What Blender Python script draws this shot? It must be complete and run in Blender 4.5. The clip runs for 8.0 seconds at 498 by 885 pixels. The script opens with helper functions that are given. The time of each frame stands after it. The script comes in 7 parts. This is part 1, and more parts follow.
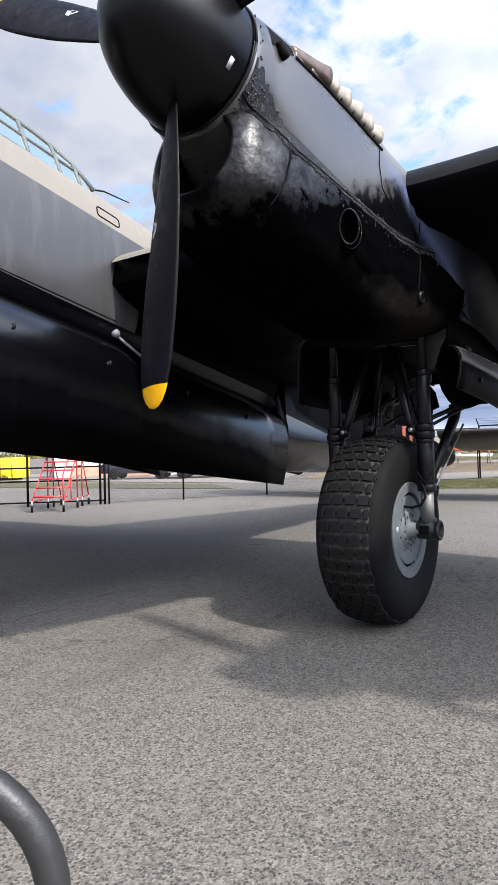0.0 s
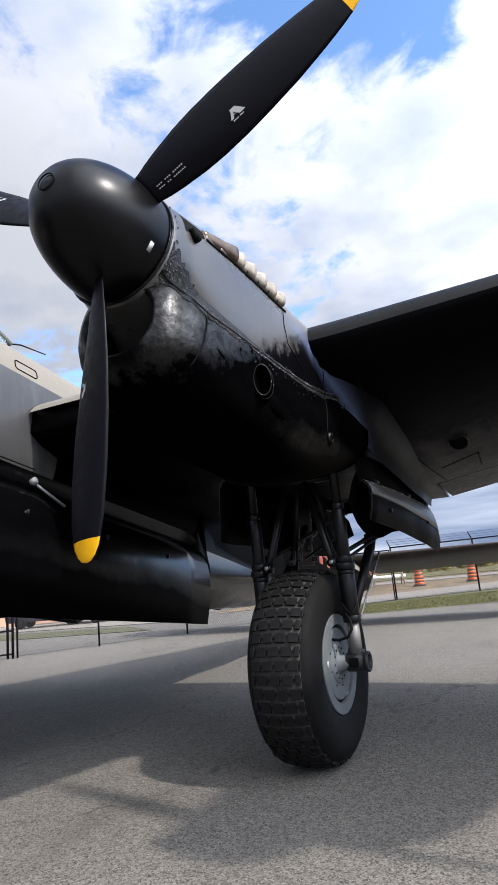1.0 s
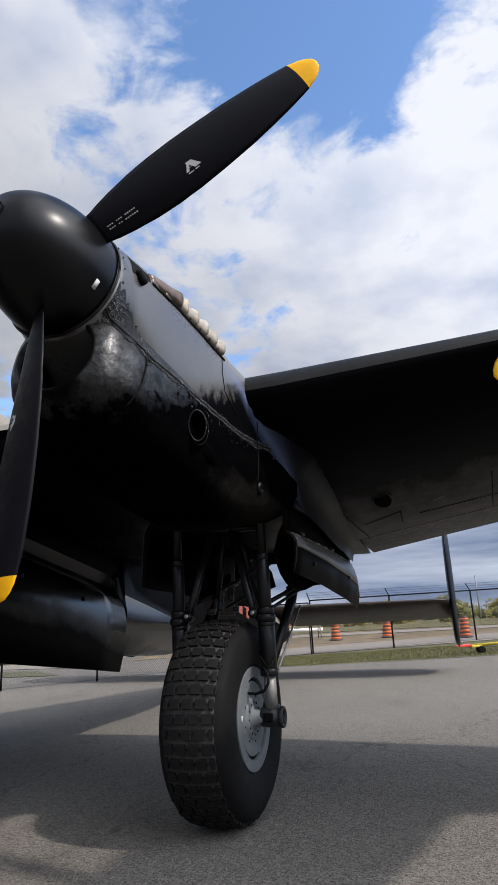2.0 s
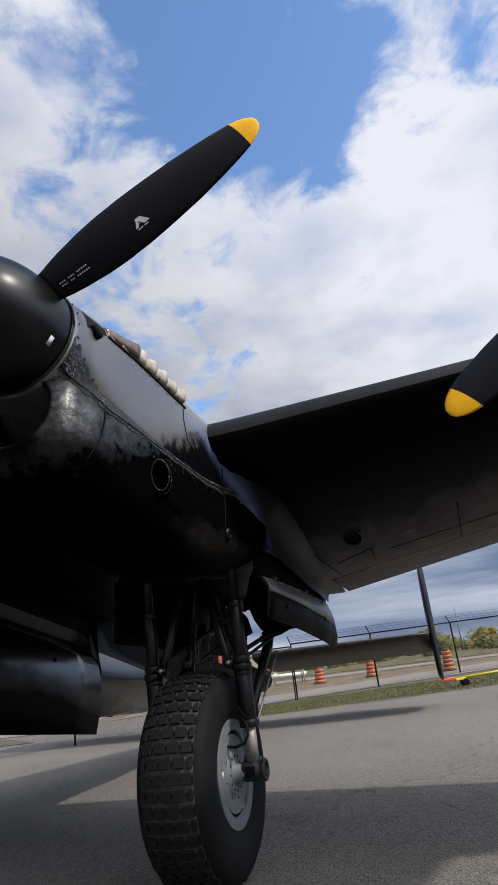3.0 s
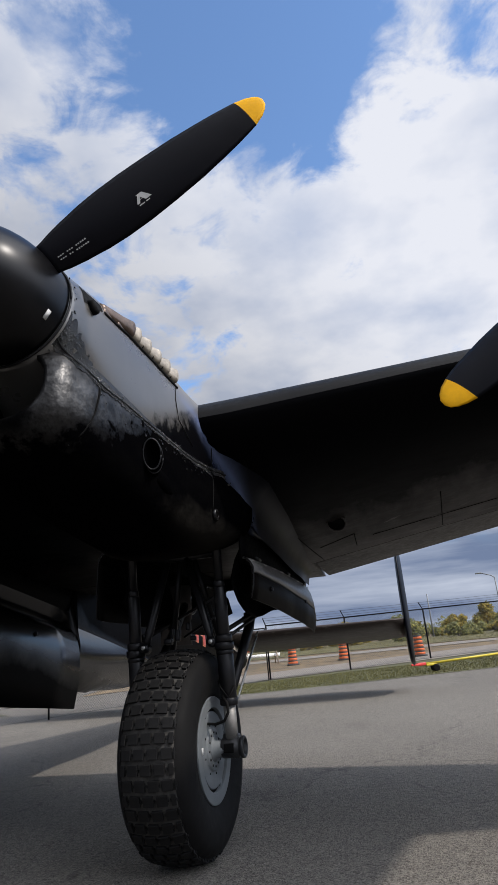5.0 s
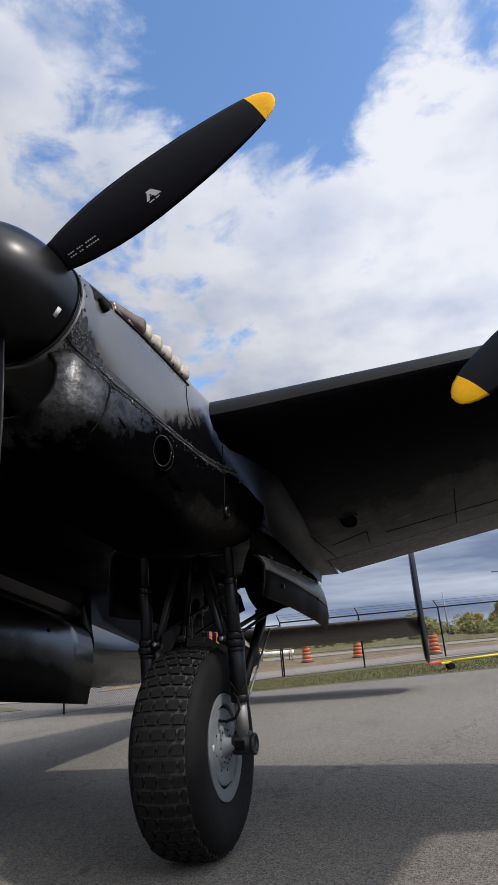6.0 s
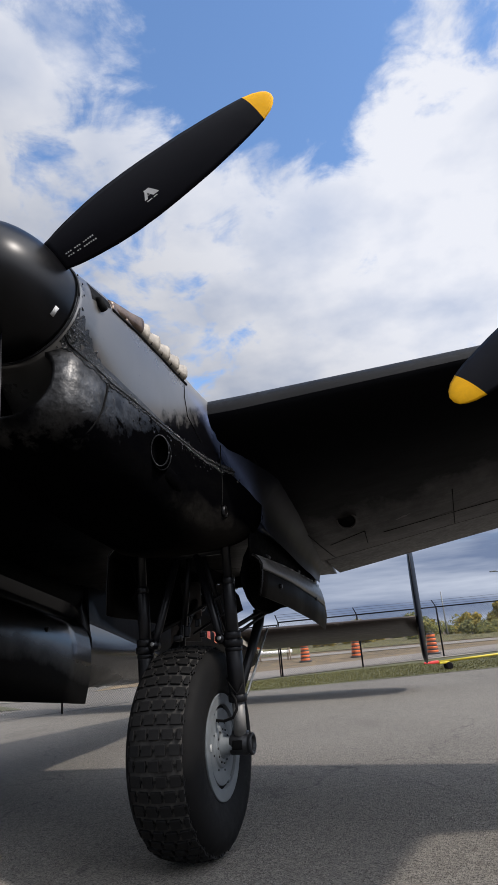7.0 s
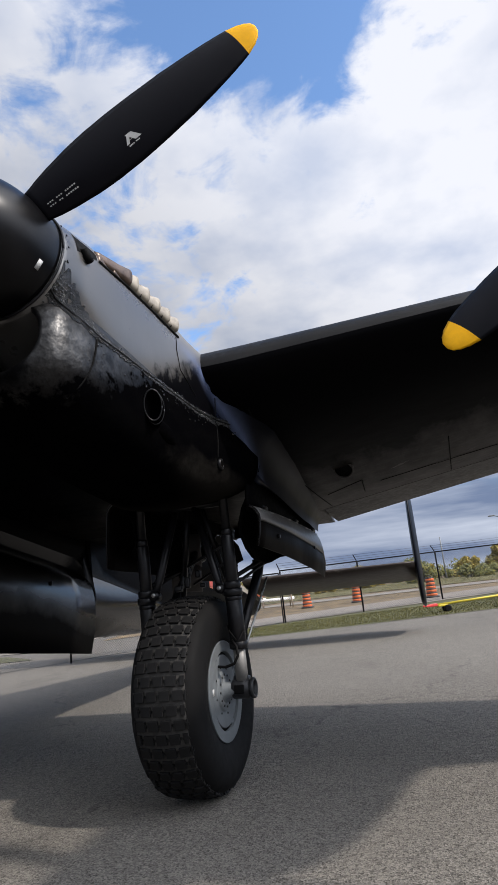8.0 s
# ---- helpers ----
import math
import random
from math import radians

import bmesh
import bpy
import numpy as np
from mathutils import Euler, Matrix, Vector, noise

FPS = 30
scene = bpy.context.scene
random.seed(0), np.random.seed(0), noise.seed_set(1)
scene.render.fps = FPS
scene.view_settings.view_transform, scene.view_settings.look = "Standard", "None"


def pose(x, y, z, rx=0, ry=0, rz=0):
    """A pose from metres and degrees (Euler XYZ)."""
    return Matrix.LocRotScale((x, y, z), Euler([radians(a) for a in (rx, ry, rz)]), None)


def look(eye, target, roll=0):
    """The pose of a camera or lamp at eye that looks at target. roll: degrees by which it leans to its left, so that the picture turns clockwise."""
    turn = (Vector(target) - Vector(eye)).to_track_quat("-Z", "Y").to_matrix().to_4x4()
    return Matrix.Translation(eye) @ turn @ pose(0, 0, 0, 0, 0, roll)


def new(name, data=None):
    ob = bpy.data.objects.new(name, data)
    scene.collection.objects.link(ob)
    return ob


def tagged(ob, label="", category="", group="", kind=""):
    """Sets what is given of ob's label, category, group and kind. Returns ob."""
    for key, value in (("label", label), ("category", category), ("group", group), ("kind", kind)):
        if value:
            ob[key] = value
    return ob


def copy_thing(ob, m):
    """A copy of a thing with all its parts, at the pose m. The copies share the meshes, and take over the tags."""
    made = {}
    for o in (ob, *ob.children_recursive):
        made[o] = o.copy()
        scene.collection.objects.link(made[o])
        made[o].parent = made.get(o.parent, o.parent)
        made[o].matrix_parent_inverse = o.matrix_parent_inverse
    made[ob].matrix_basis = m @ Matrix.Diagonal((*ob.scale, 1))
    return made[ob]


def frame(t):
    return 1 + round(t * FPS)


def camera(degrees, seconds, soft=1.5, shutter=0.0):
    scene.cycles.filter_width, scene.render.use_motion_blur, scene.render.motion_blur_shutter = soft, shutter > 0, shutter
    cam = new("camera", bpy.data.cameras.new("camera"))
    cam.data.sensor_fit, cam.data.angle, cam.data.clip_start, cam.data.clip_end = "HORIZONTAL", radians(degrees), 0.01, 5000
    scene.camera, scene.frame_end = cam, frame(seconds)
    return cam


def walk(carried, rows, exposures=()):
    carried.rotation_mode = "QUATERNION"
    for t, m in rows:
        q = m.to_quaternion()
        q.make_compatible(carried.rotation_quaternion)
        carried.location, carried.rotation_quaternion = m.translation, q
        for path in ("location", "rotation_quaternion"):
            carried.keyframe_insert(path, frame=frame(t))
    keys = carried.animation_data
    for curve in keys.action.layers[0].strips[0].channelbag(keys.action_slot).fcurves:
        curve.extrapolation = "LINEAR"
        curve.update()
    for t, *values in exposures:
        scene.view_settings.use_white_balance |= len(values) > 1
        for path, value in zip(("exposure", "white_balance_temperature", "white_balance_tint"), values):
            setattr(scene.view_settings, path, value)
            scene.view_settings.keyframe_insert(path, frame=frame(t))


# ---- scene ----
cam = camera(42.89, 8.0, 1.35)

EXPOSURES = [(0.0, 0.66, 6300, 12), (0.5, 0.74, 6250, 12), (1.0, 0.48, 6280, 12), (1.6, 0.15, 6400, 12), (2.8, -0.03, 6450, 12), (3.5, -0.12, 6430, 12), (4.5, -0.12, 6430, 12), (6.0, -0.04, 6450, 12), (7.5, -0.04, 6450, 12), (8.0, 0.06, 6480, 12)]
PATH = [
    (0, look((5.846, -5.184, 1.500), (1.323, 1.413, 1.605), -1.45)),
    (0.2, look((5.894, -5.191, 1.519), (1.311, 1.366, 1.496), -5.29)),
    (0.3, look((5.911, -5.228, 1.524), (1.484, 1.436, 1.532), -5.56)),
    (0.5, look((5.896, -5.287, 1.555), (1.363, 1.273, 2.198), -7.14)),
    (0.7, look((5.921, -5.287, 1.536), (2.036, 1.640, 2.495), -7.33)),
    (1, look((5.854, -5.352, 1.567), (2.443, 1.689, 3.240), -5.41)),
    (1.2, look((5.827, -5.369, 1.557), (2.732, 1.732, 3.554), -3.90)),
    (1.5, look((5.796, -5.395, 1.578), (3.363, 1.972, 3.530), -1.62)),
    (1.7, look((5.807, -5.367, 1.574), (3.314, 1.954, 3.621), -1.66)),
    (2.8, look((5.896, -5.362, 1.588), (3.733, 1.929, 4.072), -7.22)),
    (3, look((5.895, -5.357, 1.582), (3.831, 1.901, 4.239), -7.12)),
    (3.2, look((5.871, -5.406, 1.571), (4.088, 1.917, 4.252), -5.55)),
    (3.5, look((5.848, -5.450, 1.582), (4.311, 1.978, 4.123), -3.52)),
    (4, look((5.806, -5.456, 1.594), (4.065, 1.875, 4.281), -3.48)),
    (4.5, look((5.821, -5.409, 1.585), (4.155, 1.996, 4.112), -3.88)),
    (4.7, look((5.824, -5.399, 1.585), (4.038, 2.001, 4.046), -4.81)),
    (5.8, look((5.841, -5.390, 1.576), (3.835, 1.974, 3.974), -5.39)),
    (6, look((5.851, -5.377, 1.585), (3.792, 1.970, 3.991), -5.05)),
    (6.5, look((5.857, -5.376, 1.585), (3.789, 1.961, 4.013), -4.84)),
    (7, look((5.856, -5.371, 1.586), (3.811, 1.982, 3.986), -5.00)),
    (7.5, look((5.853, -5.377, 1.587), (3.770, 1.967, 3.982), -4.93)),
    (7.7, look((5.860, -5.386, 1.573), (3.729, 1.957, 3.926), -4.88)),
    (7.8, look((5.879, -5.377, 1.577), (3.675, 1.987, 3.793), -5.19)),
    (7.9, look((5.875, -5.369, 1.581), (3.783, 2.101, 3.536), -6.04)),
    (8, look((5.885, -5.342, 1.591), (3.748, 2.151, 3.405), -6.30)),
]
walk(cam, PATH, EXPOSURES)

# ---- world and light ----
def build_sky():
    world = bpy.data.worlds.new("sky")
    scene.world = world
    world.use_nodes = True
    nt = world.node_tree
    nt.nodes.clear()
    n = nt.nodes.new
    out = n("ShaderNodeOutputWorld")
    bg = n("ShaderNodeBackground")
    sky = n("ShaderNodeTexSky")
    sky.sky_type = "NISHITA"
    sky.sun_disc = False
    sky.sun_elevation = radians(43.7)
    sky.dust_density = 0.4
    sky.ozone_density = 2.5
    sky.sun_rotation = radians(97)
    sky.altitude = 200
    tc = n("ShaderNodeTexCoord")
    sep = n("ShaderNodeSeparateXYZ")
    nt.links.new(tc.outputs["Generated"], sep.inputs[0])
    # cloud deck: project the direction onto a flat layer
    zmax = n("ShaderNodeMath"); zmax.operation = "MAXIMUM"; zmax.inputs[1].default_value = 0.0
    nt.links.new(sep.outputs["Z"], zmax.inputs[0])
    zadd = n("ShaderNodeMath"); zadd.operation = "ADD"; zadd.inputs[1].default_value = 0.22
    nt.links.new(zmax.outputs[0], zadd.inputs[0])
    comb = n("ShaderNodeCombineXYZ")
    for k, ax in enumerate("XY"):
        dv = n("ShaderNodeMath"); dv.operation = "DIVIDE"
        nt.links.new(sep.outputs[ax], dv.inputs[0])
        nt.links.new(zadd.outputs[0], dv.inputs[1])
        nt.links.new(dv.outputs[0], comb.inputs[k])
    big = n("ShaderNodeTexNoise")
    big.inputs["Scale"].default_value = 3.0
    big.inputs["Detail"].default_value = 12.0
    big.inputs["Roughness"].default_value = 0.60
    big.inputs["Distortion"].default_value = 0.35
    shift = n("ShaderNodeVectorMath"); shift.operation = "ADD"
    shift.inputs[1].default_value = CLOUD_SHIFT
    nt.links.new(comb.outputs[0], shift.inputs[0])
    nt.links.new(shift.outputs[0], big.inputs["Vector"])
    # cloud masses and clear gaps: direction, cosine of the reach, gain
    total = None
    for way, reach, gain in CLOUD_MASSES:
        dot = n("ShaderNodeVectorMath"); dot.operation = "DOT_PRODUCT"
        dot.inputs[1].default_value = Vector(way).normalized()
        nt.links.new(tc.outputs["Generated"], dot.inputs[0])
        soft = n("ShaderNodeMapRange"); soft.interpolation_type = "SMOOTHSTEP"
        soft.inputs["From Min"].default_value = reach
        soft.inputs["To Max"].default_value = gain
        nt.links.new(dot.outputs["Value"], soft.inputs["Value"])
        if total is None:
            total = soft.outputs["Result"]
        else:
            add = n("ShaderNodeMath"); add.operation = "ADD"
            nt.links.new(total, add.inputs[0])
            nt.links.new(soft.outputs["Result"], add.inputs[1])
            total = add.outputs[0]
    lifted = n("ShaderNodeMath"); lifted.operation = "ADD"; lifted.inputs[1].default_value = COVER_BASE
    nt.links.new(total, lifted.inputs[0])
    dens = n("ShaderNodeMath"); dens.operation = "ADD"
    nt.links.new(big.outputs["Fac"], dens.inputs[0])
    nt.links.new(lifted.outputs[0], dens.inputs[1])
    # torn wisps between the masses
    wisp = n("ShaderNodeTexNoise")
    wisp.inputs["Scale"].default_value = 8.5
    wisp.inputs["Detail"].default_value = 8.0
    wisp.inputs["Roughness"].default_value = 0.58
    wisp.inputs["Distortion"].default_value = 0.6
    nt.links.new(shift.outputs[0], wisp.inputs["Vector"])
    torn = n("ShaderNodeMapRange")
    torn.inputs["From Min"].default_value = 0.40
    torn.inputs["From Max"].default_value = 0.72
    torn.inputs["To Min"].default_value = -0.035
    torn.inputs["To Max"].default_value = 0.13
    nt.links.new(wisp.outputs["Fac"], torn.inputs["Value"])
    frayed = n("ShaderNodeMath"); frayed.operation = "ADD"
    nt.links.new(dens.outputs[0], frayed.inputs[0])
    nt.links.new(torn.outputs["Result"], frayed.inputs[1])
    ramp = n("ShaderNodeMapRange")
    ramp.interpolation_type = "SMOOTHSTEP"
    ramp.inputs["From Min"].default_value = 0.43
    ramp.inputs["From Max"].default_value = 0.61
    nt.links.new(frayed.outputs[0], ramp.inputs["Value"])
    # grey shading inside the clouds
    body = n("ShaderNodeTexNoise")
    body.inputs["Scale"].default_value = 3.4
    body.inputs["Detail"].default_value = 5.0
    nt.links.new(shift.outputs[0], body.inputs["Vector"])
    shade = n("ShaderNodeValToRGB")
    shade.color_ramp.elements[0].position = 0.36
    shade.color_ramp.elements[0].color = (5.9, 6.6, 8.0, 1)
    shade.color_ramp.elements[1].position = 0.56
    shade.color_ramp.elements[1].color = (8.7, 9.0, 9.6, 1)
    nt.links.new(body.outputs["Fac"], shade.inputs["Fac"])
    # low slate-blue bank near the horizon
    low = n("ShaderNodeMapRange")
    low.interpolation_type = "SMOOTHSTEP"
    low.inputs["From Min"].default_value = 0.10
    low.inputs["From Max"].default_value = 0.24
    nt.links.new(sep.outputs["Z"], low.inputs["Value"])
    stretch = n("ShaderNodeVectorMath"); stretch.operation = "MULTIPLY"
    stretch.inputs[1].default_value = (3.0, 3.0, 26.0)
    nt.links.new(tc.outputs["Generated"], stretch.inputs[0])
    bank = n("ShaderNodeTexNoise")
    bank.inputs["Scale"].default_value = 1.0
    bank.inputs["Detail"].default_value = 6.0
    nt.links.new(stretch.outputs[0], bank.inputs["Vector"])
    bankc = n("ShaderNodeValToRGB")
    bankc.color_ramp.elements[0].position = 0.40
    bankc.color_ramp.elements[0].color = (1.8, 2.4, 3.75, 1)
    bankc.color_ramp.elements[1].position = 0.68
    bankc.color_ramp.elements[1].color = (5.6, 6.2, 7.3, 1)
    nt.links.new(bank.outputs["Fac"], bankc.inputs["Fac"])
    toward = n("ShaderNodeVectorMath"); toward.operation = "DOT_PRODUCT"
    toward.inputs[1].default_value = Vector((10.4, -1.2, 10.0)).normalized()
    nt.links.new(tc.outputs["Generated"], toward.inputs[0])
    glow = n("ShaderNodeMapRange"); glow.interpolation_type = "SMOOTHSTEP"
    glow.inputs["From Min"].default_value = 0.62
    glow.inputs["From Max"].default_value = 1.0
    glow.inputs["To Min"].default_value = 1.0
    glow.inputs["To Max"].default_value = 4.5
    nt.links.new(toward.outputs["Value"], glow.inputs["Value"])
    # clouds turned away from the sun are greyer
    away = n("ShaderNodeMapRange"); away.interpolation_type = "SMOOTHSTEP"
    away.inputs["From Min"].default_value = -0.20
    away.inputs["From Max"].default_value = 0.34
    away.inputs["To Min"].default_value = 0.55
    nt.links.new(toward.outputs["Value"], away.inputs["Value"])
    lit = n("ShaderNodeMath"); lit.operation = "MULTIPLY"
    nt.links.new(glow.outputs["Result"], lit.inputs[0])
    nt.links.new(away.outputs["Result"], lit.inputs[1])
    bright = n("ShaderNodeVectorMath"); bright.operation = "SCALE"
    nt.links.new(shade.outputs["Color"], bright.inputs[0])
    nt.links.new(lit.outputs[0], bright.inputs["Scale"])
    mix1 = n("ShaderNodeMix"); mix1.data_type = "RGBA"
    nt.links.new(ramp.outputs["Result"], mix1.inputs["Factor"])
    blue = n("ShaderNodeVectorMath"); blue.operation = "MULTIPLY"
    blue.inputs[1].default_value = (2.2, 2.45, 2.6)
    nt.links.new(sky.outputs["Color"], blue.inputs[0])
    nt.links.new(blue.outputs[0], mix1.inputs["A"])
    nt.links.new(bright.outputs[0], mix1.inputs["B"])
    mix2 = n("ShaderNodeMix"); mix2.data_type = "RGBA"
    nt.links.new(low.outputs["Result"], mix2.inputs["Factor"])
    nt.links.new(bankc.outputs["Color"], mix2.inputs["A"])
    nt.links.new(mix1.outputs["Result"], mix2.inputs["B"])
    nt.links.new(mix2.outputs["Result"], bg.inputs["Color"])
    bg.inputs["Strength"].default_value = SKY_STRENGTH
    nt.links.new(bg.outputs[0], out.inputs[0])


CLOUD_SHIFT = (0.35, 0.1, 0.0)
CLOUD_MASSES = [
    ((0.05, 0.88, 0.47), 0.925, 0.25),
    ((-0.25, 0.85, 0.47), 0.955, 0.05),
    ((-0.36, 0.58, 0.73), 0.980, 0.09),
    ((-0.33, 0.72, 0.62), 0.985, 0.03),
    ((-0.13, 0.62, 0.77), 0.968, -0.12),
    ((0.0, 0.715, 0.70), 0.988, -0.08),
    ((0.19, 0.775, 0.60), 0.9965, -0.12),
    ((0.16, 0.66, 0.74), 0.985, -0.02),
    ((-0.50, 0.72, 0.48), 0.90, 0.02),
    ((-0.70, 0.45, 0.55), 0.92, 0.18),
    ((0.75, -0.05, 0.66), 0.55, 0.20),
    # unseen bank behind the camera, added as fill light
    ((0.0, -0.85, 0.50), 0.10, 0.30),
]
COVER_BASE = -0.045
SKY_STRENGTH = 0.10
build_sky()

sun_data = bpy.data.lights.new("sun", "SUN")
sun_data.energy = 3.7
sun_data.angle = radians(1.8)
sun_data.color = (1.0, 0.93, 0.84)
sun = new("sun", sun_data)
sun.matrix_world = look((10.4, -1.2, 10.0), (0.0, 0.0, 0.0))


# ---- materials ----
# axes of the aircraft: tail-down tilt and the middle of the line of propellers
TILT = radians(10.94)
DISC = Vector((0.0, -2.60, 3.659))
AIR = Matrix.Translation(DISC) @ Matrix.Rotation(-TILT, 4, "X")


def base_material(name):
    m = bpy.data.materials.new(name)
    m.use_nodes = True
    nt = m.node_tree
    return m, nt, nt.nodes["Principled BSDF"]


def grain(nt, scale, detail=6.0, rough=0.6, stretch=(1, 1, 1), space="Object"):
    tc = nt.nodes.new("ShaderNodeTexCoord")
    mp = nt.nodes.new("ShaderNodeMapping")
    mp.inputs["Scale"].default_value = stretch
    nz = nt.nodes.new("ShaderNodeTexNoise")
    nz.inputs["Scale"].default_value = scale
    nz.inputs["Detail"].default_value = detail
    nz.inputs["Roughness"].default_value = rough
    nt.links.new(tc.outputs[space], mp.inputs["Vector"])
    nt.links.new(mp.outputs[0], nz.inputs["Vector"])
    return nz


def ramp_of(nt, source, stops):
    r = nt.nodes.new("ShaderNodeValToRGB")
    els = r.color_ramp.elements
    while len(els) < len(stops):
        els.new(0.5)
    for el, (pos, col) in zip(els, stops):
        el.position = pos
        el.color = (*col, 1) if len(col) == 3 else col
    nt.links.new(source, r.inputs["Fac"])
    return r


def mixed(nt, fac, a, b, how="MIX"):
    mx = nt.nodes.new("ShaderNodeMix")
    mx.data_type = "RGBA"
    mx.blend_type = how
    if isinstance(fac, (int, float)):
        mx.inputs["Factor"].default_value = fac
    else:
        nt.links.new(fac, mx.inputs["Factor"])
    for key, v in (("A", a), ("B", b)):
        if isinstance(v, tuple):
            mx.inputs[key].default_value = (*v, 1)
        else:
            nt.links.new(v, mx.inputs[key])
    return mx.outputs["Result"]


def spread(nt, source, lo, hi, out_lo, out_hi):
    r = nt.nodes.new("ShaderNodeMapRange")
    r.inputs["From Min"].default_value, r.inputs["From Max"].default_value = lo, hi
    r.inputs["To Min"].default_value, r.inputs["To Max"].default_value = out_lo, out_hi
    nt.links.new(source, r.inputs["Value"])
    return r.outputs["Result"]


def bumped(nt, bsdf, source, strength, distance):
    b = nt.nodes.new("ShaderNodeBump")
    b.inputs["Strength"].default_value = strength
    b.inputs["Distance"].default_value = distance
    nt.links.new(source, b.inputs["Height"])
    nt.links.new(b.outputs[0], bsdf.inputs["Normal"])
    return b


def painted(name, colour, rough=0.35, wear=0.25, dent=0.4, dirt=(0.05, 0.045, 0.04), grime=0.35, metal=0.0, gloss=0.4):
    """Paint on sheet metal: broad unevenness, streaks, fine orange peel."""
    m, nt, p = base_material(name)
    broad = grain(nt, 1.1, 4.0)
    fine = grain(nt, 14.0, 8.0, 0.7)
    c1 = mixed(nt, spread(nt, broad.outputs["Fac"], 0.35, 0.7, 0.0, grime), colour, dirt)
    brighter = tuple(min(1.0, v * 1.5 + 0.002) for v in colour)
    c2 = mixed(nt, spread(nt, fine.outputs["Fac"], 0.5, 0.8, 0.0, wear), c1, brighter)
    nt.links.new(c2, p.inputs["Base Color"])
    r1 = spread(nt, fine.outputs["Fac"], 0.3, 0.75, rough * 0.75, min(1.0, rough * 1.45))
    nt.links.new(r1, p.inputs["Roughness"])
    p.inputs["Metallic"].default_value = metal
    p.inputs["Specular IOR Level"].default_value = gloss
    mix_h = nt.nodes.new("ShaderNodeMath")
    mix_h.operation = "MULTIPLY_ADD"
    mix_h.inputs[1].default_value = 0.06
    nt.links.new(fine.outputs["Fac"], mix_h.inputs[0])
    nt.links.new(broad.outputs["Fac"], mix_h.inputs[2])
    bumped(nt, p, mix_h.outputs[0], dent, 0.05)
    return m


def along(nt, way):
    """Distance along an aircraft axis (port, aft, up) from the middle of the line of propellers."""
    axis = AIR.to_3x3() @ Vector(way)
    tc = nt.nodes.new("ShaderNodeTexCoord")
    dot = nt.nodes.new("ShaderNodeVectorMath"); dot.operation = "DOT_PRODUCT"
    dot.inputs[1].default_value = axis
    nt.links.new(tc.outputs["Object"], dot.inputs[0])
    less = nt.nodes.new("ShaderNodeMath"); less.operation = "SUBTRACT"
    less.inputs[1].default_value = DISC.dot(axis)
    nt.links.new(dot.outputs["Value"], less.inputs[0])
    return less.outputs[0]


def sums(nt, a, b, how="ADD"):
    m = nt.nodes.new("ShaderNodeMath"); m.operation = how
    for k, v in enumerate((a, b)):
        if isinstance(v, (int, float)):
            m.inputs[k].default_value = v
        else:
            nt.links.new(v, m.inputs[k])
    return m.outputs[0]


def gloss_black(name, colour, rough, gloss, ripple=0.02, dull=1.5):
    """Polished dark paint on sheet metal: clean gloss with slow hazing, faint run-off streaks and shallow panel waves."""
    m, nt, p = base_material(name)
    haze = grain(nt, 1.3, 5.0, 0.6)
    runs = grain(nt, 5.0, 6.0, 0.65, (1.0, 1.0, 0.22))
    wave = grain(nt, 1.7, 2.0, 0.4)
    dusty = tuple(v * 2.0 + 0.0012 for v in colour)
    nt.links.new(mixed(nt, spread(nt, runs.outputs["Fac"], 0.50, 0.75, 0.0, 0.7), colour, dusty), p.inputs["Base Color"])
    nt.links.new(spread(nt, haze.outputs["Fac"], 0.35, 0.68, rough, rough * dull), p.inputs["Roughness"])
    p.inputs["Specular IOR Level"].default_value = gloss
    bumped(nt, p, wave.outputs["Fac"], ripple, 0.2)
    return m


def door_black(name):
    """Black paint with gloss put along the shoulder of the bay door for its sky highlight, and dull below it."""
    m, nt, p = base_material(name)
    haze = grain(nt, 1.3, 5.0, 0.6)
    runs = grain(nt, 5.0, 6.0, 0.65, (1.0, 1.0, 0.22))
    edge = sums(nt, along(nt, (0, 0, 1)), sums(nt, haze.outputs["Fac"], 0.5, "MULTIPLY"))
    # clean is 1 along the shoulder, where the highlight is put, 0 below
    clean = spread(nt, edge, -1.12, -0.80, 0.0, 1.0)
    nt.links.new(mixed(nt, spread(nt, runs.outputs["Fac"], 0.50, 0.75, 0.0, 0.7), (0.0009, 0.0009, 0.0013), (0.0028, 0.0028, 0.0034)), p.inputs["Base Color"])
    nt.links.new(spread(nt, clean, 0.0, 1.0, 0.05, 0.75), p.inputs["Specular IOR Level"])
    nt.links.new(spread(nt, clean, 0.0, 1.0, 0.45, 0.20), p.inputs["Roughness"])
    bumped(nt, p, haze.outputs["Fac"], 0.03, 0.2)
    return m


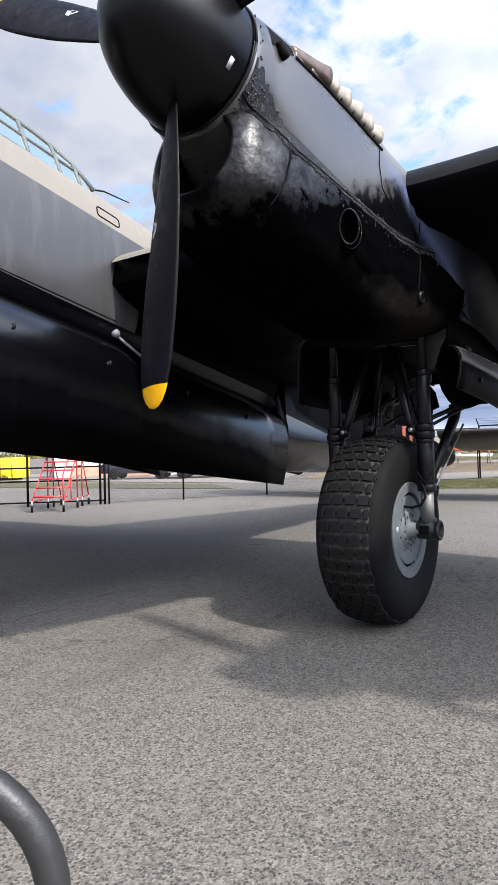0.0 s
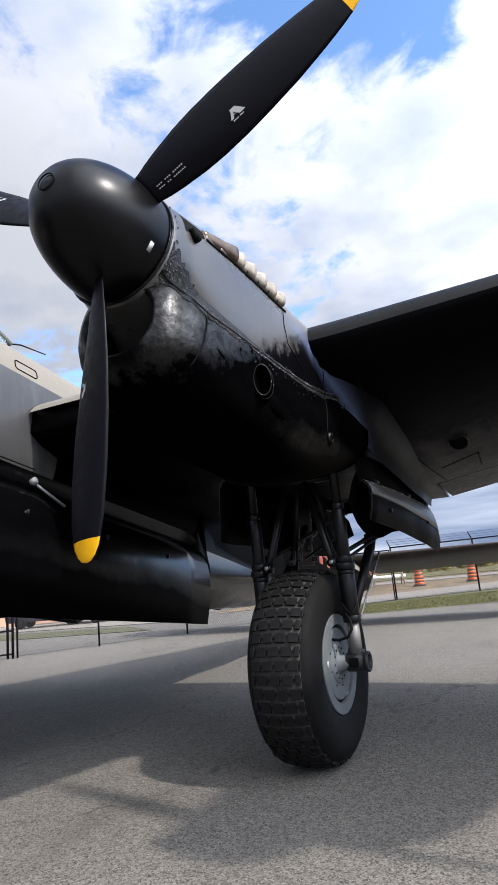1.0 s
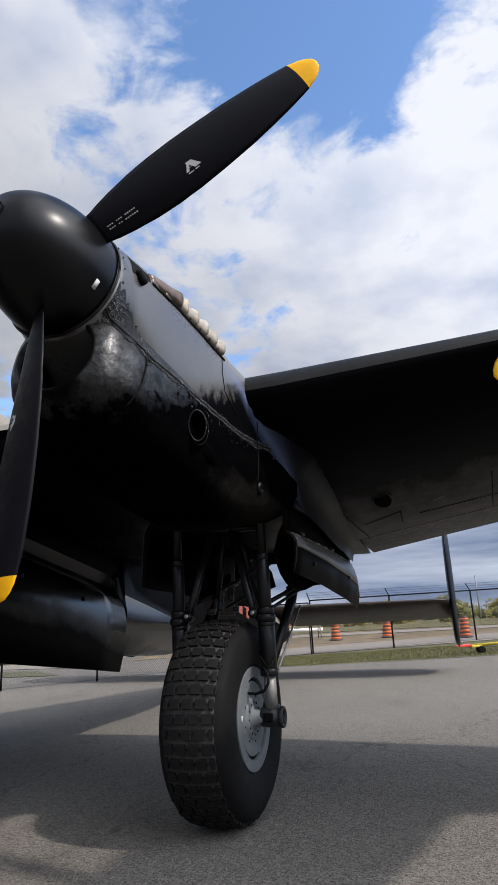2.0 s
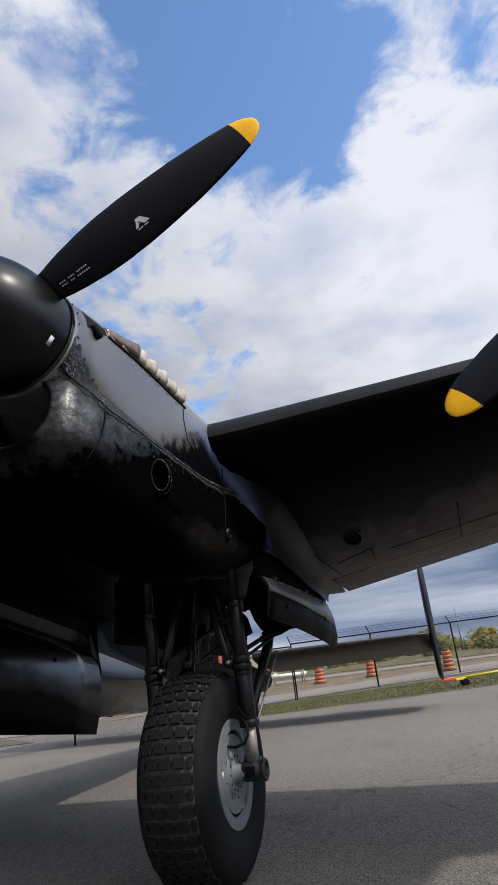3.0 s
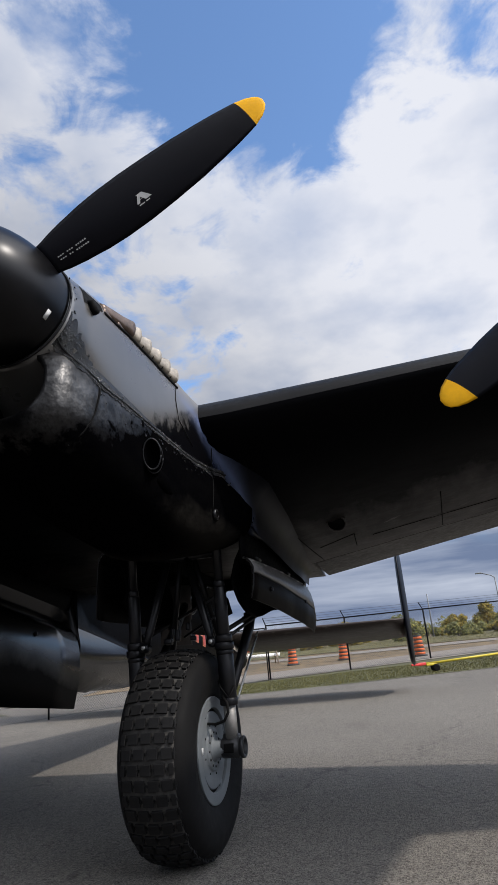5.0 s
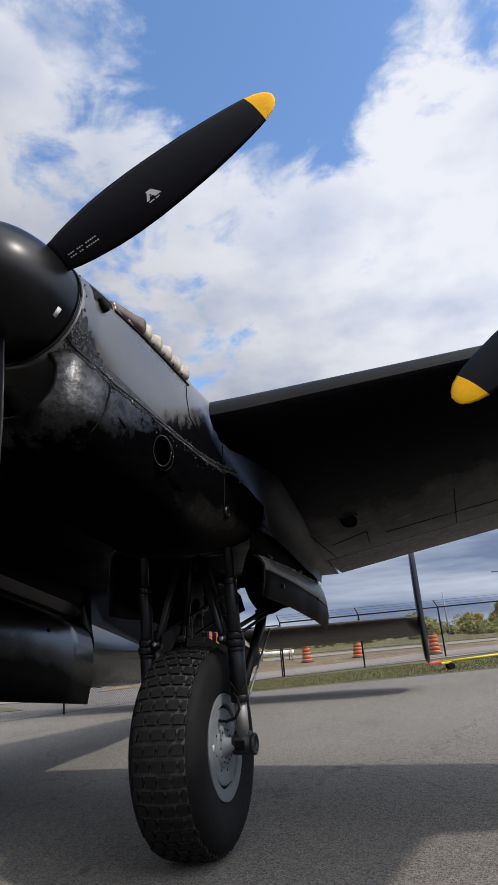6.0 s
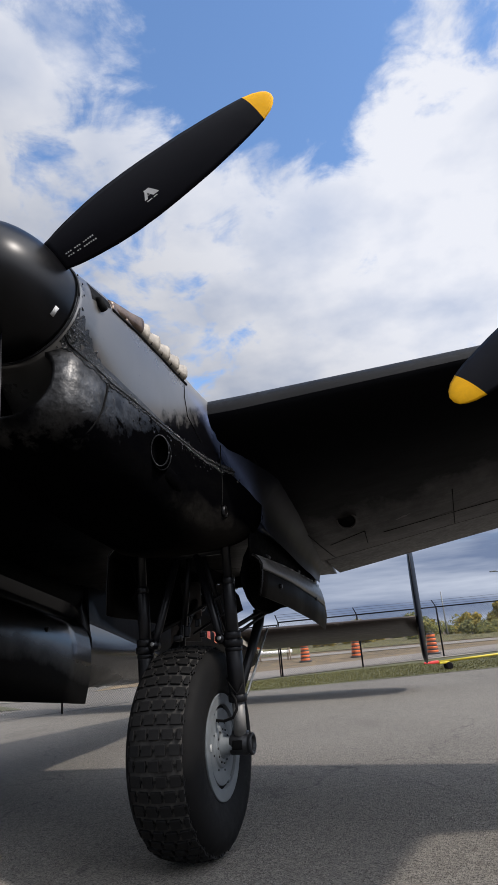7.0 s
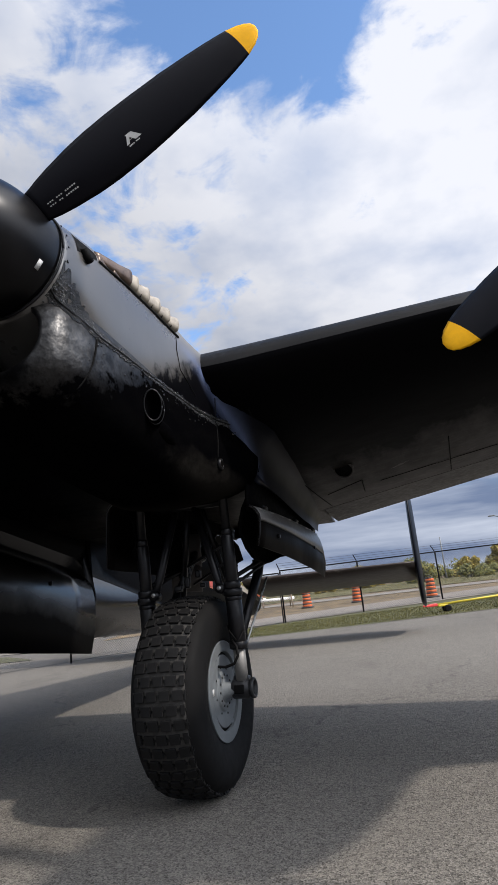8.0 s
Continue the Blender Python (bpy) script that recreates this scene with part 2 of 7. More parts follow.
def sooty_wing(name):
    """Matt black underside, its rear part painted browner with a ragged edge, for dust and for light off the ground."""
    m, nt, p = base_material(name)
    film = grain(nt, 1.5, 9.0, 0.66, (1.0, 0.45, 1.0))
    rub = grain(nt, 5.5, 8.0, 0.7, (0.5, 1.6, 1.0))
    aft = along(nt, (0, 1, 0))
    reach = sums(nt, aft, sums(nt, film.outputs["Fac"], 3.4, "MULTIPLY"))
    # brown dust, which also carries the ground's bounce light towards the rear
    dust = spread(nt, reach, 5.5, 7.3, 0.0, 1.0)
    c1 = mixed(nt, dust, (0.0012, 0.0012, 0.0016), (0.036, 0.0285, 0.0248))
    worn = sums(nt, dust, spread(nt, rub.outputs["Fac"], 0.56, 0.66, 0.0, 0.85), "MULTIPLY")
    c2 = mixed(nt, worn, c1, (0.105, 0.093, 0.083))
    nt.links.new(c2, p.inputs["Base Color"])
    nt.links.new(spread(nt, rub.outputs["Fac"], 0.35, 0.7, 0.36, 0.52), p.inputs["Roughness"])
    nt.links.new(spread(nt, dust, 0.0, 1.0, 0.03, 0.20), p.inputs["Specular IOR Level"])
    bumped(nt, p, film.outputs["Fac"], 0.05, 0.05)
    return m


def sheen_edge(nt, noise, reach=0.75):
    """Painted extent of the cowling's sheen: 1 above a ragged line that climbs towards the tail, 0 below it."""
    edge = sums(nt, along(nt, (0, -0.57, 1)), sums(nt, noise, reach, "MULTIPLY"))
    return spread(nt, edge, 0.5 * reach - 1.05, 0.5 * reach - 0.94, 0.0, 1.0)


def sky_streak(nt, noise):
    """Painted streak of reflected sky over the shoulder and down the flare of the nacelle."""
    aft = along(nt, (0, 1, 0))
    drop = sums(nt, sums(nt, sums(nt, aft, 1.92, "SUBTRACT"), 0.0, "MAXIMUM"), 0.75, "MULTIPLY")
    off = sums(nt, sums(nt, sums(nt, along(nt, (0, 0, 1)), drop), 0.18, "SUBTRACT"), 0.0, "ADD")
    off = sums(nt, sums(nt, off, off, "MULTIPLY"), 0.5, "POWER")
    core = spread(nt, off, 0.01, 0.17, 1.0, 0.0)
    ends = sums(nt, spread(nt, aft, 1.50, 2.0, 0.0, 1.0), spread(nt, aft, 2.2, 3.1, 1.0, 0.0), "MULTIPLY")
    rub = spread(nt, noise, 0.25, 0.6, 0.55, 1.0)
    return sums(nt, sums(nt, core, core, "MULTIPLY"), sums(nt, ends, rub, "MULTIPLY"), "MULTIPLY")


def cowl_panel(name, colour, rough, gloss, sheen_cut):
    """Side panels of the nacelle: hazy gloss, a ragged painted lower edge of the sheen and a painted sky-blue streak.
    """
    m, nt, p = base_material(name)
    haze = grain(nt, 1.3, 5.0, 0.6)
    runs = grain(nt, 5.0, 6.0, 0.65, (1.0, 1.0, 0.22))
    wave = grain(nt, 1.7, 2.0, 0.4)
    rag = grain(nt, 7.5, 8.0, 0.66)
    specks = grain(nt, 34.0, 4.0, 0.6)
    dusty = tuple(v * 1.35 + 0.001 for v in colour)
    c = mixed(nt, spread(nt, runs.outputs["Fac"], 0.50, 0.75, 0.0, 0.7), colour, dusty)
    c = mixed(nt, spread(nt, specks.outputs["Fac"], 0.68, 0.74, 0.0, 0.75), c, (0.002, 0.002, 0.002))
    if sheen_cut:
        # wet marks the painted sheen; black below it stands for the dark reflection
        wet = sheen_edge(nt, rag.outputs["Fac"], 0.6)
        c = mixed(nt, wet, (0.0016, 0.0016, 0.0022), c)
        nt.links.new(spread(nt, wet, 0.0, 1.0, 0.10, gloss), p.inputs["Specular IOR Level"])
    else:
        p.inputs["Specular IOR Level"].default_value = gloss
    # pale blue sky reflection put into the base colour
    c = mixed(nt, sky_streak(nt, runs.outputs["Fac"]), c, (0.085, 0.108, 0.185))
    nt.links.new(c, p.inputs["Base Color"])
    nt.links.new(spread(nt, haze.outputs["Fac"], 0.35, 0.68, rough, rough * 1.35), p.inputs["Roughness"])
    bumped(nt, p, wave.outputs["Fac"], 0.015, 0.2)
    return m


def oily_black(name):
    """Glossy black cowling paint, sheen put in above and matt black below, with a ragged edge where the reflection
    ends.
    """
    m, nt, p = base_material(name)
    wave = grain(nt, 9.0, 3.0, 0.5)
    spots = grain(nt, 19.0, 10.0, 0.75)
    film = grain(nt, 3.6, 9.0, 0.68, (1.0, 0.55, 1.3))
    rag = grain(nt, 7.5, 8.0, 0.66)
    c1 = mixed(nt, spread(nt, film.outputs["Fac"], 0.42, 0.66, 0.0, 0.6), (0.0011, 0.0011, 0.0014), (0.0024, 0.0023, 0.0023))
    c2 = mixed(nt, spread(nt, spots.outputs["Fac"], 0.70, 0.84, 0.0, 0.4), c1, (0.03, 0.029, 0.027))
    # dust on the rear lower quarter
    aft = along(nt, (0, 1, 0))
    low = along(nt, (0, 0, -1))
    dusty = sums(nt, spread(nt, sums(nt, aft, rag.outputs["Fac"]), 1.95, 2.6, 0.0, 1.0), spread(nt, sums(nt, low, sums(nt, film.outputs["Fac"], 0.4, "MULTIPLY")), 0.80, 0.95, 0.0, 1.0), "MULTIPLY")
    dusty = sums(nt, dusty, spread(nt, low, 0.80, 0.90, 1.0, 0.0), "MULTIPLY")
    c3 = mixed(nt, dusty, c2, (0.014, 0.013, 0.0115))
    nt.links.new(c3, p.inputs["Base Color"])
    # ragged lower edge of the reflection, put into the gloss, climbing towards the tail
    wet = sheen_edge(nt, rag.outputs["Fac"])
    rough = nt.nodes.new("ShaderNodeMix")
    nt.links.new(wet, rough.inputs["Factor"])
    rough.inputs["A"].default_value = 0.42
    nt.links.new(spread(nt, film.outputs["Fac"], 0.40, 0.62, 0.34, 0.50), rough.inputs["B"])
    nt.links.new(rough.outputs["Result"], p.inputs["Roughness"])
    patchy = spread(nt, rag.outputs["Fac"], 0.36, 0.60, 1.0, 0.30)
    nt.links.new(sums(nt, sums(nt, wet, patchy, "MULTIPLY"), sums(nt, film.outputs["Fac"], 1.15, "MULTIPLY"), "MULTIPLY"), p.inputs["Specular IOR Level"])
    h = nt.nodes.new("ShaderNodeMath")
    h.operation = "MULTIPLY_ADD"
    h.inputs[1].default_value = 0.05
    nt.links.new(spots.outputs["Fac"], h.inputs[0])
    nt.links.new(wave.outputs["Fac"], h.inputs[2])
    bumped(nt, p, h.outputs[0], 0.45, 0.028)
    return m


def oil_film(name):
    """Thick wet oil and grit along a joint."""
    m, nt, p = base_material(name)
    grit = grain(nt, 55.0, 6.0, 0.7)
    nt.links.new(ramp_of(nt, grit.outputs["Fac"], [(0.64, (0.002, 0.002, 0.002)), (0.80, (0.10, 0.095, 0.09))]).outputs["Color"], p.inputs["Base Color"])
    p.inputs["Roughness"].default_value = 0.20
    p.inputs["Specular IOR Level"].default_value = 0.55
    bumped(nt, p, grit.outputs["Fac"], 0.9, 0.03)
    return m


def plain(name, colour, rough=0.5, metal=0.0, scale=20.0, vary=0.25, bump=0.15, dist=0.01, gloss=0.5):
    m, nt, p = base_material(name)
    nz = grain(nt, scale, 6.0, 0.65)
    dark = tuple(v * (1 - vary) for v in colour)
    light = tuple(min(1.0, v * (1 + vary)) for v in colour)
    nt.links.new(ramp_of(nt, nz.outputs["Fac"], [(0.3, dark), (0.7, light)]).outputs["Color"], p.inputs["Base Color"])
    nt.links.new(spread(nt, nz.outputs["Fac"], 0.3, 0.7, rough * 0.85, min(1.0, rough * 1.2)), p.inputs["Roughness"])
    p.inputs["Metallic"].default_value = metal
    p.inputs["Specular IOR Level"].default_value = gloss
    bumped(nt, p, nz.outputs["Fac"], bump, dist)
    return m


def asphalt(name):
    """Worn asphalt: pale stones of two sizes, dark pits between them, faint patches and stains."""
    m, nt, p = base_material(name)
    tc = nt.nodes.new("ShaderNodeTexCoord")

    def cells(scale):
        v = nt.nodes.new("ShaderNodeTexVoronoi")
        v.inputs["Scale"].default_value = scale
        nt.links.new(tc.outputs["Object"], v.inputs["Vector"])
        return v
    stones, coarse, holes = cells(96.0), cells(58.0), cells(61.0)
    fine = grain(nt, 170.0, 3.0, 0.7)
    mid = grain(nt, 2.2, 8.0, 0.7)
    broad = grain(nt, 0.16, 5.0, 0.6)
    stain = grain(nt, 0.55, 7.0, 0.62, (1.0, 0.35, 1.0))
    c0 = ramp_of(nt, stones.outputs["Color"], [(0.12, (0.062, 0.057, 0.049)), (0.5, (0.138, 0.127, 0.111)), (0.88, (0.265, 0.245, 0.215))])
    pale = ramp_of(nt, coarse.outputs["Color"], [(0.70, (0.0, 0.0, 0.0)), (0.78, (1.0, 1.0, 1.0))])
    c1 = mixed(nt, sums(nt, pale.outputs["Color"], 0.45, "MULTIPLY"), c0.outputs["Color"], (0.246, 0.225, 0.193))
    c1 = mixed(nt, spread(nt, fine.outputs["Fac"], 0.35, 0.7, 0.0, 0.3), c1, (0.148, 0.136, 0.116))
    c2 = mixed(nt, spread(nt, mid.outputs["Fac"], 0.35, 0.68, 0.0, 0.35), c1, (0.195, 0.178, 0.151))
    c3 = mixed(nt, spread(nt, broad.outputs["Fac"], 0.40, 0.62, 0.0, 0.35), c2, (0.102, 0.093, 0.081))
    c4 = mixed(nt, spread(nt, stain.outputs["Fac"], 0.60, 0.74, 0.0, 0.5), c3, (0.071, 0.064, 0.055))
    blot = grain(nt, 13.0, 5.0, 0.7)
    c4 = mixed(nt, spread(nt, blot.outputs["Fac"], 0.50, 0.66, 0.0, 0.45), c4, (0.074, 0.067, 0.059))
    # open pits: the hearts of some cells
    deep = spread(nt, holes.outputs["Distance"], 0.26, 0.50, 1.0, 0.0)
    some = ramp_of(nt, holes.outputs["Color"], [(0.50, (0.0, 0.0, 0.0)), (0.54, (1.0, 1.0, 1.0))])
    pits = sums(nt, deep, some.outputs["Color"], "MULTIPLY")
    chips = grain(nt, 34.0, 3.0, 0.55)
    pits = sums(nt, pits, spread(nt, chips.outputs["Fac"], 0.585, 0.64, 0.0, 1.0), "MAXIMUM")
    c5 = mixed(nt, sums(nt, pits, 0.58, "MULTIPLY"), c4, (0.010, 0.0095, 0.009))
    # fine wandering cracks, some of them sealed over
    bend = nt.nodes.new("ShaderNodeVectorMath"); bend.operation = "SCALE"
    bend.inputs["Scale"].default_value = 1.3
    nt.links.new(grain(nt, 0.7, 6.0, 0.6).outputs["Color"], bend.inputs[0])
    moved = nt.nodes.new("ShaderNodeVectorMath"); moved.operation = "ADD"
    nt.links.new(tc.outputs["Object"], moved.inputs[0])
    nt.links.new(bend.outputs[0], moved.inputs[1])
    split = nt.nodes.new("ShaderNodeTexVoronoi"); split.feature = "DISTANCE_TO_EDGE"
    split.inputs["Scale"].default_value = 0.17
    nt.links.new(moved.outputs[0], split.inputs["Vector"])
    crack = sums(nt, spread(nt, split.outputs["Distance"], 0.0015, 0.0045, 0.5, 0.0), spread(nt, mid.outputs["Fac"], 0.40, 0.56, 0.0, 1.0), "MULTIPLY")
    c6 = mixed(nt, crack, c5, (0.035, 0.033, 0.031))
    nt.links.new(c6, p.inputs["Base Color"])
    p.inputs["Roughness"].default_value = 0.93
    p.inputs["Specular IOR Level"].default_value = 0.2
    h = sums(nt, sums(nt, stones.outputs["Distance"], sums(nt, fine.outputs["Fac"], 0.4, "MULTIPLY")), pits, "SUBTRACT")
    bumped(nt, p, h, 0.6, 0.006)
    return m


def glassy(name):
    m, _, p = base_material(name)
    p.inputs["Base Color"].default_value = (0.85, 0.9, 0.92, 1)
    p.inputs["Roughness"].default_value = 0.05
    p.inputs["Transmission Weight"].default_value = 0.9
    p.inputs["IOR"].default_value = 1.1
    return m


def leafy(name, stops):
    m, nt, p = base_material(name)
    geo = nt.nodes.new("ShaderNodeNewGeometry")
    nt.links.new(ramp_of(nt, geo.outputs["Random Per Island"], stops).outputs["Color"], p.inputs["Base Color"])
    p.inputs["Roughness"].default_value = 0.7
    return m


BLACK = painted("weathered_black_paint", (0.0025, 0.0025, 0.0035), 0.22, 0.25, 0.04, (0.006, 0.006, 0.006), 0.4, 0.0, 0.36)
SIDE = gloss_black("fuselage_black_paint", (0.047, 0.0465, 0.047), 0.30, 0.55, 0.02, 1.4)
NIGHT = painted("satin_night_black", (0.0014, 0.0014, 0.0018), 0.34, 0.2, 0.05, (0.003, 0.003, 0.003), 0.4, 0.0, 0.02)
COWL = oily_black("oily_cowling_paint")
PANEL = cowl_panel("satin_cowling_panel", (0.060, 0.0570, 0.0530), 0.25, 0.95, True)
DOORG = door_black("bay_door_black")
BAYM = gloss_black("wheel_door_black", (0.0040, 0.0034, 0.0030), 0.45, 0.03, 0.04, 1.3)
ROLLED = painted("sky_lit_door_edge", (0.145, 0.142, 0.138), 0.34, 0.6, 0.30, (0.045, 0.044, 0.043), 0.8, 0.0, 0.6)
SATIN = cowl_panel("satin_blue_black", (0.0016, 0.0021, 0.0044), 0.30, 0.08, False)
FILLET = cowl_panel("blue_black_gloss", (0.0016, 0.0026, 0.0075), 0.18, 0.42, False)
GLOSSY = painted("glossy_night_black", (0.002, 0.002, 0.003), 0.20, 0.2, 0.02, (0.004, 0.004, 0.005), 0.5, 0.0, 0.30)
DRIP = plain("wet_black_oil", (0.004, 0.004, 0.004), 0.10, 0.0, 30.0, 0.3, 0.1, 0.01, 1.0)
OIL = oil_film("wet_oil_and_grit")
SPIN = gloss_black("spinner_black_paint", (0.0015, 0.0015, 0.002), 0.28, 0.20, 0.006, 1.3)
BLADE = painted("blade_grey_black", (0.0030, 0.0030, 0.0050), 0.45, 0.12, 0.02, (0.0055, 0.0055, 0.0075), 0.3, 0.0, 0.09)
YELLOW = plain("yellow_tip_paint", (0.72, 0.36, 0.003), 0.6, 0.0, 30.0, 0.08, 0.05, 0.01, 0.15)
RUBBED = painted("rubbed_pale_paint", (0.060, 0.055, 0.051), 0.5, 0.5, 0.05, (0.020, 0.018, 0.016), 0.9, 0.0, 0.2)
FLAPM = painted("faded_flap_paint", (0.036, 0.0325, 0.0300), 0.42, 0.5, 0.05, (0.066, 0.057, 0.050), 0.8, 0.0, 0.2)
WORN = painted("worn_leading_edge", (0.0095, 0.0092, 0.0089), 0.5, 0.7, 0.03, (0.0034, 0.0033, 0.0033), 0.9, 0.0, 0.15)
SOOT = sooty_wing("sooty_underside")
TAN = painted("dark_earth_paint", (0.195, 0.175, 0.142), 0.5, 0.2, 0.06, (0.155, 0.142, 0.116), 0.4)
LINING = painted("worn_bay_lining", (0.110, 0.098, 0.090), 0.55, 0.4, 0.08, (0.050, 0.045, 0.040), 0.8, 0.0, 0.2)
# near-black stands in for the darkness inside the duct and wheel bay
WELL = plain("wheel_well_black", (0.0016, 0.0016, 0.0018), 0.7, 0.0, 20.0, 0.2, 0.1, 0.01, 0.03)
STEEL = plain("black_enamel_steel", (0.006, 0.006, 0.007), 0.33, 0.0, 25.0, 0.4, 0.1, 0.01, 0.25)
CHROME = plain("oleo_steel", (0.19, 0.185, 0.175), 0.5, 0.25, 30.0, 0.15)
CLAMP = plain("worn_grey_enamel", (0.016, 0.0165, 0.018), 0.45, 0.0, 22.0, 0.45, 0.2, 0.01, 0.35)
RUBBER = plain("tyre_rubber", (0.0062, 0.0060, 0.0060), 0.68, 0.0, 12.0, 0.3, 0.1, 0.01, 0.10)
TREAD = plain("tread_rubber", (0.0072, 0.0070, 0.0070), 0.6, 0.0, 18.0, 0.35, 0.3, 0.01, 0.18)
GROOVE = plain("dusty_tread_groove", (0.042, 0.040, 0.037), 0.9, 0.0, 20.0, 0.5, 0.2, 0.01, 0.08)
EDGER = plain("faded_code_orange", (0.26, 0.075, 0.035), 0.55, 0.0, 10.0, 0.2)
CODE = plain("faded_code_red", (0.26, 0.040, 0.032), 0.55, 0.0, 10.0, 0.2)
RIM = plain("pale_blue_grey_paint", (0.108, 0.119, 0.125), 0.62, 0.0, 9.0, 0.22, 0.15, 0.01, 0.3)
PIPE = plain("heat_bleached_steel", (0.31, 0.275, 0.225), 0.5, 0.25, 14.0, 0.35)
PIPEB = plain("rusty_exhaust_steel", (0.105, 0.074, 0.056), 0.36, 0.5, 12.0, 0.45)
DECAL = plain("pale_decal", (0.42, 0.42, 0.41), 0.6, 0.0, 40.0, 0.15)
BAREM = plain("bare_worn_alloy", (0.40, 0.40, 0.39), 0.38, 0.8, 18.0, 0.4)
SEAM = plain("panel_gap", (0.003, 0.003, 0.003), 0.8, 0.0, 20.0, 0.2, 0.1, 0.01, 0.1)
CANOPY = painted("grey_green_frame_paint", (0.12, 0.135, 0.125), 0.5, 0.2, 0.05, (0.09, 0.10, 0.09), 0.4)
GLASS = glassy("canopy_glass")
TARMAC = asphalt("apron_asphalt")
ROADM = plain("road_asphalt", (0.20, 0.176, 0.146), 0.9, 0.0, 30.0, 0.2)
EARTH = plain("brown_field", (0.135, 0.095, 0.048), 0.95, 0.0, 0.9, 0.6)
MEADOW = plain("meadow_soil", (0.105, 0.092, 0.028), 0.95, 0.0, 0.7, 0.45)
TURF = plain("turf_soil", (0.062, 0.060, 0.022), 0.95, 0.0, 3.0, 0.45)
STRAW = leafy("dry_field_grass", [(0.0, (0.072, 0.061, 0.022)), (0.6, (0.158, 0.119, 0.043)), (1.0, (0.245, 0.187, 0.072))])
MEADOWG = leafy("meadow_grass", [(0.0, (0.060, 0.060, 0.014)), (0.6, (0.125, 0.110, 0.030)), (1.0, (0.20, 0.16, 0.05))])
GRASS = leafy("grass_blades", [(0.0, (0.045, 0.050, 0.010)), (0.7, (0.095, 0.092, 0.018)), (1.0, (0.170, 0.140, 0.038))])
FENCEM = plain("black_fence_vinyl", (0.007, 0.007, 0.008), 0.85, 0.0, 20.0, 0.2, 0.1, 0.01, 0.1)
WIREM = plain("galvanised_wire", (0.05, 0.05, 0.055), 0.7, 0.0)
SALMON = plain("salmon_cladding", (0.55, 0.34, 0.24), 0.7, 0.0, 2.0, 0.12)
ORANGE = plain("barrel_orange", (0.62, 0.12, 0.02), 0.55, 0.0, 8.0, 0.15)
BLACKP = plain("black_band", (0.03, 0.03, 0.03), 0.6)
BARY = plain("tow_bar_paint", (0.46, 0.36, 0.018), 0.5, 0.0, 10.0, 0.2)
TOWY = plain("tow_bar_yellow", (0.75, 0.56, 0.03), 0.45, 0.0, 10.0, 0.15)
REDP = plain("red_enamel", (0.55, 0.035, 0.03), 0.45, 0.0, 10.0, 0.2)
WOOD = plain("weathered_wood", (0.26, 0.20, 0.14), 0.85, 0.0, 14.0, 0.35)
GALV = plain("galvanised_steel", (0.40, 0.42, 0.44), 0.45, 0.6)
LAMPM = plain("dull_lamp_steel", (0.20, 0.21, 0.22), 0.7, 0.2)
WHITEB = plain("white_cladding", (0.75, 0.75, 0.73), 0.6, 0.0, 2.0, 0.08)
GREYB = plain("grey_cladding", (0.35, 0.36, 0.38), 0.6, 0.0, 2.0, 0.15)
BARK = plain("bark", (0.10, 0.08, 0.06), 0.9, 0.0, 6.0, 0.35)
LEAF_Y = leafy("autumn_leaves", [(0.0, (0.075, 0.080, 0.010)), (0.5, (0.190, 0.150, 0.012)), (1.0, (0.330, 0.225, 0.016))])
LEAF_G = leafy("green_leaves", [(0.0, (0.045, 0.055, 0.011)), (0.6, (0.115, 0.120, 0.018)), (1.0, (0.22, 0.19, 0.028))])


# ---- shared shape functions ----

def air(x, a, u):
    """Aircraft axes (port, aft, up, from the middle of the line of propellers) to the world."""
    return AIR @ Vector((x, a, u))


def part(name, bm, material, parent=None, label="", smooth=True, m=None):
    if m is not None:
        bmesh.ops.transform(bm, matrix=m, verts=bm.verts)
    mesh = bpy.data.meshes.new(name)
    bm.to_mesh(mesh)
    bm.free()
    for poly in mesh.polygons:
        poly.use_smooth = smooth
    mesh.materials.append(material)
    ob = new(name, mesh)
    if parent is not None:
        ob.parent = parent
    if label:
        tagged(ob, label)
    return ob


def thing(name, label, category, group="", kind=""):
    return tagged(new(name), label, category, group, kind)


def recalc(bm):
    bmesh.ops.recalc_face_normals(bm, faces=bm.faces)
    return bm


def loft(rings, closed=True, cap_start=True, cap_end=True, bm=None):
    bm = bm or bmesh.new()
    rows = [[bm.verts.new(v) for v in ring] for ring in rings]
    for r0, r1 in zip(rows, rows[1:]):
        n = len(r0)
        for i in range(n if closed else n - 1):
            j = (i + 1) % n
            bm.faces.new((r0[i], r0[j], r1[j], r1[i]))
    if closed and cap_start:
        bm.faces.new(rows[0][::-1])
    if closed and cap_end:
        bm.faces.new(rows[-1])
    return recalc(bm)


def box(bm, cx, cy, cz, sx, sy, sz, m=None, bevel=0.0):
    made = bmesh.ops.create_cube(bm, size=1.0)["verts"]
    bmesh.ops.scale(bm, vec=(sx, sy, sz), verts=made)
    if bevel:
        edges = list({e for v in made for e in v.link_edges})
        res = bmesh.ops.bevel(bm, geom=edges, offset=bevel, segments=2, affect="EDGES", profile=0.7)
        made = list({v for f in res["faces"] for v in f.verts} | {v for v in made if v.is_valid})
    bmesh.ops.translate(bm, vec=(cx, cy, cz), verts=made)
    if m is not None:
        bmesh.ops.transform(bm, matrix=m, verts=made)
    return bm


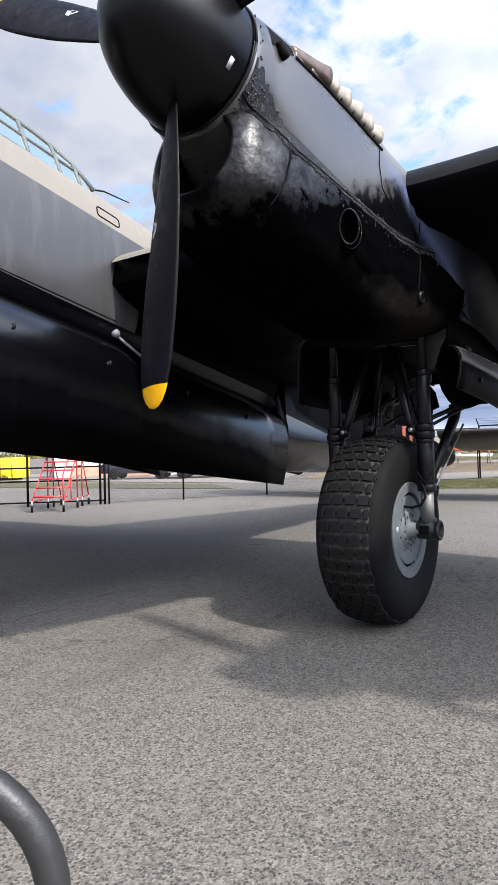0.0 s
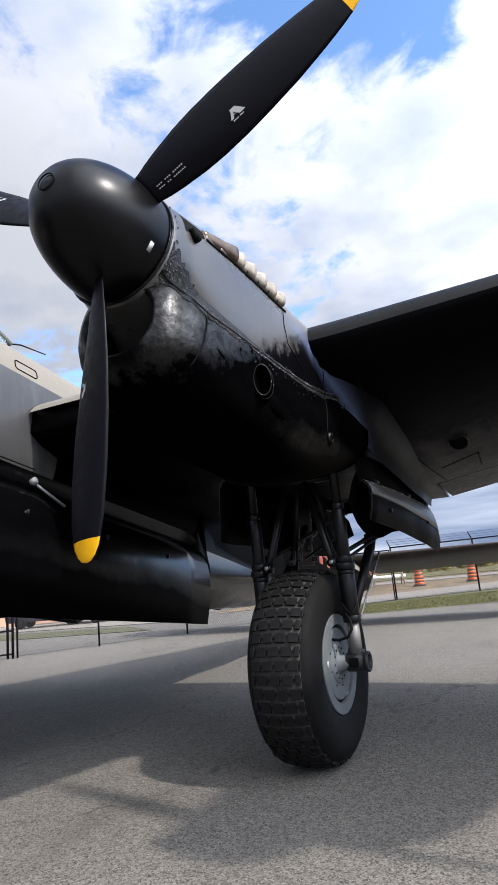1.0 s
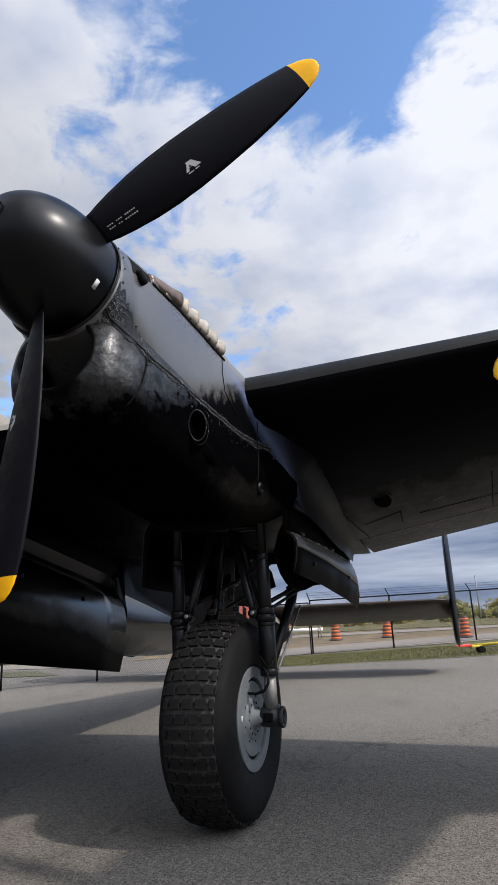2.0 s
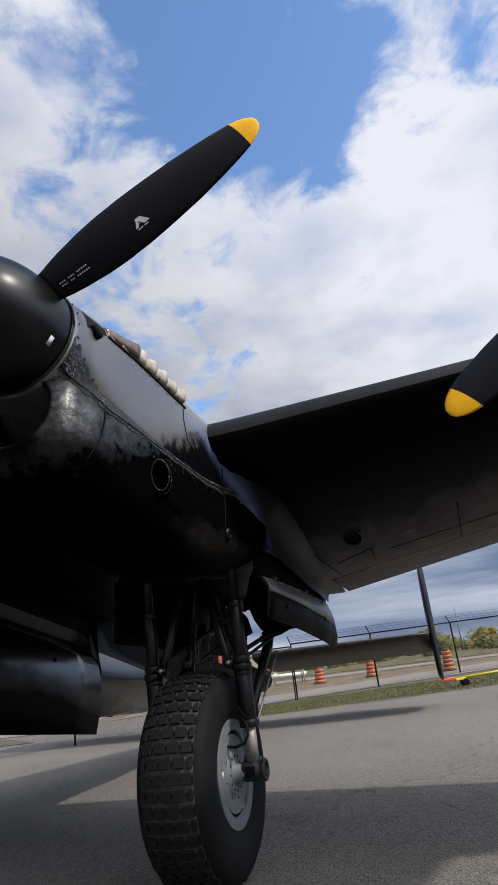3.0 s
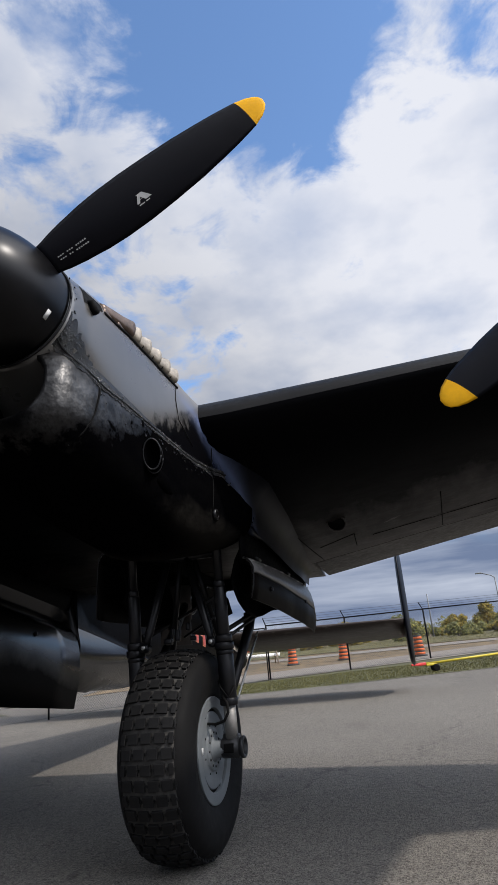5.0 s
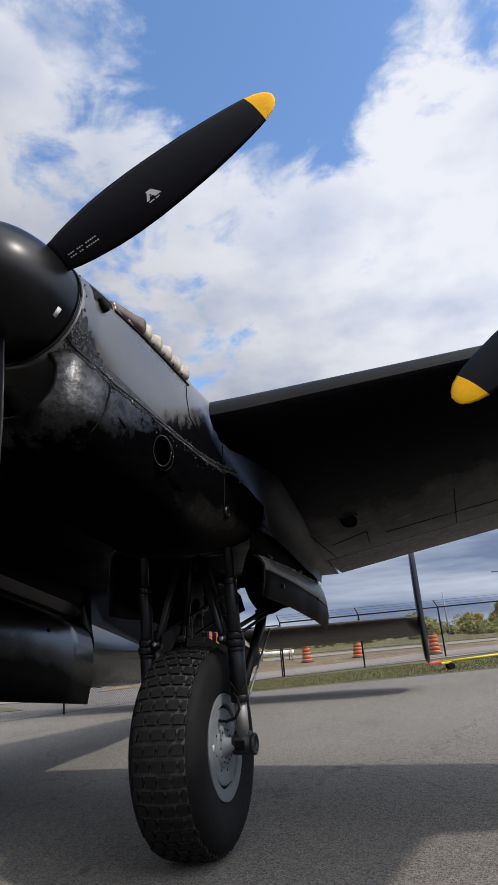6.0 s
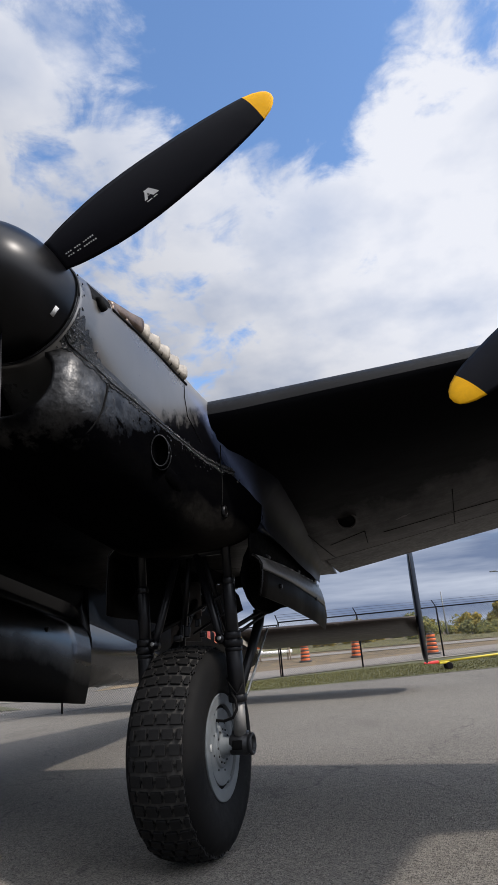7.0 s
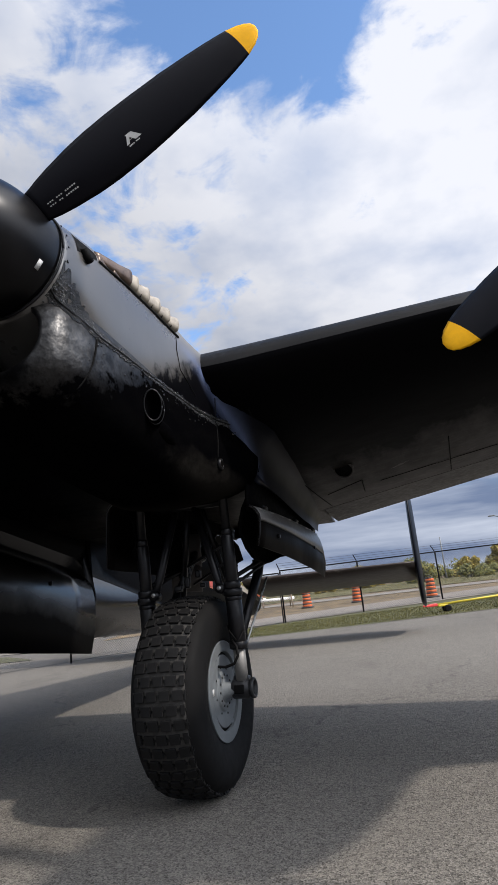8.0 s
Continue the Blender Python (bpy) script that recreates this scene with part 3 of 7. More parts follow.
def tube(bm, points, radius, segs=12, caps=True):
    """A round bar along points; radius is one number or one for each point."""
    pts = [Vector(p) for p in points]
    radii = [radius] * len(pts) if isinstance(radius, (int, float)) else list(radius)
    way = (pts[1] - pts[0]).normalized()
    side = way.orthogonal().normalized()
    rows = []
    for i, p in enumerate(pts):
        d = (pts[min(i + 1, len(pts) - 1)] - pts[max(i - 1, 0)])
        d = d.normalized() if d.length > 1e-9 else way
        side = (side - d * side.dot(d))
        side = side.normalized() if side.length > 1e-6 else d.orthogonal().normalized()
        up = d.cross(side)
        rows.append([bm.verts.new(p + radii[i] * (math.cos(k * math.tau / segs) * side + math.sin(k * math.tau / segs) * up)) for k in range(segs)])
    for r0, r1 in zip(rows, rows[1:]):
        for k in range(segs):
            j = (k + 1) % segs
            bm.faces.new((r0[k], r0[j], r1[j], r1[k]))
    if caps:
        bm.faces.new(rows[0][::-1])
        bm.faces.new(rows[-1])
    return bm


def lathe(bm, profile, segs=48, centre=(0, 0, 0), axis="Y"):
    """profile: (along, radius) pairs, turned round an axis through centre."""
    c = Vector(centre)
    rows = []
    for along, r in profile:
        row = []
        for k in range(segs):
            t = k * math.tau / segs
            p, q = r * math.cos(t), r * math.sin(t)
            v = {"Y": (p, along, q), "X": (along, p, q), "Z": (p, q, along)}[axis]
            row.append(bm.verts.new(c + Vector(v)))
        rows.append(row)
    for r0, r1 in zip(rows, rows[1:]):
        for k in range(segs):
            j = (k + 1) % segs
            bm.faces.new((r0[k], r0[j], r1[j], r1[k]))
    if profile[0][1] > 1e-4:
        bm.faces.new(rows[0][::-1])
    if profile[-1][1] > 1e-4:
        bm.faces.new(rows[-1])
    bmesh.ops.remove_doubles(bm, verts=[v for row in (rows[0], rows[-1]) for v in row], dist=1e-5)
    return recalc(bm)


def interp(table, a):
    """Smooth values between the rows of a table keyed by its first column."""
    if a <= table[0][0]:
        return table[0][1:]
    for r0, r1 in zip(table, table[1:]):
        if a <= r1[0]:
            t = (a - r0[0]) / (r1[0] - r0[0])
            t = t * t * (3 - 2 * t) * 0.5 + t * 0.5
            return [v0 + (v1 - v0) * t for v0, v1 in zip(r0[1:], r1[1:])]
    return table[-1][1:]


def rounded_ring(xc, a, hw, top, bottom, mid, power, n=56):
    ring = []
    for k in range(n):
        t = k * math.tau / n
        c, s = math.cos(t), math.sin(t)
        x = xc + hw * math.copysign(abs(c) ** (2 / power), c)
        h = (top - mid) if s > 0 else (mid - bottom)
        ring.append(Vector((x, a, mid + h * math.copysign(abs(s) ** (2 / power), s))))
    return ring


# ---- the ground ----
def ground_height(x, y):
    return min(0.55, max(0.0, 0.024 * (y - 17.5 + 0.25 * x)))


def build_ground():
    bm = bmesh.new()
    xs = [-2500, -600, -200, -80, -40] + [-30 + 2.5 * k for k in range(29)] + [60, 100, 250, 700, 2500]
    ys = [-2500, -600, -150, -40, -15, -8, -4, 0, 4, 8, 12] + [14 + 2 * k for k in range(20)] + [60, 80, 120, 250, 700, 3000]
    grid = [[bm.verts.new((x, y, ground_height(x, y))) for x in xs] for y in ys]
    for r0, r1 in zip(grid, grid[1:]):
        for i in range(len(xs) - 1):
            bm.faces.new((r0[i], r0[i + 1], r1[i + 1], r1[i]))
    ob = part("ground", recalc(bm), TARMAC)
    tagged(ob, "worn light grey asphalt apron with fine stones", "ground", kind="structure")


def sheet(name, corners, material, lift, label, category, nx=24, ny=8):
    """A patch laid on the ground between four corners."""
    bm = bmesh.new()
    c = [Vector((*p, 0)) for p in corners]
    rows = []
    for j in range(ny + 1):
        row = []
        for i in range(nx + 1):
            s, t = i / nx, j / ny
            p = (c[0] * (1 - s) + c[1] * s) * (1 - t) + (c[3] * (1 - s) + c[2] * s) * t
            row.append(bm.verts.new((p.x, p.y, ground_height(p.x, p.y) + lift)))
        rows.append(row)
    for r0, r1 in zip(rows, rows[1:]):
        for i in range(nx):
            bm.faces.new((r0[i], r0[i + 1], r1[i + 1], r1[i]))
    return tagged(part(name, recalc(bm), material), label, category, kind="structure")


def grass_tufts(name, corners, count, tall, seed, label, material=None):
    rnd = random.Random(seed)
    verts, faces = [], []
    c = [Vector((*p, 0)) for p in corners]
    for _ in range(count):
        s, t = rnd.random(), rnd.random()
        p = (c[0] * (1 - s) + c[1] * s) * (1 - t) + (c[3] * (1 - s) + c[2] * s) * t
        z = ground_height(p.x, p.y)
        ang, h, w = rnd.uniform(0, math.tau), tall * rnd.uniform(0.4, 1.2), rnd.uniform(0.01, 0.03)
        dx, dy = math.cos(ang), math.sin(ang)
        lean = rnd.uniform(-0.5, 0.5) * h
        i = len(verts)
        verts += [(p.x - w * dx, p.y - w * dy, z), (p.x + w * dx, p.y + w * dy, z), (p.x + lean * dy, p.y - lean * dx, z + h)]
        faces.append((i, i + 1, i + 2))
    mesh = bpy.data.meshes.new(name)
    mesh.from_pydata(verts, [], faces)
    mesh.materials.append(material or GRASS)
    return tagged(new(name, mesh), label, "grass", kind="stuff")


build_ground()
VERGE = [(-2.6, 16.2), (22.0, 23.0), (20.0, 33.5), (-3.2, 20.8)]
sheet("grass_verge", VERGE, TURF, 0.012, "mown green grass verge beside the apron", "grass")
sheet("road", [(-4, 20.5), (45, 46.9), (45, 53.2), (-4, 25.2)], ROADM, 0.03, "pale grey service road behind the fence", "road", 40, 8)
sheet("field", [(-30, 36), (90, 66), (160, 300), (-120, 300)], EARTH, 0.035, "brown rough field with dry grass", "field")
sheet("field", [(-10, 21.9), (60, 61.8), (60, 66), (-14, 42)], EARTH, 0.02, "bare brown earth between the road and the dry field", "field", 60, 24)
sheet("far_road", [(-16, 33.6), (60, 41.4), (60, 44.6), (-16, 36.2)], ROADM, 0.05, "pale grey road across the field", "road", 40, 6)
sheet("meadow", [(-18, 38.5), (70, 48), (120, 84), (-60, 74)], MEADOW, 0.055, "yellow-green meadow below the trees", "field", 40, 12)
sheet("grass_strip", [(-60, 8), (-8.9, 15.2), (-12.0, 17.8), (-60, 15)], TURF, 0.02, "thin yellowing grass strip beyond the gate", "grass")
sheet("access_road", [(-90, 18), (-10, 19.0), (-12, 26), (-90, 30)], ROADM, 0.025, "pale concrete access road beyond the gate", "road")

# ---- the bomber ----
bomber = thing("bomber_aircraft", "black four-engined wartime bomber parked tail-down on the apron", "aircraft")
NX = 3.678

# fuselage
FUSE = [  # aft, half width, top, bottom, middle, power
    (-4.4, 0.30, 0.20, -0.35, -0.10, 2.0),
    (-4.0, 0.62, 0.50, -0.70, -0.10, 2.2),
    (-3.0, 0.88, 0.85, -0.76, -0.05, 2.8),
    (-1.0, 0.98, 1.08, -0.76, 0.0, 3.2),
    (2.0, 1.01, 1.14, -0.76, 0.0, 3.4),
    (5.45, 1.01, 1.12, -0.76, 0.0, 3.4),
    (5.5, 1.01, 1.12, -1.46, -0.25, 5.0),
    (8.0, 0.94, 1.09, -1.08, -0.05, 3.2),
    (11.0, 0.78, 1.03, -0.52, 0.2, 2.3),
    (14.0, 0.56, 0.98, -0.05, 0.45, 2.1),
    (16.0, 0.42, 0.95, 0.25, 0.6, 2.0),
    (16.7, 0.20, 0.80, 0.45, 0.62, 2.0),
]


def build_fuselage():
    stations = [-4.4, -4.2, -4.0, -3.5] + [-3 + 0.5 * k for k in range(17)] + [5.44, 5.5] + [6 + 0.5 * k for k in range(21)] + [16.3, 16.7]
    lower, upper, bellies, flanks = [], [], [], {1: [], -1: []}
    for a in stations:
        hw, top, bottom, mid, power = interp(FUSE, a)
        split = min(0.60, top - 0.12)
        s_split = ((split - mid) / (top - mid)) ** (power / 2)
        t0 = math.asin(min(0.99, s_split))

        # behind the bay the belly swells out flush with the hanging doors, then fades into the oval tail
        swell = 0.20 * max(0.0, 1 - (a - 5.5) / 4.5) if a >= 5.5 else 0.0

        def point(t):
            c, s = math.cos(t), math.sin(t)
            h = (top - mid) if s > 0 else (mid - bottom)
            u = mid + h * math.copysign(abs(s) ** (2 / power), s)
            q = min(1.0, abs(u + 1.15) / 0.60)
            wide = hw + swell * math.sqrt(1 - q * q)
            return Vector((wide * math.copysign(abs(c) ** (2 / power), c), a, u))
        upper.append([point(t0 + (math.pi - 2 * t0) * k / 20) for k in range(21)])
        lower.append([point(math.pi - t0 + (math.pi + 2 * t0) * k / 40) for k in range(41)])
        if a >= 5.5:
            turn = math.asin(min(0.96, max(0.0, (mid + 0.60) / (mid - bottom)) ** (power / 2)))
            flanks[1].append([point(t0 - (t0 + turn) * k / 14) for k in range(15)])
            flanks[-1].append([point(math.pi - t0 + (t0 + turn) * k / 14) for k in range(15)])
            bellies.append([point(math.pi + turn + (math.pi - 2 * turn) * k / 32) for k in range(33)])
    cut = stations.index(5.5)
    root = stations.index(2.5)

    def banded(low, high, first, last, side):
        bm = loft(lower[first:last + 1], closed=False)
        gone = []
        for f in bm.faces:
            c = f.calc_center_median()
            if not low < c.z <= high or (side and c.x * side < 0):
                gone.append(f)
        bmesh.ops.delete(bm, geom=gone, context="FACES")
        return bm
    for side in (1, -1):
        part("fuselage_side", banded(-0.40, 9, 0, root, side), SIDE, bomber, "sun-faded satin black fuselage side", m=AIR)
        # near-black here stands for the shade under the wing
        part("fuselage_root", banded(-0.40, 9, root, cut, side), NIGHT, bomber, "fuselage side at the wing root, painted black for the wing's shade", m=AIR)
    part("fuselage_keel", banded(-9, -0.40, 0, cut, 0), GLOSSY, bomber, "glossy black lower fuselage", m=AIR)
    # behind the bay: flanks above the hinge line painted dark for the mirrored wing, glossy belly below it
    for side in (1, -1):
        part("fuselage_flank", loft(flanks[side], closed=False), NIGHT, bomber, "rear fuselage side, painted black for the wing mirrored in it", m=AIR)
    part("fuselage_belly", loft(bellies, closed=False), DOORG, bomber, "glossy black rear fuselage belly", m=AIR)
    part("fuselage_top", loft(upper, closed=False), TAN, bomber, "dark earth camouflage upper decking", m=AIR)
    # lap joints along the side
    for u0, u1, a1 in ((-0.40, -0.37, 2.2), (-0.66, -0.64, 2.2)):
        bm = bmesh.new()
        tube(bm, [(1.006, -2.5, u0), (1.012, a1, u1)], 0.007, 6)
        part("lap_joint", bm, SEAM, bomber, m=AIR)


def bay_door(side):
    prof = [(0.985, -0.60), (1.05, -0.635), (1.12, -0.71), (1.18, -0.82), (1.222, -0.97), (1.235, -1.15), (1.228, -1.35), (1.21, -1.46)]
    inner = [(x - 0.035, u - 0.006) for x, u in prof]
    rings = []
    for a in [-3.6 + 0.5 * k for k in range(18)] + [5.42]:
        low = -1.97 + (a - 0.9) * 0.072 if side > 0 else -1.52
        ring = [*prof, (1.18, low)]
        back = [*inner, (1.15, low)]
        rings.append([Vector((side * x, a + max(0, (u + 0.9) * -0.06) * (a > 5.3), u)) for x, u in (*ring, *back[::-1])])
    door = part("bomb_bay_door", loft(rings), DOORG, bomber, "open black bomb bay door hanging down", m=AIR)
    for a in (0.9, 2.0, 3.2, 4.4):
        bm = bmesh.new()
        box(bm, side * 1.20, a, -0.90, 0.05, 0.018, 0.05)
        part("door_clip", bm, STEEL, door, m=AIR)


build_fuselage()
bay_door(1)
bay_door(-1)


def ribbon_loop(cx, cy, w, h, r, n=6):
    """Corner-rounded rectangle outline."""
    pts = []
    for qx, qy, t0 in ((1, 1, 0), (-1, 1, 90), (-1, -1, 180), (1, -1, 270)):
        for k in range(n + 1):
            t = radians(t0 + 90 * k / n)
            pts.append((cx + qx * (w / 2 - r) + r * math.cos(t), cy + qy * (h / 2 - r) + r * math.sin(t)))
    return pts + pts[:1]


def side_x(a, u):
    hw, top, bottom, mid, power = interp(FUSE, a)
    s = (u - mid) / ((top - mid) if u > mid else (bottom - mid))
    return hw * max(0.0, 1 - abs(s) ** power) ** (1 / power)


def fuselage_fittings():
    bm = bmesh.new()
    tube(bm, [(side_x(a, u) + 0.001, a, u) for a, u in ribbon_loop(1.965, 0.71, 0.31, 0.11, 0.035)], 0.007, 6)
    part("hatch_outline", bm, SEAM, bomber, "dark outlined oblong access hatch", m=AIR)
    bm = bmesh.new()
    lathe(bm, [(0, 0.001), (0.03, 0.03), (0.08, 0.045), (0.09, 0.0001)], 20, (1.0, 2.16, -0.52), "X")
    lamp = part("identification_lamp", bm, LAMPM, bomber, "small pale round lamp on fuselage side", m=AIR)
    bm = bmesh.new()
    tube(bm, [(1.03, 2.2, -0.52), (1.2, 2.5, -0.72)], 0.014, 8)
    part("stay_rod", bm, LAMPM, lamp, m=AIR)
    bm = bmesh.new()
    tube(bm, [(0.35, 2.15, 1.30), (0.35, 2.35, 1.38), (0.35, 2.75, 1.45)], [0.016, 0.010, 0.007], 8)
    tube(bm, [(0.35, 2.15, 1.05), (0.35, 2.15, 1.31)], 0.02, 8)
    part("aerial_wire", bm, STEEL, bomber, m=AIR)
    # code letter strokes on the rear fuselage
    def side_panel(name, a0, a1, u0, u1, lift, material, label):
        rings = [[Vector((side_x(a0 + (a1 - a0) * i / 6, u0 + (u1 - u0) * j / 6) + lift, a0 + (a1 - a0) * i / 6, u0 + (u1 - u0) * j / 6)) for j in range(7)] for i in range(7)]
        part(name, loft(rings, closed=False), material, bomber, label, m=AIR)
    for lift, grow, material, name, label in ((0.004, 0.03, EDGER, "code_outline", "orange edge of a code letter stroke"), (0.009, 0.0, CODE, "code_stroke", "dull red code letter stroke")):
        side_panel(name, 10.90 - grow, 11.06 + grow, 0.20 - grow, 0.80 + grow, lift, material, label)
        side_panel(name, 11.42 - grow, 11.58 + grow, 0.20 - grow, 0.80 + grow, lift, material, label)
        side_panel(name, 11.06 + grow, 11.42 - grow, 0.66 - grow, 0.80 + grow, lift, material, label)
        side_panel(name, 11.06 + grow, 11.42 - grow, 0.40 - grow, 0.52 + grow, lift, material, label)


def canopy():
    rail = [(-1.6, 1.42), (-0.6, 1.54), (0.3, 1.56), (0.88, 1.55), (1.36, 1.54), (1.62, 1.50), (1.85, 1.42), (2.06, 1.18)]

    def width(u):
        return 0.62 - 0.34 * max(0.0, (u - 1.05)) / 0.5
    for side in (1, -1):
        bm = bmesh.new()
        tube(bm, [(side * width(u), a, u) for a, u in rail], 0.028, 8)
        low = [(side * 0.60, a, 1.06) for a in (-1.8, 0.0, 1.0, 2.08)]
        tube(bm, low, 0.024, 8)
        mids = [(side * width(1.32), a, 1.32) for a in (-1.6, 0.0, 1.0, 1.9)]
        tube(bm, mids, 0.020, 8)
        cf = part("canopy_rail", bm, CANOPY, bomber, "grey-green canopy framing", m=AIR)
        for a in (-1.4, -0.9, -0.3, 0.3, 0.75, 1.18, 1.58, 1.85):
            u = interp([(p[0], p[1]) for p in rail], a)[0]
            bm = bmesh.new()
            tube(bm, [(side * 0.60, a, 1.04), (side * width(1.32), a, 1.32), (side * width(u), a, u)], 0.027, 8)
            part("canopy_bar", bm, CANOPY, cf, m=AIR)
        rings = [[Vector((side * 0.60, a, 1.06)), Vector((side * width(1.32), a, 1.32)), Vector((side * width(interp(rail, a)[0]), a, interp(rail, a)[0]))]
                 for a in (-1.6, -0.8, 0.0, 0.7, 1.3, 1.6, 1.85, 2.0)]
        pane = part("canopy_pane", loft(rings, closed=False), GLASS, bomber, "clear perspex canopy side", m=AIR)
        pane.visible_shadow = False
    for a in (-1.4, -0.3, 0.75, 1.18, 1.58, 1.85):
        u = interp(rail, a)[0]
        bm = bmesh.new()
        tube(bm, [(width(u), a, u), (0.2, a, u + 0.06), (-0.2, a, u + 0.06), (-width(u), a, u)], 0.018, 8)
        part("canopy_hoop", bm, CANOPY, bomber, m=AIR)


fuselage_fittings()
canopy()


# wings
def airfoil(n=22):
    """Upper then lower half-thickness stations of a thick cambered section, for unit chord and unit thickness."""
    pts = []
    for k in range(n + 1):
        c = (1 - math.cos(math.pi * k / n)) / 2
        t = 5 * (0.2969 * math.sqrt(c) - 0.126 * c - 0.3516 * c * c + 0.2843 * c ** 3 - 0.1015 * c ** 4)
        camber = 0.020 * math.sin(math.pi * min(1.0, c / 0.9) ** 0.6)
        pts.append((c, t, camber))
    return pts


SECTION = airfoil()


def wing_station(x):
    """Leading edge aft and up, trailing edge aft and up, thickness ratio."""
    if x < 4.45:
        t = min(1.0, max(0.0, (x - 3.0) / 1.0))
        return 2.0, 0.12 + 0.047 * t, 6.275, 0.03 - 0.10 * t, 0.184
    d = x - 4.45
    return 2.0 + 0.12 * d, 0.167 + 0.115 * d, 6.275 - 0.152 * d, -0.07 + 0.118 * d, 0.184 - 0.0065 * d


def wing_ring(x, c0, c1, side):
    la, lu, ta, tu, th = wing_station(x)
    chord = ta - la
    up, lo = [], []
    for c, _, _ in SECTION:
        cc = c0 + (c1 - c0) * c if (c0, c1) != (0, 1) else c
        # sample the section at cc
        k = min(len(SECTION) - 2, max(i for i in range(len(SECTION)) if SECTION[i][0] <= cc + 1e-9) if cc < 1 else len(SECTION) - 2)
        f = (cc - SECTION[k][0]) / (SECTION[k + 1][0] - SECTION[k][0])
        tt = SECTION[k][1] + f * (SECTION[k + 1][1] - SECTION[k][1])
        cb = SECTION[k][2] + f * (SECTION[k + 1][2] - SECTION[k][2])
        a, u = la + chord * cc, lu + (tu - lu) * cc + chord * cb
        half = max(0.004, chord * th * tt)
        up.append(Vector((side * x, a, u + half)))
        lo.append(Vector((side * x, a, u - half)))
    return up + lo[::-1]


def wing(side):
    xs = [0.9, 2.0, 3.0, 4.0, 4.45, 5.0, 6.0, 7.0, 8.5, 10.5, 13.0, 14.6]
    if side > 0:
        xs = [0.9, 2.0, 3.0, 4.0, 4.45, 4.8, 5.2, 5.6, 6.0, 6.5, 7.0, 8.0, 9.5, 11.5, 13.5, 14.6]
    rings = [wing_ring(x, 0.018 if x < 3.2 else 0.0, 0.769, side) for x in xs]
    tip = [v.copy() for v in wing_ring(15.4, 0.15, 0.75, side)]
    body = part("wing", loft(rings + [tip]), SOOT, bomber, "soot-black wing with a worn leading edge", m=AIR)
    for x0, x1 in ((1.05, 4.47), (4.52, 9.5), (9.55, 14.4)):
        rr = [wing_ring(x0 + (x1 - x0) * k / 6, 0.773, 1.0, side) for k in range(7)]
        part("wing_flap", loft(rr), FLAPM, bomber, m=AIR)
    return body


def wing_skin(x, c, up, lift=0.0):
    """A place on the wing's upper (up 1) or lower (up -1) surface."""
    la, lu, ta, tu, th = wing_station(x)
    chord = ta - la
    t = 5 * (0.2969 * math.sqrt(c) - 0.126 * c - 0.3516 * c * c + 0.2843 * c ** 3 - 0.1015 * c ** 4)
    cb = 0.020 * math.sin(math.pi * min(1.0, c / 0.9) ** 0.6)
    return Vector((x, la + chord * c - lift * (1 - min(1.0, c / 0.03)), lu + (tu - lu) * c + chord * cb + up * (chord * th * t + lift)))


def leading_edge(x0, x1, cs, material, label, parent):
    rings = []
    n = max(6, int((x1 - x0) / 0.12))
    for k in range(n + 1):
        x = x0 + (x1 - x0) * k / n
        rings.append([wing_skin(x, abs(c), 1 if c >= 0 else -1, 0.003) for c in cs])
    part("leading_edge_strip", loft(rings, closed=False), material, parent, label, m=AIR)


PORT_WING = wing(1)
NOSE = [-0.004, -0.0015, 0.0, 0.0015, 0.004, 0.009, 0.016, 0.026, 0.04, 0.06, 0.085]
leading_edge(4.08, 9.6, NOSE[2:], WORN, "worn grey-brown leading edge", PORT_WING)
leading_edge(9.62, 14.4, NOSE[2:], WORN, "worn grey-brown leading edge", PORT_WING)
leading_edge(1.03, 3.14, NOSE[4:], TAN, "dark earth paint along the leading edge", PORT_WING)
wing(-1)


def lower_skin(x, a):
    """Height of the wing's lower surface."""
    la, lu, ta, tu, th = wing_station(x)
    chord = ta - la
    cc = (a - la) / chord
    k = min(len(SECTION) - 2, max(i for i in range(len(SECTION)) if SECTION[i][0] <= cc))
    f = (cc - SECTION[k][0]) / (SECTION[k + 1][0] - SECTION[k][0])
    t, cb = (SECTION[k][q] + f * (SECTION[k + 1][q] - SECTION[k][q]) for q in (1, 2))
    return lu + (tu - lu) * cc + chord * cb - chord * th * t


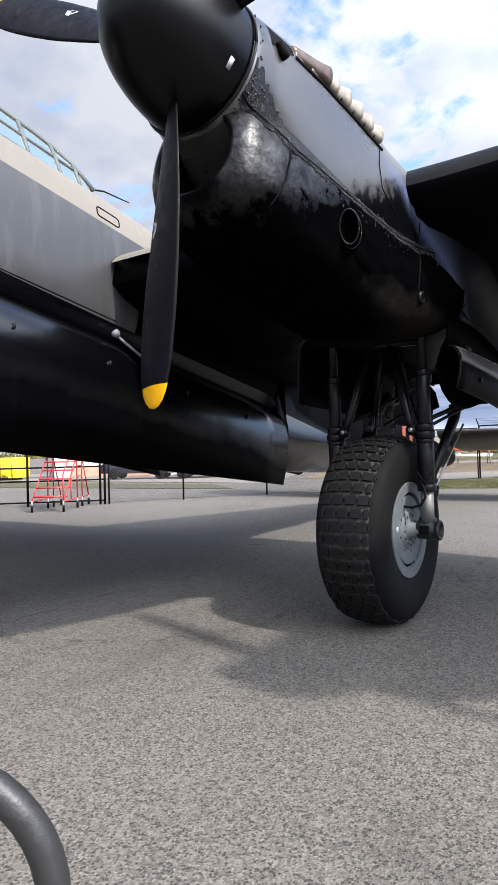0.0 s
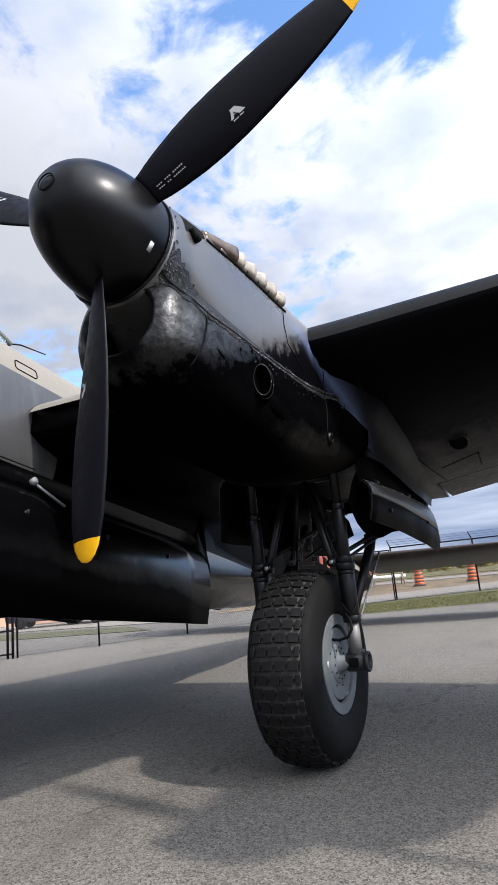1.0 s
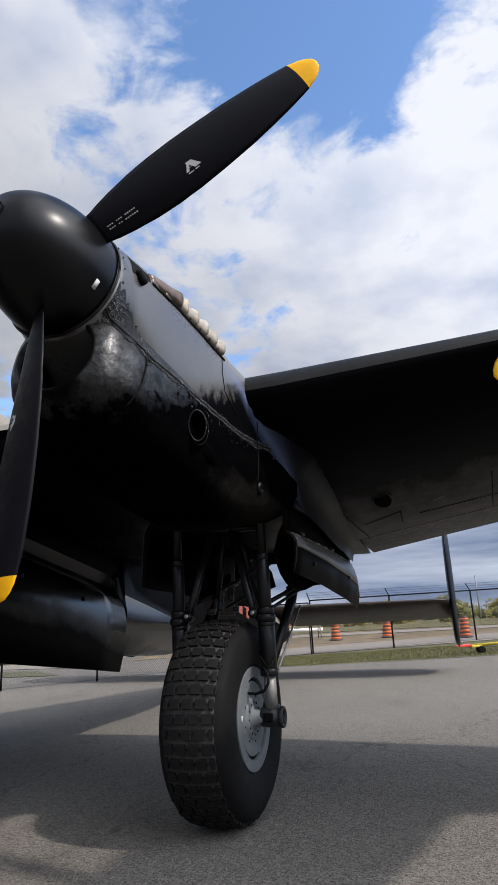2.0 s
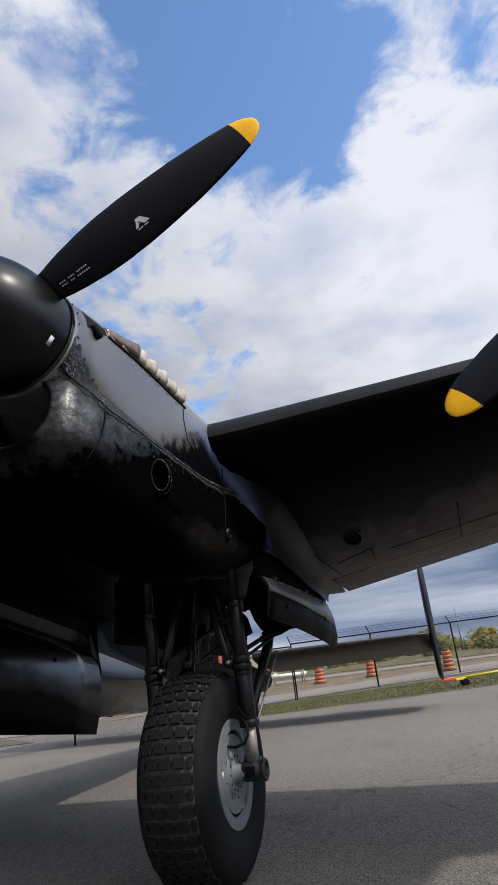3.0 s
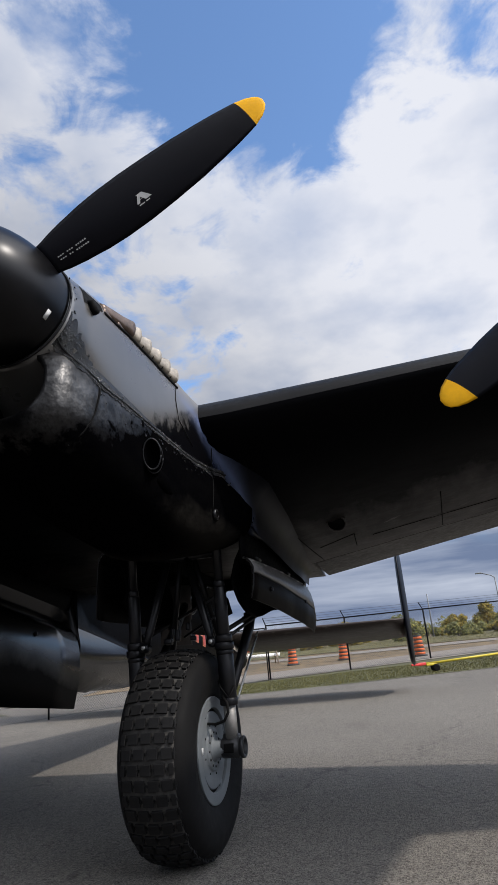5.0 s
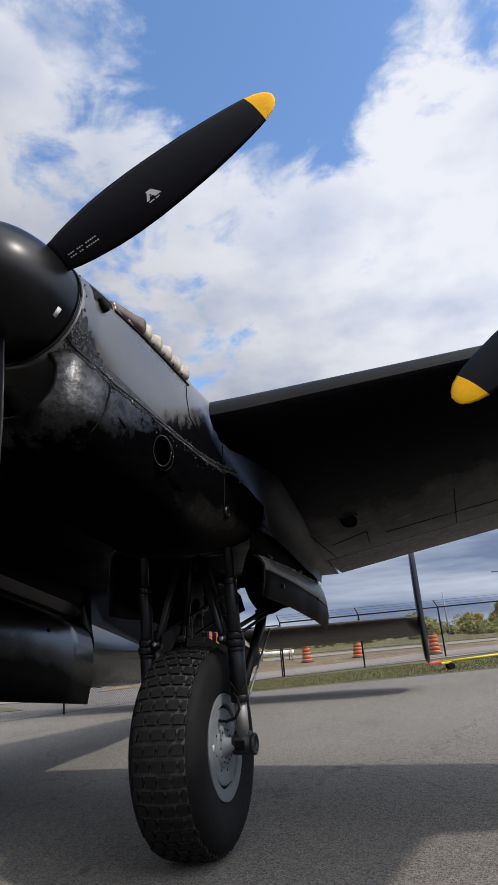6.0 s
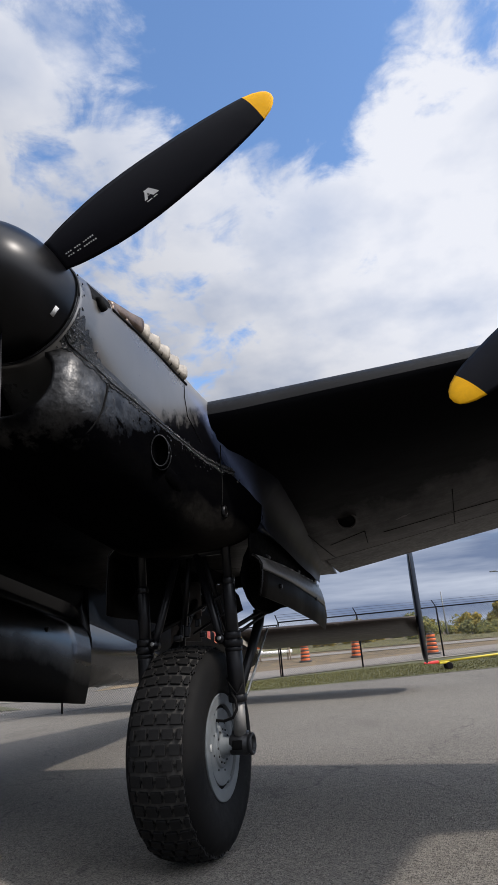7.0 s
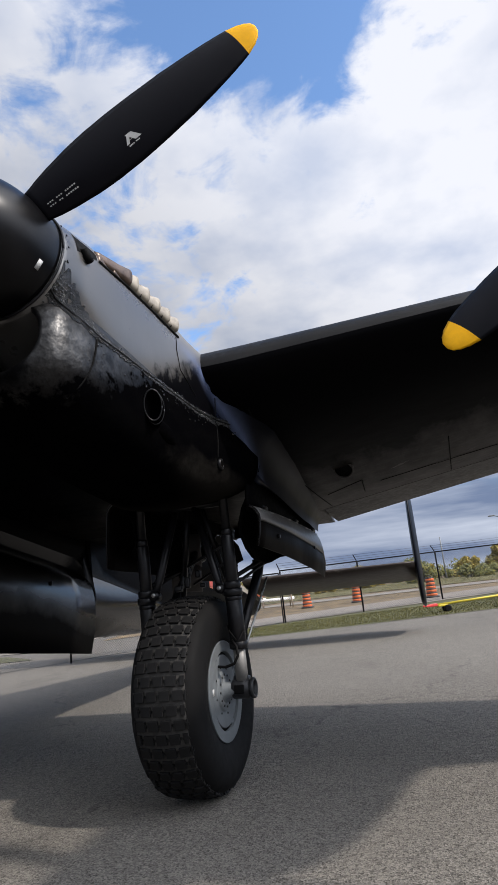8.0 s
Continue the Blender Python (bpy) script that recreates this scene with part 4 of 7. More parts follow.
def wing_fittings():
    x, a = 4.99, 4.02
    seat = AIR @ Matrix.Translation((x, a, lower_skin(x, a) - 0.02)) @ Matrix.Rotation(radians(-34), 4, "X")
    bm = bmesh.new()
    lathe(bm, [(0.10, 0.104), (-0.012, 0.104), (-0.016, 0.098), (-0.012, 0.090), (0.10, 0.088)], 28, (0, 0, 0), "Z")
    drain = part("fuel_drain", bm, RUBBED, PORT_WING, "rubbed round drain pipe mouth", m=seat)
    bm = bmesh.new()
    lathe(bm, [(0.0, 0.089), (0.03, 0.085), (0.035, 0.0001)], 28, (0, 0, 0), "Z")
    part("drain_bore", bm, SEAM, drain, m=seat)
    # rubbed streaks of bare paint
    rnd = random.Random(14)
    for x0, a0, ln in ((5.7, 4.75, 0.55), (6.0, 4.95, 0.30), (6.25, 4.62, 0.16), (6.35, 4.98, 0.7), (5.45, 4.45, 0.22), (6.9, 4.8, 0.5)):
        rings = []
        for k in range(13):
            t = k / 12
            w = 0.022 * math.sin(math.pi * min(0.98, max(0.02, t))) * rnd.uniform(0.5, 1.3)
            xx, aa = x0 + ln * t, a0 - 0.10 * t + rnd.uniform(-0.012, 0.012)
            rings.append([Vector((xx, aa - w, lower_skin(xx, aa - w) - 0.002)), Vector((xx, aa + w, lower_skin(xx, aa + w) - 0.002))])
        part("rubbed_streak", loft(rings, closed=False), RUBBED, PORT_WING, m=AIR)
    # panel joints under the wing
    for pts in ([(4.52, 4.10), (4.63, 5.24)], [(4.68, 4.72), (5.11, 4.54)], [(5.11, 4.54), (5.08, 5.0)], [(4.46, 2.4), (4.50, 4.3)],
                [(6.1, 4.0), (6.1, 5.1)], [(5.3, 4.75), (7.2, 4.62)]):
        (x0, a0), (x1, a1) = pts
        bm = bmesh.new()
        tube(bm, [(x0 + (x1 - x0) * k / 8, a0 + (a1 - a0) * k / 8, lower_skin(x0 + (x1 - x0) * k / 8, a0 + (a1 - a0) * k / 8) + 0.001) for k in range(9)], 0.006, 6)
        part("panel_joint", bm, SEAM, PORT_WING, m=AIR)


wing_fittings()


# engine nacelles
UPPER = [  # aft, half width, top, bottom, middle, power
    (0.17, 0.385, 0.385, -0.385, 0.0, 2.0),
    (0.30, 0.405, 0.41, -0.42, 0.0, 2.15),
    (0.50, 0.430, 0.43, -0.52, 0.0, 2.4),
    (0.85, 0.458, 0.47, -0.75, 0.0, 2.8),
    (1.30, 0.475, 0.52, -0.80, 0.0, 3.0),
    (1.90, 0.500, 0.54, -0.80, 0.0, 3.0),
    (2.15, 0.540, 0.53, -0.77, 0.0, 3.0),
    (2.50, 0.650, 0.52, -0.72, 0.0, 3.0),
    (2.80, 0.725, 0.50, -0.66, 0.0, 3.0),
]
CHIN = [
    (0.20, 0.275, -0.26, -0.745, -0.52, 2.2),
    (0.24, 0.325, -0.16, -0.80, -0.53, 2.3),
    (0.30, 0.365, -0.08, -0.845, -0.53, 2.4),
    (0.40, 0.403, -0.06, -0.88, -0.53, 2.6),
    (0.55, 0.436, -0.08, -0.91, -0.53, 2.8),
    (0.85, 0.462, -0.05, -0.94, -0.54, 3.0),
    (1.40, 0.487, 0.0, -0.96, -0.52, 3.0),
    (1.90, 0.512, 0.0, -0.93, -0.50, 3.0),
    (2.15, 0.553, 0.0, -0.90, -0.48, 3.0),
    (2.50, 0.664, 0.0, -0.84, -0.44, 3.0),
    (2.78, 0.735, 0.0, -0.76, -0.40, 3.0),
]


def skin_x(a, u):
    """Half width of the cowling at a height."""
    best = 0.05
    for table in (UPPER, CHIN):
        hw, top, bottom, mid, power = interp(table, a)
        h = (top - mid) if u > mid else (mid - bottom)
        s = abs(u - mid) / h
        if s < 1:
            best = max(best, hw * (1 - s ** power) ** (1 / power))
    return best


def shifted(rings, da, du):
    return [[v + Vector((0, da, du)) for v in ring] for ring in rings]


def oil_band(xc, line, widths, seed, parent):
    """An uneven smear of oil along a line (aft, up) on the cowling; widths: aft, above, below."""
    rnd = random.Random(seed)
    rings = []
    wob_a = wob_b = 1.0
    for a, u in line:
        above, below = interp(widths, a)
        wob_a = 0.7 * wob_a + 0.3 * rnd.uniform(0.3, 1.5)
        wob_b = 0.7 * wob_b + 0.3 * rnd.uniform(0.2, 1.6)
        above *= wob_a
        below *= wob_b
        rings.append([Vector((xc + skin_x(a, u - below + (above + below) * k / 6) + 0.0025, a, u - below + (above + below) * k / 6)) for k in range(7)])
    part("oil_smear", loft(rings, closed=False), OIL, parent, "wet black oil and grit smear", m=AIR)


def cowling(xc, da=0.0, du=0.0):
    stations = [0.17, 0.22, 0.3, 0.4, 0.5, 0.65, 0.8, 1.0, 1.2, 1.4, 1.7, 1.9, 2.05, 2.2, 2.35, 2.5, 2.65, 2.8]
    rings = [rounded_ring(xc, a, *interp(UPPER, a)) for a in stations]
    joint = stations.index(2.2) + 1
    upper = part("engine_cowling", loft(shifted(rings[:joint], da, du), cap_end=False), PANEL, bomber, "satin black engine cowling panels with oil streaks and painted sheen", m=AIR)
    # painted darker than the panels ahead, as the wing shades this part
    part("nacelle_shoulder", loft(shifted(rings[joint - 1:], da, du), cap_start=False), FILLET, bomber, "polished nacelle shoulder, painted blue-black for the wing's shade, with a sky-blue streak", m=AIR)
    outer = [rounded_ring(xc, a, *interp(CHIN, a)) for a in (0.205, 0.22, 0.24, 0.265, 0.30, 0.34, 0.4, 0.5, 0.65, 0.8, 1.0, 1.4, 1.7, 1.9, 2.05, 2.2, 2.35, 2.5, 2.65, 2.78)]
    hw, top, bottom, mid, power = interp(CHIN, 0.20)
    lip = rounded_ring(xc, 0.195, hw - 0.012, top - 0.012, bottom + 0.012, mid, power)
    in1 = rounded_ring(xc, 0.22, hw - 0.03, top - 0.03, bottom + 0.03, mid, power)
    in2 = rounded_ring(xc, 0.85, hw - 0.03, top - 0.03, bottom + 0.03, mid, power)
    chin = part("radiator_cowling", loft(shifted([in1, lip] + outer, da, du), cap_start=False), COWL, bomber, "oil-streaked black radiator cowling, sheen painted on its cheeks above a matt underside", m=AIR)
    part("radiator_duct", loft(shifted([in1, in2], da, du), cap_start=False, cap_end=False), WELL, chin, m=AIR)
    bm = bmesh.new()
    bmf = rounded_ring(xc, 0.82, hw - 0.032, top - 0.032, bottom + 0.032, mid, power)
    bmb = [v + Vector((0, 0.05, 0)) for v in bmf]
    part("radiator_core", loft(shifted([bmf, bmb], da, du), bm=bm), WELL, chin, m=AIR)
    for k in range(7):
        bm = bmesh.new()
        u = -0.66 + 0.06 * k
        tube(bm, [(xc - 0.26, 0.80 + da, u + du), (xc + 0.26, 0.80 + da, u + du)], 0.006, 6)
        part("radiator_bar", bm, STEEL, chin, m=AIR)
    return upper, chin


def seam(points, xc, parent, radius=0.006, da=0.0, du=0.0):
    dense = []
    for (a0, u0), (a1, u1) in zip(points, points[1:]):
        n = max(2, int(math.hypot(a1 - a0, u1 - u0) / 0.06))
        dense += [(a0 + (a1 - a0) * k / n, u0 + (u1 - u0) * k / n) for k in range(n)]
    dense.append(points[-1])
    bm = bmesh.new()
    tube(bm, [(xc + skin_x(a, u) + 0.001, a + da, u + du) for a, u in dense], radius, 6)
    part("panel_seam", bm, SEAM, parent, m=AIR)
    return dense


def fasteners(dense, xc, parent, step=2, off=0.03):
    for a, u in dense[::step]:
        bm = bmesh.new()
        lathe(bm, [(-0.004, 0.0055), (0.0015, 0.005), (0.003, 0.0035), (0.0033, 0.0001)], 8, (xc + skin_x(a, u + off), a, u + off), "X")
        part("fastener", bm, STEEL, parent, m=AIR)


def exhausts(xc, parent):
    """Six flattened ejector stubs, each lapping over the next, above a soot-stained shroud."""
    for k in range(6):
        a = 0.625 + 0.156 * k
        u = 0.235 + 0.012 * k
        x = xc + skin_x(a, u) - 0.03
        d = Vector((0.17, 0.97, 0.13)).normalized()
        start = Vector((x + 0.008, a - 0.08, u - 0.008))
        long = 0.30 if k == 0 else 0.225
        rings = []
        for t, w, h in ((-0.10, 0.024, 0.028), (0.0, 0.030, 0.036), (0.3, 0.035, 0.042), (0.65, 0.039, 0.048), (0.9, 0.046, 0.058), (1.0, 0.050, 0.063), (1.0, 0.045, 0.058), (0.85, 0.038, 0.050)):
            c = start + d * (long * t)
            ring = []
            for q in range(20):
                v = q * math.tau / 20
                cx, cz = math.cos(v), math.sin(v)
                ring.append(c + Vector((w * math.copysign(abs(cx) ** 0.75, cx), -0.25 * h * cz, h * math.copysign(abs(cz) ** 0.75, cz))))
            rings.append(ring)
        stub = part("exhaust_stub", loft(rings, cap_end=False), PIPEB if k == 0 else PIPE, parent, "brown heat-stained exhaust stub" if k == 0 else "cream heat-bleached exhaust stub", m=AIR)
        part("pipe_bore", loft([[v - d * 0.004 for v in rings[-1]], [v - d * 0.05 for v in rings[-1]]], cap_start=False), SEAM, stub, m=AIR)
        bm = bmesh.new()
        box(bm, x + 0.0, a - 0.03, u - 0.035, 0.085, 0.15, 0.06, bevel=0.022)
        part("stub_root", bm, PIPEB, stub, "rust-brown stub root", m=AIR)
    bm = bmesh.new()
    a0, a1 = 0.52, 1.62
    pts = [(xc + skin_x(a0 + (a1 - a0) * k / 14, 0.165 + 0.006 * k) + 0.001, a0 + (a1 - a0) * k / 14, 0.165 + 0.006 * k) for k in range(15)]
    tube(bm, pts, 0.011, 8)
    part("exhaust_shroud_edge", bm, SEAM, parent, m=AIR)
    # open slot ahead of the stubs, with a small hooked spout under it
    rings = []
    for k in range(9):
        a = 0.30 + 0.20 * k / 8
        lo, hi = 0.085 + 0.075 * k / 8, 0.235 - 0.02 * k / 8
        rings.append([Vector((xc + skin_x(a, lo + (hi - lo) * q / 4) + 0.002, a, lo + (hi - lo) * q / 4)) for q in range(5)])
    part("intake_slot", loft(rings, closed=False), SEAM, parent, "dark open slot in the cowling", m=AIR)
    bm = bmesh.new()
    x = xc + skin_x(0.38, 0.12)
    tube(bm, [(x - 0.03, 0.36, 0.125), (x + 0.016, 0.36, 0.115), (x + 0.024, 0.37, 0.08), (x + 0.024, 0.40, 0.068)], [0.024, 0.026, 0.026, 0.027], 12)
    part("spout", bm, SEAM, parent, "small black hooked spout", m=AIR)


drop_shape = bmesh.new()
lathe(drop_shape, [(-0.6, 1.0), (0.35, 0.8), (0.6, 0.0001)], 6, (0, 0, 0), "X")
OIL_DROP = bpy.data.meshes.new("oil_drop")
drop_shape.to_mesh(OIL_DROP)
drop_shape.free()
OIL_DROP.materials.append(DRIP)


def nacelle_details(xc, upper, chin):
    d1 = seam([(0.2, -0.24), (0.36, -0.33), (0.55, -0.385), (0.8, -0.37), (1.2, -0.34), (1.8, -0.28), (2.5, -0.2)], xc, upper, 0.006)
    fasteners(d1, xc, upper, 3, 0.028)
    fine = [(p0[0] + (p1[0] - p0[0]) * q / 4, p0[1] + (p1[1] - p0[1]) * q / 4) for p0, p1 in zip(d1, d1[1:]) for q in range(4)]
    oil_band(xc, fine, [(0.18, 0.21, 0.05), (0.30, 0.17, 0.05), (0.45, 0.090, 0.045), (0.7, 0.036, 0.030), (1.5, 0.022, 0.030), (2.5, 0.03, 0.05)], 4, upper)
    rng = random.Random(41)
    for k in range(280 if xc > 2 and xc < 5 else 0):
        a0, u0 = rng.choice(d1)
        a = a0 + rng.uniform(-0.03, 0.03)
        u = u0 + rng.gauss(0.0, 0.018) + (abs(rng.gauss(0.0, 0.06)) if a < 0.45 else -abs(rng.gauss(0.0, 0.05)) if k % 2 else 0.0)
        drop = new("oil_drop", OIL_DROP)
        drop.parent = upper
        drop.matrix_local = AIR @ Matrix.Translation((xc + skin_x(a, u), a, u)) @ Matrix.Scale(rng.uniform(0.004, 0.012), 4)
    d2 = seam([(0.53, -0.40), (0.50, -0.6), (0.45, -0.82)], xc, chin, 0.006)
    fasteners(d2, xc, chin, 2, 0.0)
    seam([(1.57, 0.22), (1.56, 0.1), (1.62, -0.05), (1.90, -0.15)], xc, upper, 0.004)
    d3 = seam([(2.19, 0.3), (2.20, 0.0), (2.21, -0.3), (2.20, -0.6)], xc, upper, 0.006)
    fasteners(d3, xc, upper, 2, 0.0)
    bm = bmesh.new()
    ring = [(xc + 0.392 * math.cos(t * math.tau / 48), 0.172, 0.392 * math.sin(t * math.tau / 48)) for t in range(49)]
    tube(bm, ring, 0.008, 6)
    part("cowl_ring", bm, STEEL, upper, m=AIR)
    for k in range(10):
        t = radians(-50 + 14 * k)
        bm = bmesh.new()
        lathe(bm, [(0, 0.007), (0.004, 0.006), (0.005, 0.0001)], 8, (xc + 0.40 * math.cos(t), 0.215, 0.40 * math.sin(t)), "X")
        part("ring_bolt", bm, STEEL, upper, m=AIR)
    # forward-facing oval scoop: a thin double rim on a short duct that fairs back into the cowling
    mouth = Vector((xc + skin_x(1.12, -0.60) + 0.045, 1.10, -0.605))
    e1, e2 = Vector((0.80, 0.60, 0.0)), Vector((0.10, -0.30, 0.95)).normalized()

    def oval(back, sc, shift=(0.0, 0.0, 0.0)):
        c = mouth + Vector((-0.18, 1.0, 0.0)) * back + Vector(shift)
        return [c + sc * (e1 * (0.060 * math.cos(t * math.tau / 32)) + e2 * (0.104 * math.sin(t * math.tau / 32))) for t in range(32)]
    bm = bmesh.new()
    loop = oval(0.0, 1.0)
    tube(bm, loop + loop[:1], 0.005, 8)
    scoop = part("scoop_rim", bm, STEEL, upper, "black oval scoop rim", m=AIR)
    bm = bmesh.new()
    loop = oval(0.05, 1.04)
    tube(bm, loop + loop[:1], 0.0045, 8)
    part("clamp_band", bm, STEEL, scoop, m=AIR)
    part("scoop_duct", loft([oval(0.0, 1.0), oval(0.05, 1.02), oval(0.11, 0.96, (-0.02, 0, 0)), oval(0.20, 0.78, (-0.055, 0, -0.01)), oval(0.30, 0.5, (-0.09, 0, -0.02))], cap_start=False, cap_end=False), COWL, scoop, "oily black scoop fairing", m=AIR)
    part("scoop_bore", loft([oval(0.004, 0.94), oval(0.06, 0.90), oval(0.09, 0.86)], cap_start=False), COWL, scoop, m=AIR)
    # lower drain fairing behind the scoop
    bm = bmesh.new()
    bulge = []
    for k in range(11):
        t = k / 10
        a = 1.30 + 0.34 * t
        r = 0.070 * math.sin(math.pi * (0.30 + 0.66 * t))
        u = -0.66 - 0.03 * t
        bulge.append([Vector((xc + skin_x(a, u) - 0.03 + r * 0.8 * math.cos(j * math.tau / 16), a, u + r * math.sin(j * math.tau / 16))) for j in range(16)])
    part("drain_fairing", loft(bulge, bm=bm), COWL, upper, m=AIR)
    for a, u in ((2.25, -0.62),):
        bm = bmesh.new()
        lathe(bm, [(-0.02, 0.05), (0.012, 0.045), (0.012, 0.03), (-0.005, 0.028), (-0.005, 0.0001)], 16, (xc + skin_x(a, u), a, u), "X")
        part("drain_boss", bm, STEEL, chin, m=AIR)


REAR = [  # aft, half width, lower edge
    (2.45, 0.635, -0.64),
    (2.80, 0.725, -0.60),
    (3.60, 0.745, -0.50),
    (4.80, 0.715, -0.37),
    (5.60, 0.665, -0.28),
    (6.10, 0.600, -0.22),
]


def rear_nacelle(xc):
    for side in (1, -1):
        rings = []
        for k in range(20):
            a = 2.75 + (5.95 - 2.75) * k / 19
            hw, low = interp(REAR, a)
            outer = [(hw - 0.05, 0.30), (hw - 0.005, 0.05), (hw, -0.1), (hw, low + 0.12), (hw - 0.012, low + 0.05), (hw - 0.05, low)]
            inner = [(x - 0.02, u + 0.012) for x, u in outer]
            rings.append([Vector((xc + side * x, a, u)) for x, u in (*outer, *inner[::-1])])
        part("nacelle_side", loft(rings), SATIN, bomber, "dark blue-black rear nacelle side skin", m=AIR)
    # lapped skin edge and closing bulkhead
    bm = bmesh.new()
    hw, low = interp(REAR, 3.0)
    tube(bm, [(xc + hw + 0.004, 2.94, -0.06), (xc + hw + 0.003, 2.88, -0.3), (xc + hw - 0.004, 2.80, -0.52)], 0.007, 6)
    part("skin_lap", bm, SEAM, bomber, m=AIR)
    bm = bmesh.new()
    box(bm, xc, 5.92, 0.0, 1.16, 0.03, 0.44)
    part("rear_bulkhead", bm, BLACK, bomber, m=AIR)


def wing_fillet(xc):
    """Flared fairing between the nacelle side and the underside of the wing."""
    rings = []
    for k in range(48):
        a = 2.06 + 3.6 * (k / 47) ** 1.3
        hw = interp(UPPER, a)[0] - 0.01 if a < 2.78 else interp(REAR, a)[0]
        t = min(1.0, max(0.0, (a - 2.12) / 0.55))
        rad = 0.02 + 0.20 * t * t * (3 - 2 * t) * (1.0 - 0.6 * max(0.0, (a - 3.0) / 2.7))
        us = lower_skin(xc + hw + rad, a)
        ring = []
        for q in range(9):
            v = math.pi / 2 * q / 8
            ring.append(Vector((xc + hw + rad * (1 - math.cos(v)), a, us - 1.9 * rad * (1 - math.sin(v)) + 0.004)))
        rings.append(ring)
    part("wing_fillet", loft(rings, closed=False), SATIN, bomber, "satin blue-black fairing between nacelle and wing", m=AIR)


def gear_door(xc, side):
    """A curved door hung below the bay opening on dark hinge arms, its rear corner rounded."""
    rings, wall, front, rolled = [], [], [], []
    for k in range(26):
        t = k / 25
        a = 2.72 + 3.36 * t
        hw, low = interp(REAR, a)
        if side > 0:
            top = -0.89 + 0.165 * (a - 2.54)
            base = -1.24 + 0.105 * (a - 2.45)
        else:
            top = low - 0.02
            base = low - 0.64 + 0.05 * t
        lip = max(0.0, (t - 0.90) / 0.10)
        top -= 0.26 * lip ** 2.5
        d = top - base
        band = min(0.5 * d, 0.12 + 0.045 * (a - 2.6)) if side > 0 else 0.15 * d
        edge = [(hw - 0.060, top + 0.012), (hw - 0.030, top), (hw + 0.006, top - 0.30 * band), (hw + 0.030, top - 0.65 * band), (hw + 0.040, top - band)]
        rolled.append([Vector((xc + side * x, a, u)) for x, u in (*[(x + 0.004, u + 0.003) for x, u in edge], *[(x - 0.012, u - 0.010) for x, u in edge[::-1]])])
        prof = [*edge[:-1], (hw + 0.034, top - band), (hw + 0.024, top - band - 0.012), (hw + 0.032, top - band - 0.024), (hw + 0.026, 0.5 * (top - band + base)), (hw + 0.004, base)]
        inner = [(x - 0.024, u - 0.006) for x, u in prof[:-1]] + [(prof[-1][0] - 0.022, base)]
        rings.append([Vector((xc + side * x, a, u)) for x, u in (*prof, *inner[::-1])])
        wall.append([Vector((xc + side * x, a, u)) for x, u in ((hw - 0.06, low + 0.05), (hw - 0.075, (low + top) / 2), (hw - 0.07, top - 0.03), (hw - 0.09, top - 0.03), (hw - 0.095, (low + top) / 2), (hw - 0.08, low + 0.05))])
        if k == 0:
            front = [Vector((xc + side * x, a - 0.004, u)) for x, u in prof]
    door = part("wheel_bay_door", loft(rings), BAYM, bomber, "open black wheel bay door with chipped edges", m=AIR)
    # pale grey of the band stands for the sky light along it
    part("rolled_edge", loft(rolled), ROLLED, door, "rolled edge of the door, painted grey for its sky sheen", m=AIR)
    if side > 0:
        # added strip, coloured black for the shade between nacelle and door
        part("hinge_gap_shade", loft(wall), WELL, door, "black strip standing for the shaded gap behind the hinge line", m=AIR)
    bm = bmesh.new()
    tube(bm, front, 0.006, 8)
    part("door_front_edge", bm, STEEL, door, m=AIR)
    # rounded inner skin of the door
    skin = [(2.85, -1.08), (3.10, -1.22), (3.45, -1.20), (4.25, -0.965), (5.0, -0.62)]
    rings = []
    for k in range(14):
        a = 2.85 + 2.15 * k / 13
        low, top = interp(skin, a)[0], interp(REAR, a)[1] + 0.04
        prof = [(0.66, top), (0.60, top - 0.12), (0.53, (top + low) / 2), (0.49, low + 0.10), (0.50, low + 0.03), (0.53, low)]
        rings.append([Vector((xc + side * x, a, u)) for x, u in (*prof, *[(x + 0.02, u + 0.004) for x, u in prof[::-1]])])
    part("inner_skin", loft(rings), WELL, door, "black inner door skin", m=AIR)
    def ridge(a):
        return -0.89 + 0.165 * (a - 2.54) if side > 0 else interp(REAR, a)[1] - 0.02
    for a in (3.0, 4.2, 5.3):
        hw = interp(REAR, a)[0]
        bm = bmesh.new()
        tube(bm, [(xc + side * (hw - 0.02), a - 0.06, ridge(a) + 0.012), (xc + side * (hw - 0.02), a + 0.06, ridge(a) + 0.024)], 0.016, 8)
        part("hinge", bm, STEEL, door, m=AIR)
    # bare metal where the paint has chipped along the shoulder
    chips = random.Random(6)
    a = 2.75
    while a < 5.5:
        run = chips.uniform(0.03, 0.20)
        bm = bmesh.new()
        tube(bm, [(xc + side * (interp(REAR, q)[0] + 0.010 + chips.uniform(-0.003, 0.003)), q, ridge(q) - 0.025) for q in (a, a + run / 2, a + run)], [0.002, chips.uniform(0.004, 0.009), 0.002], 6)
        part("paint_chip", bm, BAREM, door, "bare chipped metal along the edge", m=AIR)
        a += run + chips.uniform(0.02, 0.22)
    for a in (3.2, 4.9):
        hw = interp(REAR, a)[0]
        bm = bmesh.new()
        lathe(bm, [(-0.01, 0.022), (0.010, 0.020), (0.010, 0.0001)], 14, (xc + side * (hw + 0.036), a, ridge(a) - 0.24), "X")
        part("latch", bm, STEEL, door, m=AIR)


cowl_in, chin_in = cowling(NX)
exhausts(NX, cowl_in)
nacelle_details(NX, cowl_in, chin_in)
rear_nacelle(NX)
wing_fillet(NX)
gear_door(NX, 1)
gear_door(NX, -1)
